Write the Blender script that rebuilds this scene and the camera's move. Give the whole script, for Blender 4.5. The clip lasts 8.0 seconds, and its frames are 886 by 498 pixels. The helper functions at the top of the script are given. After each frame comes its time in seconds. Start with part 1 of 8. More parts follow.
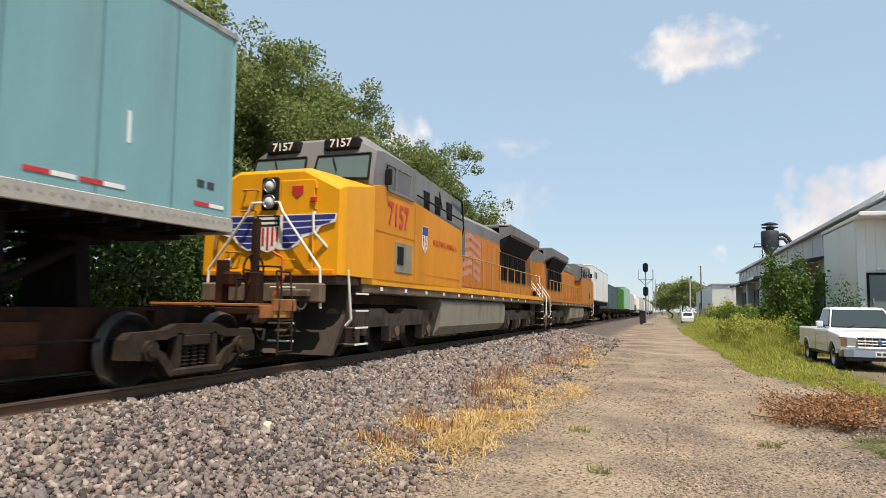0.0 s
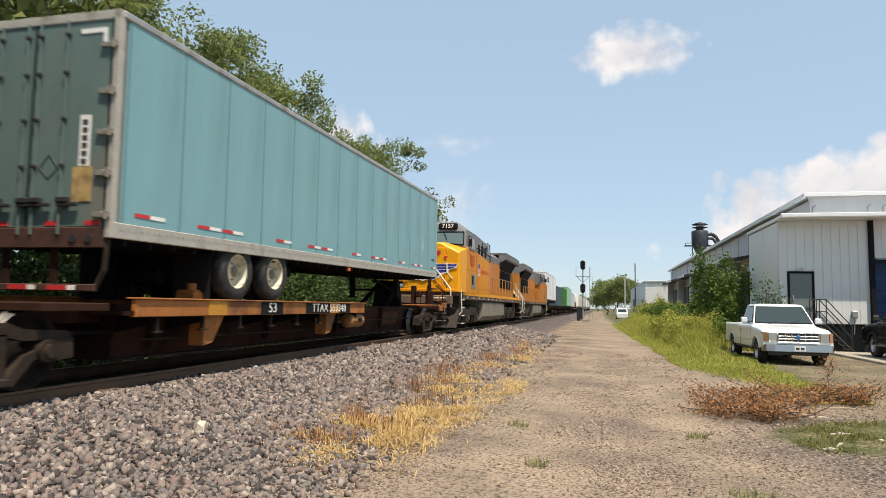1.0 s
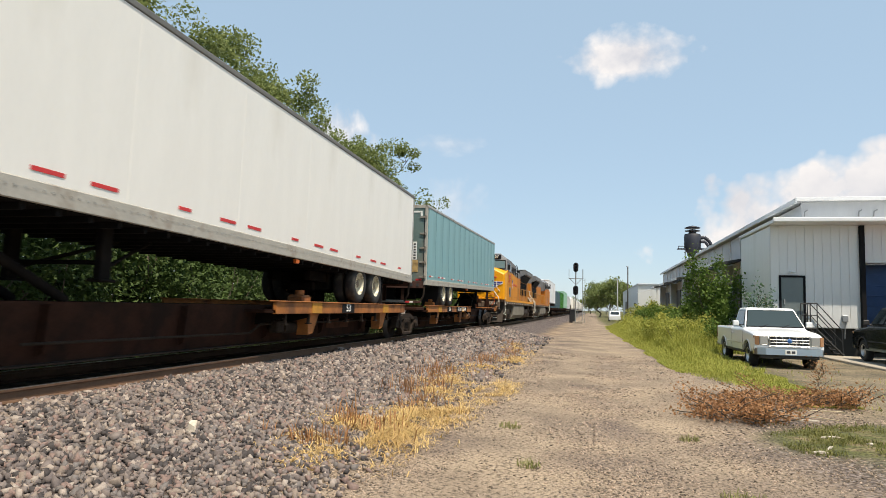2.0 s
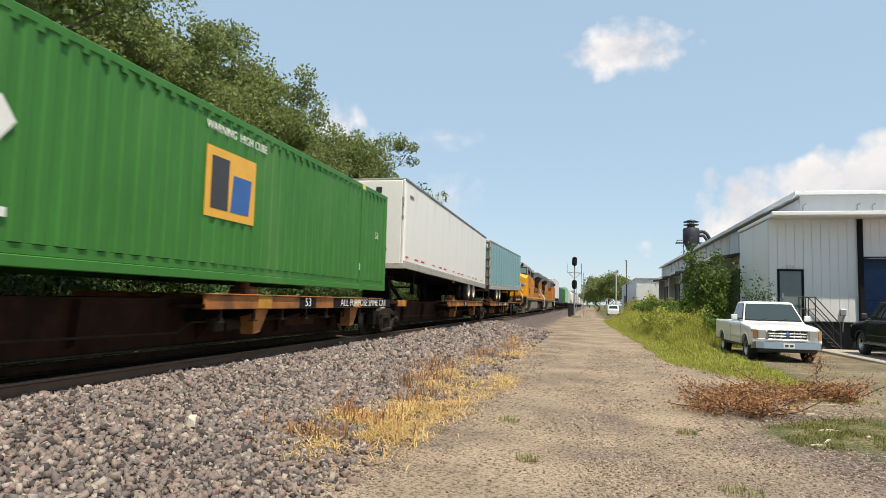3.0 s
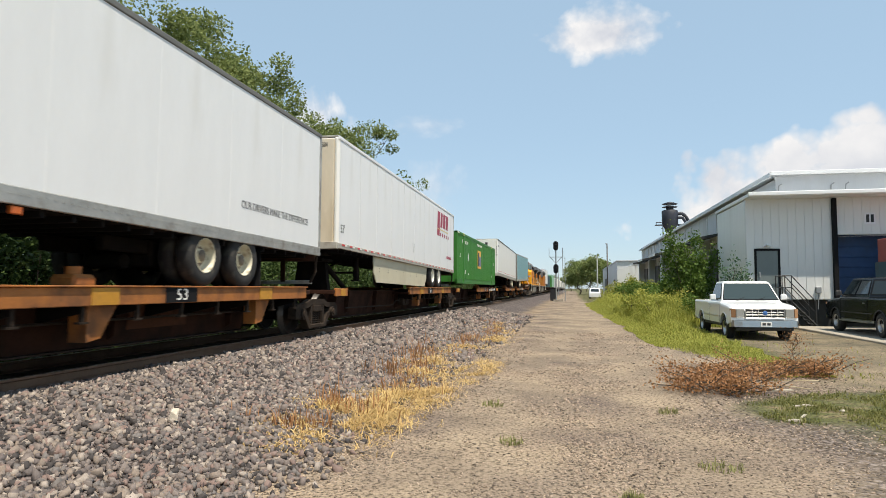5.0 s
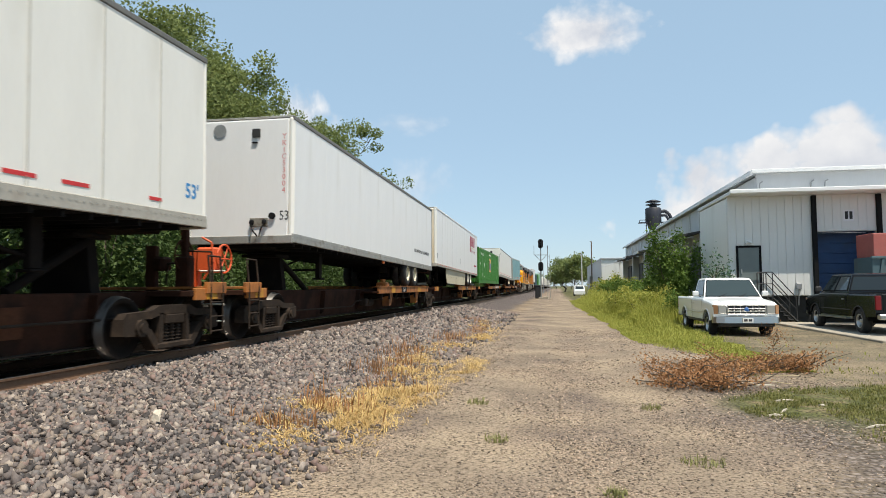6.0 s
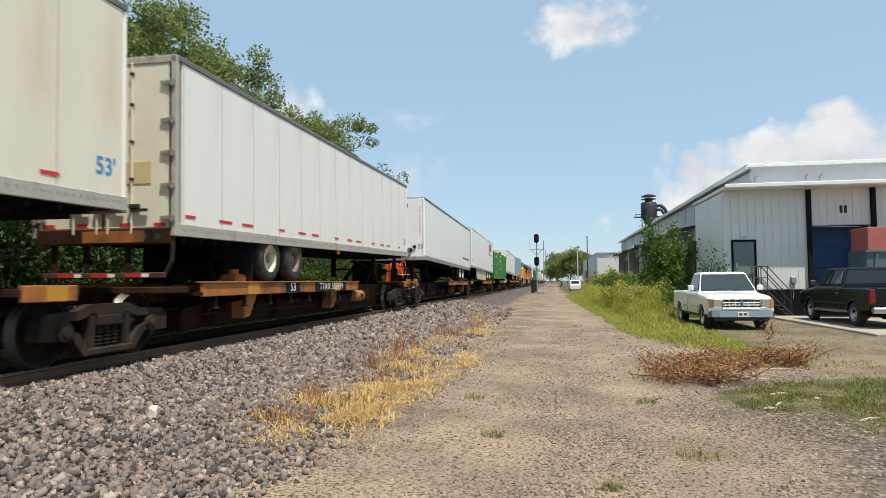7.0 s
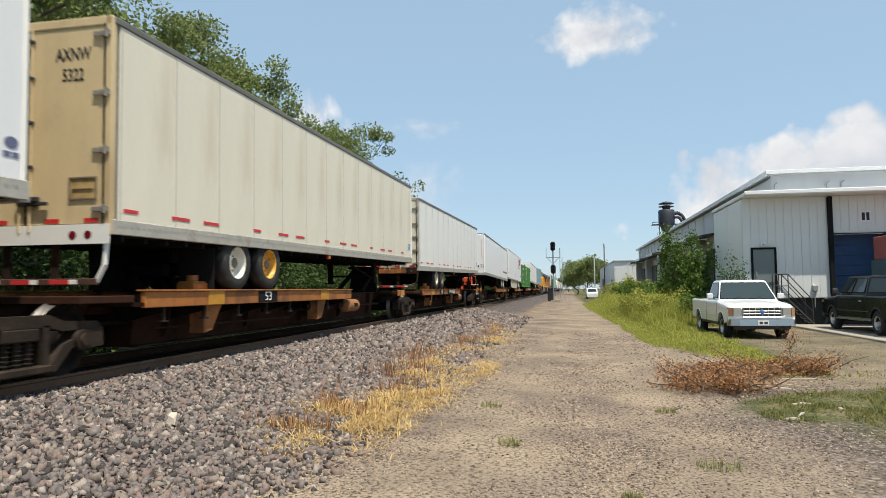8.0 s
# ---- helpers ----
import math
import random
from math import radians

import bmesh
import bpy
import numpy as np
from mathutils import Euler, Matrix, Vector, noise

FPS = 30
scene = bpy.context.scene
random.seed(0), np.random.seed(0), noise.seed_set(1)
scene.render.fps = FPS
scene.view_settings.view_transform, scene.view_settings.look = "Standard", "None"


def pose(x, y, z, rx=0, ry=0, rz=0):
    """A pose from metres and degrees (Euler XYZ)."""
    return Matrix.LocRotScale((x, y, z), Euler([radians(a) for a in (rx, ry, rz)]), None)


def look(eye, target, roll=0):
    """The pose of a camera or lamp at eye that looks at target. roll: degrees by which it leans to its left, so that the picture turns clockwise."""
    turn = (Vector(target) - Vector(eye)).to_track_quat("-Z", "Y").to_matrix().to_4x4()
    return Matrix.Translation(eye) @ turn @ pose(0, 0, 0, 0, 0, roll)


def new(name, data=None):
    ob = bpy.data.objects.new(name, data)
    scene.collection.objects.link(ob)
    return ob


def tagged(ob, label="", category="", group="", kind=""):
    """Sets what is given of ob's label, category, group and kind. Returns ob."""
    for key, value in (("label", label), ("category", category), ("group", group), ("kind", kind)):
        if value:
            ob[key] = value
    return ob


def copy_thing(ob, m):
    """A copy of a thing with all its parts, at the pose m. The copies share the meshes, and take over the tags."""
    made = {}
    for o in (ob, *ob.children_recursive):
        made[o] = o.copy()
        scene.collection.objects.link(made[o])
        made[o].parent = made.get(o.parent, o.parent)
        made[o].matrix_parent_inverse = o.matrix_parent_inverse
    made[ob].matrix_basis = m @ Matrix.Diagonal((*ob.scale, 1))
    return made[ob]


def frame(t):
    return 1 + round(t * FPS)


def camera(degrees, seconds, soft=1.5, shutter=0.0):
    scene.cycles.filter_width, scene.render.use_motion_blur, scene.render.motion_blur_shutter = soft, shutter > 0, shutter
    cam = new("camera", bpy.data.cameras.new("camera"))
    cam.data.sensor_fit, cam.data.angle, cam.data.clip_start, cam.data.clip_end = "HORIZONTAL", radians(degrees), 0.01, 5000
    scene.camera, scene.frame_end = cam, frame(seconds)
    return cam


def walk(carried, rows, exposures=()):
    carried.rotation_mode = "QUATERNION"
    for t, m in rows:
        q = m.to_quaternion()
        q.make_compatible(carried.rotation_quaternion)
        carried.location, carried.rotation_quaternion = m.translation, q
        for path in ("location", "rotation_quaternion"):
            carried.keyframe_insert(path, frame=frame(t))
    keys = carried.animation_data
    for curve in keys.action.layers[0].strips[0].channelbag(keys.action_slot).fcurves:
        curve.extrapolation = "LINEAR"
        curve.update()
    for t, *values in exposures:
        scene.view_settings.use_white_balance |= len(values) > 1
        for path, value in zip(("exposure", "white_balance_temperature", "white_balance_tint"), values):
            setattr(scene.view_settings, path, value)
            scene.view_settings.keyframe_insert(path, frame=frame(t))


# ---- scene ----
import functools

cam = camera(69.0, 8.0, soft=0.55, shutter=0.12)
PATH = [
    (0, pose(-0.004, 0, 1.7, 95.23, -1.01, 18.90)),
    (0.5, pose(-0.004, 0, 1.7, 94.86, -1.19, 15.65)),
    (1, pose(-0.006, 0, 1.7, 95.00, -1.08, 13.69)),
    (1.5, pose(-0.012, 0, 1.7, 95.13, -1.48, 13.15)),
    (3, pose(-0.014, 0, 1.7, 94.60, -1.45, 12.96)),
    (3.5, pose(-0.01, 0, 1.7, 93.94, -0.94, 12.60)),
    (4, pose(-0.002, 0, 1.7, 93.25, -0.39, 12.22)),
    (4.5, pose(0, 0, 1.7, 93.51, -0.24, 12.01)),
    (6, pose(0.016, 0, 1.7, 93.33, 0.28, 10.15)),
    (6.5, pose(0.018, 0, 1.7, 93.23, 0.48, 10.12)),
    (7, pose(0.016, 0, 1.7, 92.88, 0.45, 9.80)),
    (7.5, pose(0.008, 0, 1.7, 93.30, 0.39, 11.58)),
    (8, pose(0.006, 0, 1.7, 93.60, 0.42, 11.22)),
]
walk(cam, PATH, [(0, 0.35, 6800, 14), (1.5, 0.35, 6800, 13), (4.5, 0.33, 6650, 11), (6, 0.29, 6500, 10), (8, 0.25, 6450, 10)])

# ---- light ----
SUN_EL, SUN_AZ = radians(68.5), radians(44)      # azimuth from -y towards +x: behind the viewer, to the right
scene.view_settings.exposure = 0.35
world = bpy.data.worlds.new("sky")
scene.world = world
world.use_nodes = True
wn, wl = world.node_tree.nodes, world.node_tree.links
sky = wn.new("ShaderNodeTexSky")
sky.sky_type, sky.sun_disc = "NISHITA", False
sky.sun_elevation, sky.sun_rotation = SUN_EL, math.pi - SUN_AZ
sky.air_density, sky.dust_density, sky.ozone_density = 1.0, 0.3, 1.0
wn["Background"].inputs["Strength"].default_value = 0.1
haze = wn.new("ShaderNodeMix")                 # even summer haze over the clear sky
haze.data_type = "RGBA"
haze.inputs[0].default_value = 0.62
haze.inputs[7].default_value = (4.2, 5.95, 7.45, 1)
wl.new(sky.outputs[0], haze.inputs[6])
wl.new(haze.outputs[2], wn["Background"].inputs["Color"])
sun_from = Vector((math.sin(SUN_AZ) * math.cos(SUN_EL), -math.cos(SUN_AZ) * math.cos(SUN_EL), math.sin(SUN_EL)))
sun_data = bpy.data.lights.new("sun", "SUN")
sun_data.energy, sun_data.angle, sun_data.color = 5.0, radians(0.55), (1.0, 0.925, 0.80)
sun = new("sun", sun_data)
sun.matrix_world = look(sun_from * 200, (0, 0, 0))

# ---- materials ----
def mat(name, color, rough=0.6, metal=0.0, vary=0.15, scale=3.0, dirt=None, dirt_amount=0.0, dirt_scale=1.2, bump=0.0, bump_scale=60.0,
        streak=1.0, spec=0.5, island=0.0, coat=0.0):
    """A painted or raw surface: base colour with grain at two scales, dirt of its own shape, and fine relief."""
    m = bpy.data.materials.new(name)
    m.use_nodes = True
    n, l = m.node_tree.nodes, m.node_tree.links
    b = n["Principled BSDF"]
    b.inputs["Roughness"].default_value = rough
    b.inputs["Metallic"].default_value = metal
    b.inputs["Specular IOR Level"].default_value = spec
    b.inputs["Coat Weight"].default_value = coat
    tc = n.new("ShaderNodeTexCoord")
    mp = n.new("ShaderNodeMapping")
    mp.inputs["Scale"].default_value = (1, 1, streak)
    l.new(tc.outputs["Object"], mp.inputs["Vector"])

    def nz(s, detail=5.0):
        q = n.new("ShaderNodeTexNoise")
        q.inputs["Scale"].default_value, q.inputs["Detail"].default_value = s, detail
        l.new(mp.outputs[0], q.inputs["Vector"])
        return q.outputs["Fac"]

    def math_node(op, a, c, clamp=False):
        q = n.new("ShaderNodeMath")
        q.operation, q.use_clamp = op, clamp
        for i, v in enumerate((a, c)):
            if isinstance(v, (int, float)):
                q.inputs[i].default_value = v
            else:
                l.new(v, q.inputs[i])
        return q.outputs[0]

    def mix(f, a, c):
        q = n.new("ShaderNodeMix")
        q.data_type = "RGBA"
        for key, v in (("Factor", f), ("A", a), ("B", c)):
            i = {"Factor": 0, "A": 6, "B": 7}[key]
            if isinstance(v, (int, float)):
                q.inputs[i].default_value = v
            elif isinstance(v, tuple):
                q.inputs[i].default_value = (*v[:3], 1)
            else:
                l.new(v, q.inputs[i])
        return q.outputs[2]

    lo = tuple(max(0.0, c * (1 - vary)) for c in color)
    hi = tuple(min(1.0, c * (1 + vary)) for c in color)
    f = math_node("ADD", math_node("MULTIPLY", nz(scale), 0.6), math_node("MULTIPLY", nz(scale * 9, 3.0), 0.4))
    f = math_node("MULTIPLY", math_node("SUBTRACT", f, 0.3), 2.5, True)
    col = mix(f, lo, hi)
    if island:
        g = n.new("ShaderNodeNewGeometry")
        r = n.new("ShaderNodeValToRGB")
        e = r.color_ramp.elements
        e[0].color = (1 - island, 1 - island, 1 - island, 1)
        e[1].color = (1 + island, 1 + island * 0.9, 1 + island * 0.8, 1)
        l.new(g.outputs["Random Per Island"], r.inputs[0])
        q = n.new("ShaderNodeMix")
        q.data_type, q.blend_type = "RGBA", "MULTIPLY"
        q.inputs[0].default_value = 1.0
        l.new(col, q.inputs[6])
        l.new(r.outputs[0], q.inputs[7])
        col = q.outputs[2]
    if dirt:
        d = math_node("MULTIPLY", math_node("SUBTRACT", nz(dirt_scale, 8.0), 0.62 - 0.25 * dirt_amount), 6.0, True)
        d = math_node("MULTIPLY", d, min(1.0, 0.35 + dirt_amount * 0.6))
        col = mix(d, col, dirt)
        l.new(math_node("ADD", rough, math_node("MULTIPLY", d, 0.2), True), b.inputs["Roughness"])
    l.new(col, b.inputs["Base Color"])
    if bump:
        bp = n.new("ShaderNodeBump")
        bp.inputs["Strength"].default_value = bump
        bp.inputs["Distance"].default_value = 0.02
        l.new(nz(bump_scale, 4.0), bp.inputs["Height"])
        l.new(bp.outputs[0], b.inputs["Normal"])
    return m


def leaf_mat(name, a, c, through_light=0.35):
    """Leaves: colours that differ from leaf to leaf, with light passing through."""
    m = bpy.data.materials.new(name)
    m.use_nodes = True
    n, l = m.node_tree.nodes, m.node_tree.links
    b = n["Principled BSDF"]
    b.inputs["Roughness"].default_value = 0.55
    b.inputs["Specular IOR Level"].default_value = 0.12
    g = n.new("ShaderNodeNewGeometry")
    tc = n.new("ShaderNodeTexCoord")
    q = n.new("ShaderNodeTexNoise")
    q.inputs["Scale"].default_value = 0.7
    l.new(tc.outputs["Object"], q.inputs["Vector"])
    ad = n.new("ShaderNodeMath")
    ad.operation = "MULTIPLY_ADD"
    ad.inputs[1].default_value = 0.55
    l.new(g.outputs["Random Per Island"], ad.inputs[0])
    sub = n.new("ShaderNodeMath")
    sub.operation = "MULTIPLY"
    sub.inputs[1].default_value = 0.5
    l.new(q.outputs["Fac"], sub.inputs[0])
    l.new(sub.outputs[0], ad.inputs[2])
    r = n.new("ShaderNodeValToRGB")
    r.color_ramp.elements[0].color = (*a, 1)
    r.color_ramp.elements[1].color = (*c, 1)
    l.new(ad.outputs[0], r.inputs[0])
    l.new(r.outputs[0], b.inputs["Base Color"])
    tr = n.new("ShaderNodeBsdfTranslucent")
    l.new(r.outputs[0], tr.inputs["Color"])
    mx = n.new("ShaderNodeMixShader")
    mx.inputs[0].default_value = through_light
    l.new(b.outputs[0], mx.inputs[1])
    l.new(tr.outputs[0], mx.inputs[2])
    l.new(mx.outputs[0], n["Material Output"].inputs["Surface"])
    return m


def glass_mat(name, color, rough=0.05):
    m = bpy.data.materials.new(name)
    m.use_nodes = True
    b = m.node_tree.nodes["Principled BSDF"]
    b.inputs["Base Color"].default_value = (*color, 1)
    b.inputs["Roughness"].default_value = rough
    b.inputs["Specular IOR Level"].default_value = 0.5
    return m


RUST = (0.10, 0.045, 0.022)
GRIME = (0.055, 0.042, 0.032)
M_TEAL = mat("teal_paint", (0.19, 0.37, 0.395), 0.5, vary=0.08, dirt=(0.15, 0.27, 0.28), dirt_amount=0.35, dirt_scale=0.8, streak=0.25)
M_TEAL_DOOR = mat("weathered_teal_paint", (0.115, 0.175, 0.16), 0.6, vary=0.12, dirt=(0.19, 0.15, 0.11), dirt_amount=0.35, dirt_scale=1.5, streak=0.3)
M_WHITE = mat("white_trailer_paint", (0.79, 0.775, 0.72), 0.45, vary=0.035, dirt=(0.52, 0.49, 0.41), dirt_amount=0.15, dirt_scale=0.7, streak=0.2)
M_WHITE_B = mat("cool_white_trailer_paint", (0.78, 0.78, 0.77), 0.42, vary=0.03, dirt=(0.58, 0.56, 0.5), dirt_amount=0.1, dirt_scale=0.9, streak=0.2)
M_CREAM = mat("aged_cream_paint", (0.74, 0.685, 0.55), 0.5, vary=0.05, dirt=(0.50, 0.42, 0.28), dirt_amount=0.25, dirt_scale=0.8, streak=0.3)
M_BUFF_DOOR = mat("stained_buff_door_paint", (0.62, 0.48, 0.27), 0.55, vary=0.08, dirt=(0.36, 0.24, 0.11), dirt_amount=0.35, dirt_scale=1.2, streak=0.35)
M_GREEN = mat("green_container_paint", (0.042, 0.182, 0.03), 0.5, vary=0.15, spec=0.3, dirt=(0.10, 0.235, 0.07), dirt_amount=0.35, dirt_scale=0.6, streak=0.25)
M_ALU = mat("worn_aluminium", (0.42, 0.41, 0.38), 0.5, 0.6, vary=0.2, dirt=(0.2, 0.17, 0.13), dirt_amount=0.35, dirt_scale=4)
M_RAILGREY = mat("dusty_grey_rail", (0.40, 0.38, 0.33), 0.65, vary=0.2, dirt=(0.18, 0.14, 0.10), dirt_amount=0.4, dirt_scale=3)
M_ROOFEDGE = mat("dark_roof_edge", (0.14, 0.14, 0.13), 0.7, vary=0.2)
M_AIRTANK = mat("dull_orange_air_tank", (0.30, 0.125, 0.035), 0.65, vary=0.25, dirt=RUST, dirt_amount=0.4, dirt_scale=3)
M_TEAL_POST = mat("teal_panel_joint", (0.085, 0.20, 0.225), 0.6, vary=0.15)
M_POST = mat("riveted_panel_joint", (0.50, 0.48, 0.42), 0.6, vary=0.12, dirt=(0.30, 0.27, 0.22), dirt_amount=0.4, dirt_scale=6)
M_REARSILL = mat("rusty_rear_sill", (0.085, 0.042, 0.032), 0.75, vary=0.3, dirt=(0.03, 0.02, 0.017), dirt_amount=0.5, dirt_scale=3, spec=0.2)
M_PLATE = mat("stained_plate", (0.46, 0.31, 0.12), 0.7, vary=0.15, dirt=(0.14, 0.08, 0.035), dirt_amount=0.5, dirt_scale=5)
M_HINGE = mat("worn_steel_hinge", (0.27, 0.25, 0.21), 0.6, 0.2, vary=0.25, dirt=(0.10, 0.06, 0.035), dirt_amount=0.5, dirt_scale=9)
M_SEAM = mat("dark_seam", (0.16, 0.155, 0.14), 0.8, vary=0.2)
# grimy undergear black, lowered further to hold the shade beneath the trailers
M_BLACK = mat("shaded_black_grimy_steel", (0.011, 0.009, 0.008), 0.85, vary=0.3, spec=0.1, dirt=(0.03, 0.022, 0.015), dirt_amount=0.3, dirt_scale=3)
M_TYRE = mat("tyre_rubber", (0.022, 0.021, 0.02), 0.85, vary=0.3, dirt=(0.09, 0.08, 0.065), dirt_amount=0.35, dirt_scale=6)
M_RIM = mat("cream_wheel_rim", (0.62, 0.57, 0.42), 0.5, vary=0.12, dirt=(0.20, 0.13, 0.07), dirt_amount=0.45, dirt_scale=7)
M_RIM_D = mat("dusty_brown_rim", (0.20, 0.155, 0.11), 0.65, vary=0.25, dirt=(0.06, 0.045, 0.03), dirt_amount=0.5, dirt_scale=6)
M_RIM_Y = mat("yellow_wheel_rim", (0.72, 0.38, 0.05), 0.5, vary=0.12, dirt=(0.2, 0.12, 0.05), dirt_amount=0.3, dirt_scale=7)
M_ORANGE = mat("rusty_orange_car_paint", (0.36, 0.125, 0.024), 0.65, vary=0.25, dirt=RUST, dirt_amount=0.6, dirt_scale=2.2, bump=0.1)
M_YELLOWISH = mat("faded_yellow_panel", (0.50, 0.235, 0.022), 0.6, vary=0.2, dirt=(0.28, 0.13, 0.03), dirt_amount=0.4, dirt_scale=3)
# sill, cast and wheel steel: real grime, with under-car shade in the colour
M_SILL = mat("shaded_grimy_brown_sill", (0.040, 0.0175, 0.011), 0.85, vary=0.35, spec=0.1, dirt=(0.018, 0.013, 0.011), dirt_amount=0.6, dirt_scale=1.8, bump=0.15)
M_PATCH = mat("rust_brown_patch", (0.085, 0.034, 0.017), 0.8, vary=0.3, spec=0.15, dirt=(0.03, 0.015, 0.01), dirt_amount=0.6, dirt_scale=3)
M_CAST = mat("shaded_dusty_cast_steel", (0.032, 0.023, 0.017), 0.85, vary=0.35, spec=0.15, dirt=(0.08, 0.052, 0.034), dirt_amount=0.3, dirt_scale=5, bump=0.2)
M_WHEEL = mat("rail_wheel_steel", (0.016, 0.012, 0.010), 0.8, 0.0, vary=0.3, spec=0.15, dirt=(0.045, 0.03, 0.02), dirt_amount=0.3, dirt_scale=6)
M_TREAD = mat("polished_wheel_tread", (0.11, 0.10, 0.09), 0.45, 0.6, vary=0.1)
M_RAIL = mat("rail_steel", (0.13, 0.075, 0.045), 0.6, 0.3, vary=0.25)
M_RAILTOP = mat("polished_rail_head", (0.42, 0.40, 0.38), 0.3, 0.9, vary=0.1)
M_TIE = mat("weathered_timber", (0.06, 0.046, 0.036), 0.9, vary=0.4, spec=0.15, streak=0.2, bump=0.3)
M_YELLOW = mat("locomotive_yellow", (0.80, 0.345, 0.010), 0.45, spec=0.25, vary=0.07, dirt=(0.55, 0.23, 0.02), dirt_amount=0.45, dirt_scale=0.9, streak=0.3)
# cab-side yellow: dust plus the weaker side light, both put into the colour
M_YELLOW_SIDE = mat("dusty_shaded_side_yellow", (0.66, 0.25, 0.008), 0.5, spec=0.2, vary=0.08, dirt=(0.50, 0.20, 0.02), dirt_amount=0.5, dirt_scale=0.7, streak=0.35)
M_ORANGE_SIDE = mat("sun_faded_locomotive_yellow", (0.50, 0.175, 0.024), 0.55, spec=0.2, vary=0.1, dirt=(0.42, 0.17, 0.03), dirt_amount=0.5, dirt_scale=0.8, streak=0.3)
M_LGREY = mat("locomotive_grey", (0.165, 0.165, 0.165), 0.55, vary=0.12, dirt=(0.12, 0.11, 0.10), dirt_amount=0.45, dirt_scale=1.3, streak=0.4)
M_LFRAME = mat("dusty_locomotive_frame", (0.145, 0.098, 0.064), 0.75, vary=0.3, dirt=(0.04, 0.03, 0.024), dirt_amount=0.5, dirt_scale=2.2, bump=0.15)
M_TANK = mat("dusty_fuel_tank", (0.25, 0.225, 0.175), 0.7, vary=0.15, dirt=(0.12, 0.10, 0.07), dirt_amount=0.5, dirt_scale=1.1, streak=0.4)
M_PLOW = mat("worn_black_plow", (0.042, 0.032, 0.024), 0.7, vary=0.25, spec=0.2, dirt=(0.12, 0.085, 0.058), dirt_amount=0.45, dirt_scale=2)
M_WHITEBAR = mat("white_handrail", (0.75, 0.72, 0.62), 0.5, vary=0.08)
M_YBAR = mat("dusty_yellow_handrail", (0.42, 0.22, 0.05), 0.6, vary=0.2)
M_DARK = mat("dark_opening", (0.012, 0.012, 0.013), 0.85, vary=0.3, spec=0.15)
M_GLASS = glass_mat("window_glass", (0.022, 0.03, 0.033))
# windscreen base colours lifted to stand in for reflections on the panes
M_CARSCREEN = glass_mat("car_windscreen_glass", (0.034, 0.05, 0.052), 0.03)
M_SCREEN = glass_mat("pale_windscreen_glass", (0.10, 0.155, 0.16), 0.08)
M_LENS = glass_mat("lamp_lens", (0.75, 0.75, 0.72), 0.15)
M_AMBER = glass_mat("amber_lens", (0.38, 0.20, 0.10), 0.2)
M_HEADLAMP = glass_mat("headlamp_lens", (0.32, 0.32, 0.30), 0.12)
M_REDLENS = glass_mat("red_lens", (0.16, 0.008, 0.012), 0.2)
M_RED = mat("red_paint", (0.55, 0.03, 0.03), 0.5, vary=0.1)
M_FADEDRED = mat("faded_red_lettering", (0.60, 0.20, 0.19), 0.6, vary=0.1)
M_NUMRED = mat("number_red", (0.52, 0.035, 0.02), 0.5, vary=0.1)
M_BLUE = mat("wing_blue", (0.03, 0.035, 0.22), 0.5, vary=0.1)
M_TXTWHITE = mat("white_lettering", (0.8, 0.79, 0.74), 0.6, vary=0.06)
M_TXTBLACK = mat("black_lettering", (0.02, 0.02, 0.022), 0.6, vary=0.1)
M_TXTBLUE = mat("blue_lettering", (0.03, 0.22, 0.5), 0.6, vary=0.1)
M_BADGE = mat("faded_navy_badge", (0.12, 0.13, 0.22), 0.6, vary=0.1)
M_MAROON = mat("maroon_emblem", (0.33, 0.02, 0.055), 0.5, vary=0.08)
M_GOLD = mat("gold_line", (0.72, 0.58, 0.22), 0.6, vary=0.08)
M_EMBLEM_Y = mat("emblem_yellow", (0.80, 0.42, 0.05), 0.5, vary=0.1)
M_EMBLEM_G = mat("emblem_charcoal", (0.045, 0.045, 0.05), 0.6, vary=0.1)
M_EMBLEM_B = mat("emblem_blue", (0.03, 0.12, 0.35), 0.5, vary=0.1)
M_BROWNRED = mat("brake_red_orange", (0.62, 0.09, 0.02), 0.55, vary=0.15)
M_SIDING = mat("white_metal_siding", (0.68, 0.685, 0.655), 0.5, vary=0.04, dirt=(0.48, 0.46, 0.42), dirt_amount=0.15, dirt_scale=0.9, streak=0.2)
# whiter than the front siding: light missing on the side wall, put in colour
M_SIDING_W = mat("brightened_white_side_sheet", (0.78, 0.775, 0.74), 0.5, vary=0.04, dirt=(0.62, 0.6, 0.55), dirt_amount=0.2, dirt_scale=0.6, streak=0.2)
M_NOSE = mat("road_stained_nose_paint", (0.66, 0.58, 0.45), 0.5, vary=0.06, dirt=(0.46, 0.36, 0.22), dirt_amount=0.3, dirt_scale=1.3, streak=0.3)
M_SKIRT = mat("aged_beige_skirt", (0.56, 0.51, 0.37), 0.55, vary=0.06, dirt=(0.38, 0.33, 0.22), dirt_amount=0.3, dirt_scale=0.8, streak=0.3)
M_SOFTPOST = mat("pale_grey_joint", (0.60, 0.60, 0.585), 0.5, vary=0.06)
M_SIDING_G = mat("grey_metal_siding", (0.50, 0.51, 0.52), 0.55, vary=0.05, dirt=(0.38, 0.37, 0.35), dirt_amount=0.2, dirt_scale=0.6, streak=0.15)
M_ROOF = mat("galvanised_roof", (0.42, 0.44, 0.46), 0.45, 0.3, vary=0.1)
M_TRIM = mat("white_trim", (0.72, 0.73, 0.73), 0.5, vary=0.05)
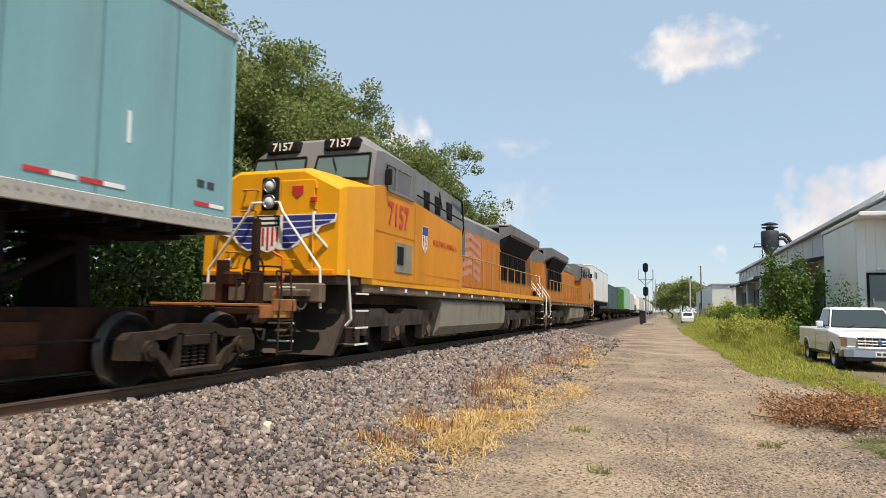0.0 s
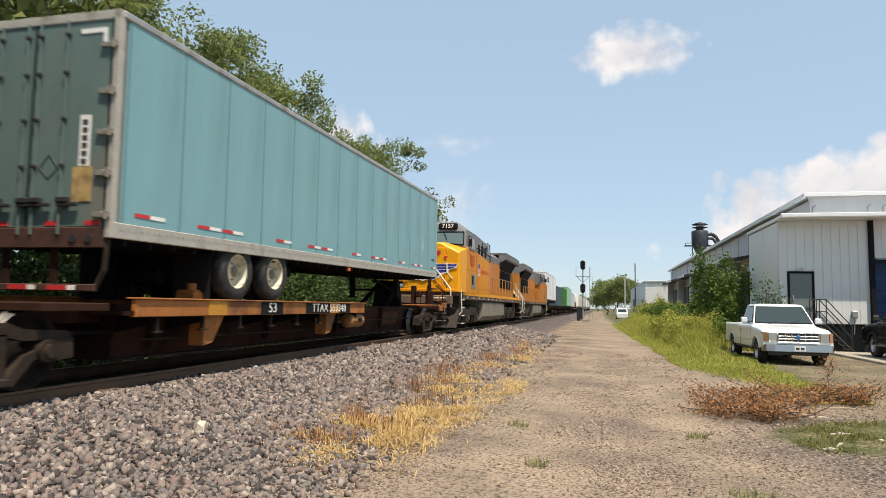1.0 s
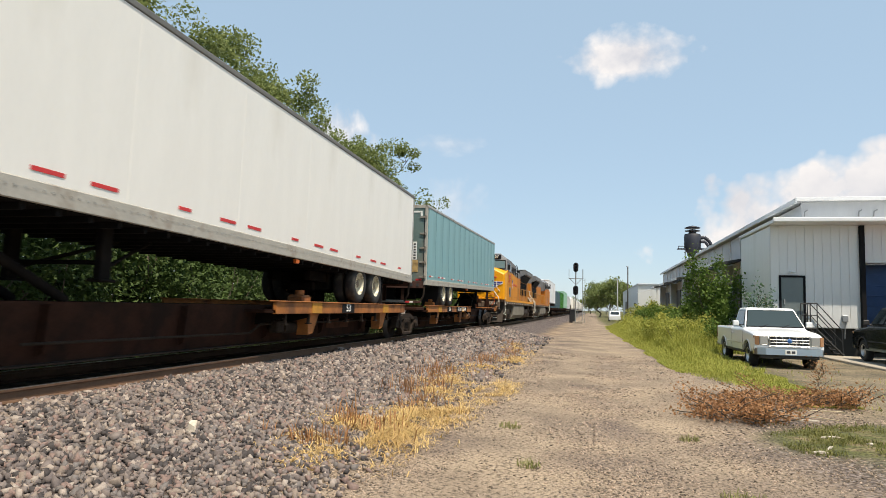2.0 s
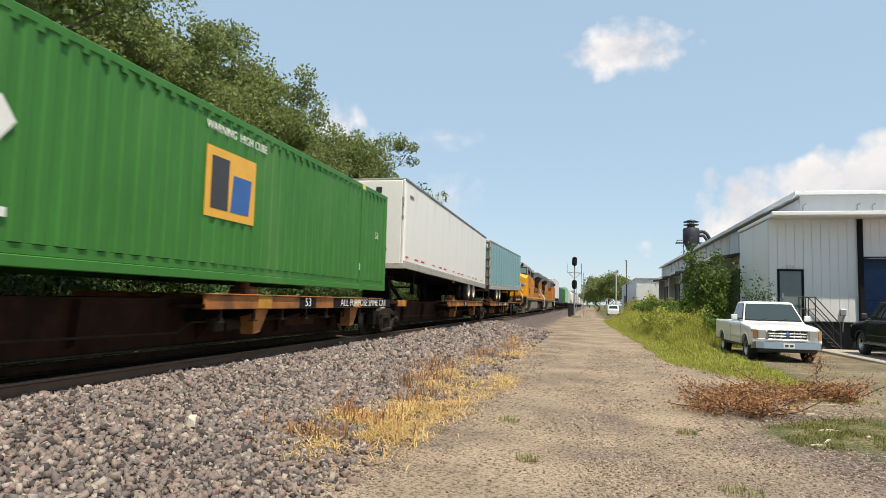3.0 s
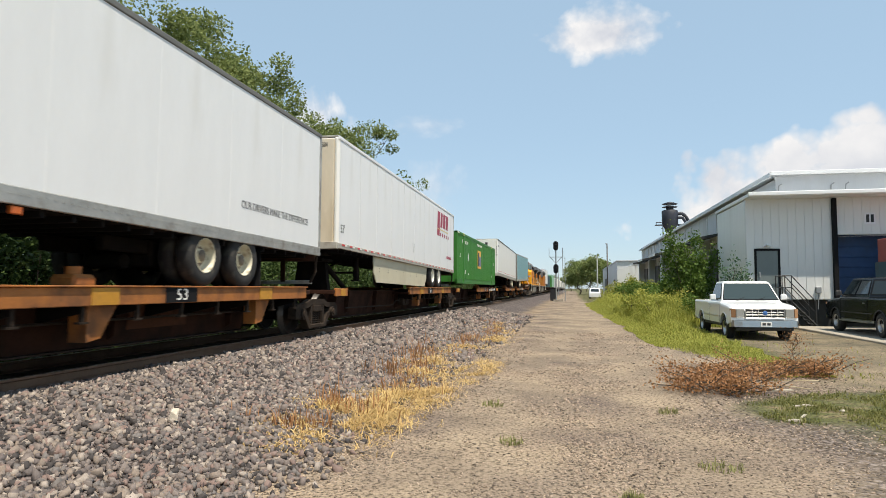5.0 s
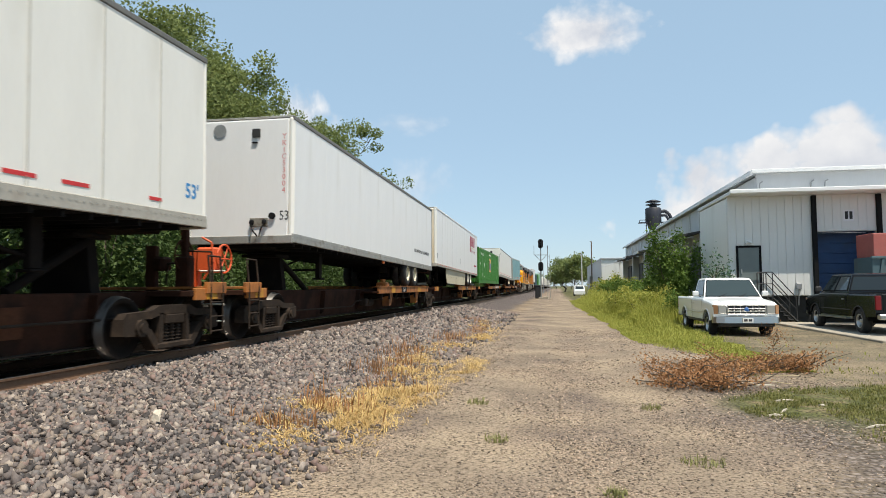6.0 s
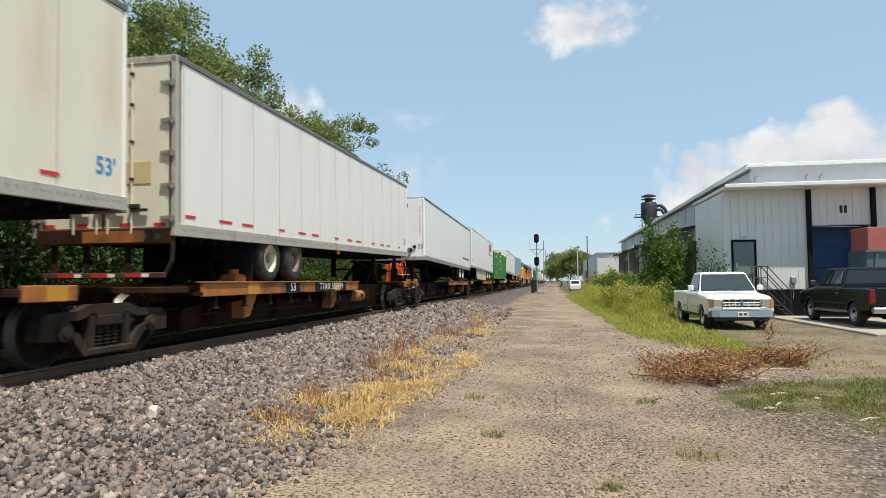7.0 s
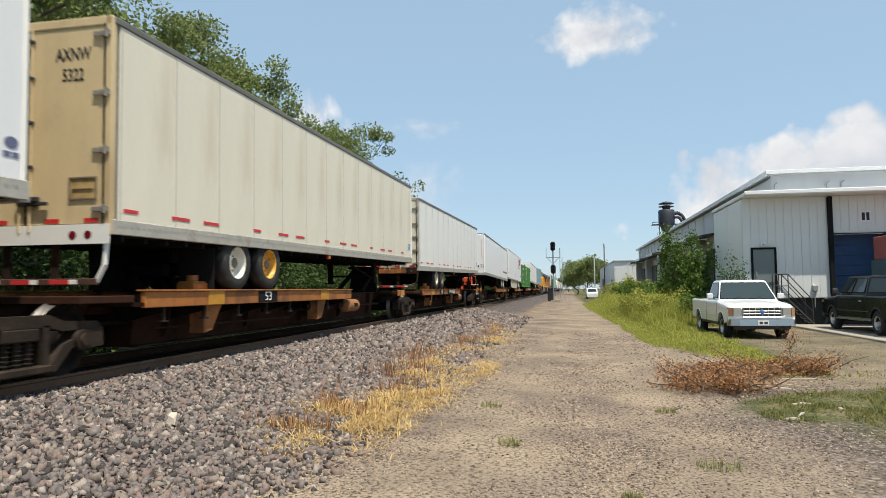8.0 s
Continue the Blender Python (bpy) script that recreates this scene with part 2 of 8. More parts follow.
M_BLUEDOOR = mat("blue_door_paint", (0.035, 0.085, 0.20), 0.55, vary=0.15, dirt=(0.06, 0.09, 0.15), dirt_amount=0.3)
M_CONCRETE = mat("concrete", (0.33, 0.29, 0.23), 0.85, vary=0.12, dirt=(0.25, 0.22, 0.17), dirt_amount=0.3, bump=0.2)
M_TRUCKWHITE = mat("white_car_paint", (0.78, 0.79, 0.78), 0.25, vary=0.02, coat=0.5)
M_CARBLACK = mat("black_car_paint", (0.006, 0.007, 0.009), 0.22, vary=0.1, spec=0.3, coat=0.12)
M_CHROME = mat("chrome", (0.48, 0.475, 0.46), 0.28, 1.0, vary=0.05)
M_PLASTIC = mat("dark_plastic", (0.03, 0.03, 0.03), 0.6, vary=0.15)
M_SLATE = mat("slate_car_paint", (0.06, 0.11, 0.13), 0.6, vary=0.15, dirt=(0.10, 0.11, 0.10), dirt_amount=0.4)
M_LGREEN = mat("pale_green_paint", (0.30, 0.50, 0.38), 0.55, vary=0.1, dirt=(0.35, 0.42, 0.34), dirt_amount=0.3)
M_HOPPER = mat("pale_grey_hopper_paint", (0.52, 0.51, 0.47), 0.6, vary=0.1, dirt=(0.3, 0.25, 0.2), dirt_amount=0.35)
M_SIGNAL = mat("signal_black", (0.012, 0.012, 0.014), 0.6, vary=0.2)
M_GALV = mat("galvanised_steel", (0.33, 0.34, 0.34), 0.5, 0.5, vary=0.15)
M_BIN = mat("dark_grey_dust_collector", (0.02, 0.022, 0.032), 0.55, vary=0.2, dirt=(0.06, 0.055, 0.05), dirt_amount=0.3)
M_POLE = mat("pole_timber", (0.13, 0.10, 0.08), 0.85, vary=0.2, streak=0.2)
M_BARK = mat("bark", (0.095, 0.075, 0.055), 0.9, vary=0.35, scale=6, streak=0.3, bump=0.5, bump_scale=20)
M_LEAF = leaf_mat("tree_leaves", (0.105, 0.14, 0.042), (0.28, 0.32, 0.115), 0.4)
# dark end of the undergrowth green holds shade painted into the leaves
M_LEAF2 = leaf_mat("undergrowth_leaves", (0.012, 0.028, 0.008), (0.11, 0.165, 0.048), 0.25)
M_SHRUB = leaf_mat("shrub_leaves", (0.05, 0.095, 0.02), (0.16, 0.24, 0.05), 0.3)
M_GRASS = leaf_mat("meadow_grass", (0.16, 0.21, 0.03), (0.50, 0.47, 0.115), 0.38)
M_DRY = leaf_mat("dry_grass", (0.34, 0.20, 0.075), (0.74, 0.56, 0.25), 0.25)
M_DEAD = leaf_mat("dead_brush_leaves", (0.19, 0.08, 0.036), (0.52, 0.29, 0.135), 0.3)
M_STRAW = leaf_mat("pale_straw", (0.42, 0.33, 0.2), (0.72, 0.62, 0.42), 0.2)
M_STONE = mat("ballast_stone", (0.163, 0.141, 0.124), 0.85, vary=0.2, scale=8, bump=0.25, bump_scale=40)


def stone_colours(m):
    """Each stone takes one of several rock colours."""
    n, l = m.node_tree.nodes, m.node_tree.links
    b = n["Principled BSDF"]
    old = b.inputs["Base Color"].links[0].from_socket
    g = n.new("ShaderNodeNewGeometry")
    r = n.new("ShaderNodeValToRGB")
    r.color_ramp.interpolation = "CONSTANT"
    for k, (p, c) in enumerate(((0.0, (0.28, 0.27, 0.285)), (0.2, (0.8, 0.76, 0.79)), (0.34, (1.05, 0.99, 0.99)), (0.52, (1.2, 0.96, 0.92)), (0.64, (1.3, 1.2, 1.1)), (0.78, (0.88, 0.9, 0.94)), (0.89, (1.9, 1.84, 1.75)))):
        e = r.color_ramp.elements[k] if k < 2 else r.color_ramp.elements.new(p)
        e.position, e.color = p, (*c, 1)
    l.new(g.outputs["Random Per Island"], r.inputs[0])
    q = n.new("ShaderNodeMix")
    q.data_type, q.blend_type = "RGBA", "MULTIPLY"
    q.inputs[0].default_value = 1.0
    l.new(old, q.inputs[6])
    l.new(r.outputs[0], q.inputs[7])
    l.new(q.outputs[2], b.inputs["Base Color"])


stone_colours(M_STONE)
M_PEBBLE = mat("road_pebble", (0.25, 0.198, 0.152), 0.9, vary=0.2, scale=10, island=0.7)


# ---- mesh building ----
class Shape:
    """Collects vertices and faces of one part."""

    def __init__(self):
        self.v, self.f, self.smooth = [], [], []

    def add(self, verts, faces, smooth=False):
        o = len(self.v)
        self.v += [tuple(p) for p in verts]
        self.f += [tuple(i + o for i in f) for f in faces]
        self.smooth += [smooth] * len(faces)
        return self

    def box(self, x0, x1, y0, y1, z0, z1, b=0.0):
        lo, hi = (x0, y0, z0), (x1, y1, z1)
        b = min(b, *(abs(hi[i] - lo[i]) * 0.45 for i in range(3)))
        if b <= 0:
            vs = [(x, y, z) for z in (z0, z1) for y in (y0, y1) for x in (x0, x1)]
            return self.add(vs, [(0, 2, 3, 1), (4, 5, 7, 6), (0, 1, 5, 4), (2, 6, 7, 3), (0, 4, 6, 2), (1, 3, 7, 5)])
        ids, vs = {}, []
        for c in ((i, j, k) for i in (0, 1) for j in (0, 1) for k in (0, 1)):
            for ax in range(3):
                p = [(hi if c[i] else lo)[i] + (0 if i == ax else (-b if c[i] else b)) for i in range(3)]
                ids[c, ax] = len(vs)
                vs.append(p)
        fs = []
        for ax in range(3):
            o1, o2 = (ax + 1) % 3, (ax + 2) % 3
            for s in (0, 1):
                loop = []
                for a, c in ((0, 0), (1, 0), (1, 1), (0, 1)):
                    k = [0, 0, 0]
                    k[ax], k[o1], k[o2] = s, a, c
                    loop.append(ids[tuple(k), ax])
                fs.append(loop if s else loop[::-1])
            for a in (0, 1):
                for c in (0, 1):
                    e = []
                    for s in (0, 1):
                        k = [0, 0, 0]
                        k[ax], k[o1], k[o2] = s, a, c
                        e.append((ids[tuple(k), o1], ids[tuple(k), o2]))
                    loop = [e[0][0], e[1][0], e[1][1], e[0][1]]
                    fs.append(loop if a != c else loop[::-1])
        for c in ((i, j, k) for i in (0, 1) for j in (0, 1) for k in (0, 1)):
            loop = [ids[c, 0], ids[c, 1], ids[c, 2]]
            fs.append(loop if sum(c) % 2 else loop[::-1])
        return self.add(vs, fs)

    def cyl(self, p0, p1, r0, r1=None, seg=16, caps=True):
        p0, p1 = Vector(p0), Vector(p1)
        r1 = r0 if r1 is None else r1
        q = (p1 - p0).to_track_quat("Z", "Y")
        vs = []
        for p, r in ((p0, r0), (p1, r1)):
            for i in range(seg):
                a = 2 * math.pi * i / seg
                vs.append(p + q @ Vector((r * math.cos(a), r * math.sin(a), 0)))
        self.add(vs, [(i, (i + 1) % seg, seg + (i + 1) % seg, seg + i) for i in range(seg)], True)
        if caps:
            self.add(vs[:seg], [tuple(range(seg))[::-1]])
            self.add(vs[seg:], [tuple(range(seg))])
        return self

    def turned(self, profile, axis="x", seg=28, centre=(0, 0, 0)):
        """Revolves (radius, along) pairs about an axis through centre."""
        vs, n = [], len(profile)
        for i in range(seg):
            a = 2 * math.pi * i / seg
            for r, h in profile:
                u, w = r * math.cos(a), r * math.sin(a)
                p = {"x": (h, u, w), "y": (w, h, u), "z": (u, w, h)}[axis]
                vs.append(tuple(p[k] + centre[k] for k in range(3)))
        fs = [(i * n + j, ((i + 1) % seg) * n + j, ((i + 1) % seg) * n + j + 1, i * n + j + 1) for i in range(seg) for j in range(n - 1)]
        return self.add(vs, fs, True)

    def tube(self, pts, r, seg=8):
        for a, c in zip(pts, pts[1:]):
            self.cyl(a, c, r, seg=seg)
        return self

    def prism(self, poly, axis, a0, a1):
        """Extrudes a polygon (two coordinates) along an axis. x: (y, z); y: (x, z); z: (x, y)."""
        n = len(poly)
        put = {"x": lambda p, a: (a, p[0], p[1]), "y": lambda p, a: (p[0], a, p[1]), "z": lambda p, a: (p[0], p[1], a)}[axis]
        vs = [put(p, a0) for p in poly] + [put(p, a1) for p in poly]
        fs = [(i, (i + 1) % n, n + (i + 1) % n, n + i) for i in range(n)] + [tuple(range(n))[::-1], tuple(range(n, 2 * n))]
        return self.add(vs, fs)

    def loft(self, rings, caps=True, smooth=False):
        n = len(rings[0])
        vs = [p for ring in rings for p in ring]
        fs = [(k * n + i, k * n + (i + 1) % n, (k + 1) * n + (i + 1) % n, (k + 1) * n + i) for k in range(len(rings) - 1) for i in range(n)]
        self.add(vs, fs, smooth)
        if caps:
            self.add(rings[0], [tuple(range(n))[::-1]])
            self.add(rings[-1], [tuple(range(n))])
        return self

    def mesh(self, name, material):
        me = bpy.data.meshes.new(name)
        me.from_pydata(self.v, [], self.f)
        bm = bmesh.new()
        bm.from_mesh(me)
        bmesh.ops.recalc_face_normals(bm, faces=bm.faces)
        bm.to_mesh(me)
        bm.free()
        me.polygons.foreach_set("use_smooth", self.smooth)
        me.materials.append(material)
        return me


def part(name, shape, material, parent, label="", at=None):
    """Links a shape (or ready mesh) as one mesh object under a thing or part."""
    me = shape.mesh(name, material) if isinstance(shape, Shape) else shape
    ob = new(name, me)
    ob.parent = parent
    if at is not None:
        ob.matrix_basis = at
    return tagged(ob, label)


def thing(name, label, category, at=None, group="", kind=""):
    ob = new(name)
    ob.empty_display_size = 0.2
    if at is not None:
        ob.matrix_basis = at
    return tagged(ob, label, category, group, kind)


SIDE = Matrix(((0, 0, 1, 0), (1, 0, 0, 0), (0, 1, 0, 0), (0, 0, 0, 1)))      # reads along +y, faces +x
SIDE_L = Matrix(((0, 0, -1, 0), (-1, 0, 0, 0), (0, 1, 0, 0), (0, 0, 0, 1)))   # reads along -y, faces -x
FRONT = Matrix(((1, 0, 0, 0), (0, 0, -1, 0), (0, 1, 0, 0), (0, 0, 0, 1)))     # reads along +x, faces -y
BACK = Matrix(((-1, 0, 0, 0), (0, 0, 1, 0), (0, 1, 0, 0), (0, 0, 0, 1)))


def lettering(words, size, at, material, parent, name="lettering", stretch=1.0, turn=SIDE, bold=0.0, label=""):
    """Words in the built-in font as a thin mesh."""
    cu = bpy.data.curves.new(name, "FONT")
    cu.body, cu.size, cu.extrude, cu.offset = words, size, 0.002, bold
    cu.align_x, cu.align_y = "CENTER", "CENTER"
    cu.resolution_u = 3
    tmp = bpy.data.objects.new(name, cu)
    me = bpy.data.meshes.new_from_object(tmp)
    bpy.data.objects.remove(tmp)
    me.name = name
    me.materials.clear()
    me.materials.append(material)
    me.transform(Matrix.Diagonal((stretch, 1, 1, 1)))
    ob = new(name, me)
    ob.parent = parent
    ob.matrix_basis = Matrix.Translation(at) @ turn
    return tagged(ob, label)


def flat(name, poly, at, material, parent, turn=SIDE, thick=0.004, label=""):
    """A thin painted or stuck-on shape, drawn in its own plane."""
    s = Shape().prism(poly, "z", 0, thick)
    ob = part(name, s, material, parent, label)
    ob.matrix_basis = Matrix.Translation(at) @ turn
    return ob

# ---- ground ----
TRACK_X, RAIL_Z = -7.145, 0.65


def road_edge(y):
    """Where the dirt lane gives way to grass on the warehouse side."""
    if y < 14:
        return 4.6 - max(0, y - 9) * 0.18
    return 3.7 - 1.3 * sm(14, 21.5, y) - 0.85 * sm(21.5, 62, y) - 0.5 * sm(62, 110, y) + 0.3 * noise.noise((0.0, y * 0.35, 3.1)) + 0.12 * noise.noise((4.0, y * 1.7, 3.1))


def ground_z(x, y):
    wob = 0.02 * noise.noise((x * 0.5, y * 0.22, 0.0)) + 0.006 * noise.noise((x * 2.1, y * 1.2, 5.0))
    keys = [(-400, -0.4), (-14, -0.25), (-11.5, 0.0), (-9.0, 0.475), (-5.62, 0.475), (-3.3, 0.07), (-2.5, 0.0), (-1.2, 0.02), (0.4, -0.03), (2.6, 0.03), (4.5, 0.08),
            (9, 0.05), (400, 0.0)]
    for (xa, za), (xb, zb) in zip(keys, keys[1:]):
        if x <= xb:
            f = min(1, max(0, (x - xa) / (xb - xa)))
            return za + (zb - za) * f + (wob * (1 - 0.85 * sm(22, 40, y)) if -12 < x < 12 else 0) * (0.4 if -9 < x < -5.5 else 1)
    return 0.0


def grid_lines():
    xs = [-900, -300, -120, -60, -35, -24, -18, -15, -13] + list(np.arange(-12, 8.01, 0.25)) + [9, 10, 12, 15, 20, 30, 60, 120, 300, 900]
    ys = [-200, -80, -40, -25, -15, -8, -4] + list(np.arange(-1, 40, 0.4)) + list(np.arange(40, 120, 2.0)) + list(np.arange(120, 400, 20)) + [450, 600, 900, 1400, 2200, 3200]
    return xs, ys


def sm(a, b, v):
    t = min(1, max(0, (v - a) / (b - a)))
    return t * t * (3 - 2 * t)


def grassy(x, y):
    n1 = noise.noise((x * 0.5, y * 0.4, 9.0))
    right = sm(-0.5, 0.6, x - road_edge(y) + 0.5 * n1)
    if 15 < y < 29:
        right *= 1 - 0.6 * sm(4.4, 5.4, x)       # bare earth where the pickups stand
    if y <= 15:
        patch = ((x - 4.1) / 1.9) ** 2 + ((y - 10.0) / 1.7) ** 2 + 0.7 * n1
        right = max(right * 0.3, sm(1.15, 0.5, patch), 0.85 * sm(2.2, 4.2, x + n1) * sm(11.5, 9.0, y))
    left = sm(-11.0, -12.5, x)
    return max(right, left)


def sandy(x, y):
    """Worn pale strips of bare earth where wheels have run, broken by gravel."""
    n1 = noise.noise((x * 0.7, y * 0.28, 12.0)) + 0.6 * noise.noise((x * 1.9, y * 0.9, 17.0))
    left = math.exp(-((x + 0.95 + 0.03 * (8 - y)) / 0.75) ** 2)
    right = 0.85 * math.exp(-((x - 1.35) / 0.55) ** 2)
    edge = 0.9 * math.exp(-((x - road_edge(y) + 0.7) / 0.6) ** 2) * sm(11, 14, y)
    return min(1, max(0, (max(left, right, edge) + 0.75 * n1) * 1.15)) * sm(-2.4, -1.7, x)


def ground_material():
    m = bpy.data.materials.new("dirt_ballast_and_turf")
    m.use_nodes = True
    n, l = m.node_tree.nodes, m.node_tree.links
    b = n["Principled BSDF"]
    b.inputs["Roughness"].default_value = 0.92
    b.inputs["Specular IOR Level"].default_value = 0.2
    tc = n.new("ShaderNodeTexCoord")

    def tex(kind, s, **kw):
        q = n.new(kind)
        q.inputs["Scale"].default_value = s
        for k, v in kw.items():
            q.inputs[k].default_value = v
        l.new(tc.outputs["Object"], q.inputs["Vector"])
        return q

    def ramp(src, stops):
        r = n.new("ShaderNodeValToRGB")
        while len(r.color_ramp.elements) < len(stops):
            r.color_ramp.elements.new(0.5)
        for e, (p, c) in zip(r.color_ramp.elements, stops):
            e.position, e.color = p, (*c, 1)
        l.new(src, r.inputs[0])
        return r.outputs[0]

    def mix(f, a, c, blend="MIX"):
        q = n.new("ShaderNodeMix")
        q.data_type, q.blend_type = "RGBA", blend
        for i, v in ((0, f), (6, a), (7, c)):
            if isinstance(v, float):
                q.inputs[i].default_value = v
            else:
                l.new(v, q.inputs[i])
        return q.outputs[2]

    def attr(name):
        q = n.new("ShaderNodeAttribute")
        q.attribute_name = name
        return q.outputs["Fac"]

    wide = tex("ShaderNodeTexNoise", 0.55, Detail=8.0)
    fine = tex("ShaderNodeTexNoise", 28.0, Detail=6.0)
    dirt = ramp(wide.outputs["Fac"], [(0.34, (0.135, 0.103, 0.083)), (0.47, (0.20, 0.153, 0.114)), (0.62, (0.31, 0.236, 0.158))])
    # dark specks: leaf litter, plus gravel's small shadows put into the colour
    grain = ramp(fine.outputs["Fac"], [(0.38, (0.2, 0.19, 0.18)), (0.46, (0.85, 0.85, 0.85)), (0.6, (1.3, 1.3, 1.3))])
    dirt = mix(1.0, dirt, grain, "MULTIPLY")
    sand = ramp(wide.outputs["Fac"], [(0.3, (0.205, 0.159, 0.114)), (0.7, (0.35, 0.277, 0.193))])
    sand = mix(1.0, sand, ramp(fine.outputs["Fac"], [(0.36, (0.45, 0.44, 0.43)), (0.47, (0.9, 0.9, 0.9)), (0.62, (1.15, 1.15, 1.15))]), "MULTIPLY")
    peb = tex("ShaderNodeTexVoronoi", 40.0)
    pc = ramp(peb.outputs["Color"], [(0.0, (0.085, 0.07, 0.06)), (0.5, (0.205, 0.165, 0.132)), (1.0, (0.36, 0.305, 0.24))])
    pm = ramp(peb.outputs["Distance"], [(0.25, (1, 1, 1)), (0.55, (0, 0, 0))])
    zone = ramp(tex("ShaderNodeTexNoise", 1.1, Detail=4.0).outputs["Fac"], [(0.38, (0, 0, 0)), (0.62, (1, 1, 1))])
    dirt = mix(mix(1.0, pm, zone, "MULTIPLY"), dirt, pc)
    dirt = mix(attr("sand"), dirt, sand)
    st = tex("ShaderNodeTexVoronoi", 15.0)
    sc = ramp(st.outputs["Color"], [(0.0, (0.075, 0.063, 0.06)), (0.35, (0.15, 0.127, 0.12)), (0.7, (0.21, 0.172, 0.158)), (1.0, (0.33, 0.295, 0.27))])
    gap = ramp(st.outputs["Distance"], [(0.3, (1, 1, 1)), (0.62, (0.25, 0.23, 0.22))])
    stone = mix(1.0, sc, gap, "MULTIPLY")
    turf = ramp(tex("ShaderNodeTexNoise", 2.2, Detail=8.0).outputs["Fac"], [(0.35, (0.055, 0.065, 0.02)), (0.5, (0.10, 0.10, 0.038)), (0.65, (0.17, 0.132, 0.075))])
    turf = mix(1.0, turf, grain, "MULTIPLY")
    straw = ramp(fine.outputs["Fac"], [(0.3, (0.22, 0.135, 0.065)), (0.7, (0.38, 0.27, 0.12))])
    col = mix(attr("ballast"), dirt, stone)
    # the train's shade over the track bed, multiplied into the ground colour
    track_shade = mix(attr("track_shade"), ramp(wide.outputs["Fac"], [(0.2, (1, 1, 1)), (0.9, (1, 1, 1))]), ramp(wide.outputs["Fac"], [(0.3, (0.12, 0.11, 0.10)), (0.7, (0.34, 0.31, 0.28))]))
    col = mix(1.0, col, track_shade, "MULTIPLY")
    col = mix(attr("dry"), col, straw)
    col = mix(attr("grass"), col, turf)
    l.new(col, b.inputs["Base Color"])
    bp = n.new("ShaderNodeBump")
    bp.inputs["Strength"].default_value = 0.5
    bp.inputs["Distance"].default_value = 0.03
    h = mix(attr("ballast"), mix(0.5, fine.outputs["Fac"], pm), gap)
    l.new(h, bp.inputs["Height"])
    l.new(bp.outputs[0], b.inputs["Normal"])
    return m


def dry_amount(x, y):
    """Dry grass along the foot of the ballast: one dense clump, then a thin ragged line."""
    clump = math.exp(-((x + 2.85) / 0.5) ** 2 - ((y - 8.3) / 1.25) ** 2) + 0.8 * math.exp(-((x + 2.5) / 0.45) ** 2 - ((y - 10.0) / 1.1) ** 2)
    line = 1.05 * math.exp(-((x + 2.95 + 0.25 * math.sin(y * 0.5)) / 0.46) ** 2) * sm(10.5, 12.5, y) * (1 - 0.6 * sm(24, 40, y)) * (0.62 + 0.75 * noise.noise((0, y * 0.55, 2.0)))
    line2 = 0.7 * math.exp(-((x + 2.0) / 0.35) ** 2 - ((y - 13.2) / 1.2) ** 2)
    return min(1, max(0, clump, line, line2))


def build_ground():
    xs, ys = grid_lines()
    vs = [(x, y, ground_z(x, y)) for y in ys for x in xs]
    w = len(xs)
    fs = [(j * w + i, j * w + i + 1, (j + 1) * w + i + 1, (j + 1) * w + i) for j in range(len(ys) - 1) for i in range(w - 1)]
    me = bpy.data.meshes.new("ground")
    me.from_pydata(vs, [], fs)
    for key, fn in (("ballast", lambda x, y: max(sm(-2.75, -3.6, x + 0.5 * noise.noise((x, y * 0.7, 1.0))) * sm(-12.2, -11.2, x), 0.85 * sm(1.4, 3.0, x + 0.9 * noise.noise((x * 0.8, y * 0.8, 6.0))) * sm(12.5, 9.5, y) * sm(9, 7, x))),
                    ("track_shade", lambda x, y: sm(1.75, 1.2, abs(x - TRACK_X))), ("grass", lambda x, y: grassy(x, y) if y < 400 else 1.0), ("dry", lambda x, y: 0.75 * dry_amount(x, y)),
                    ("sand", lambda x, y: 0.68 * sandy(x, y) if -3 < x < 6 and y < 130 else 0.0)):
        a = me.attributes.new(key, "FLOAT", "POINT")
        a.data.foreach_set("value", [fn(x, y) for x, y, z in vs])
    me.polygons.foreach_set("use_smooth", [True] * len(fs))
    me.materials.append(ground_material())
    tagged(new("ground", me), "dirt lane with gravel, ballast bank and rough grass", "ground", kind="structure")


build_ground()


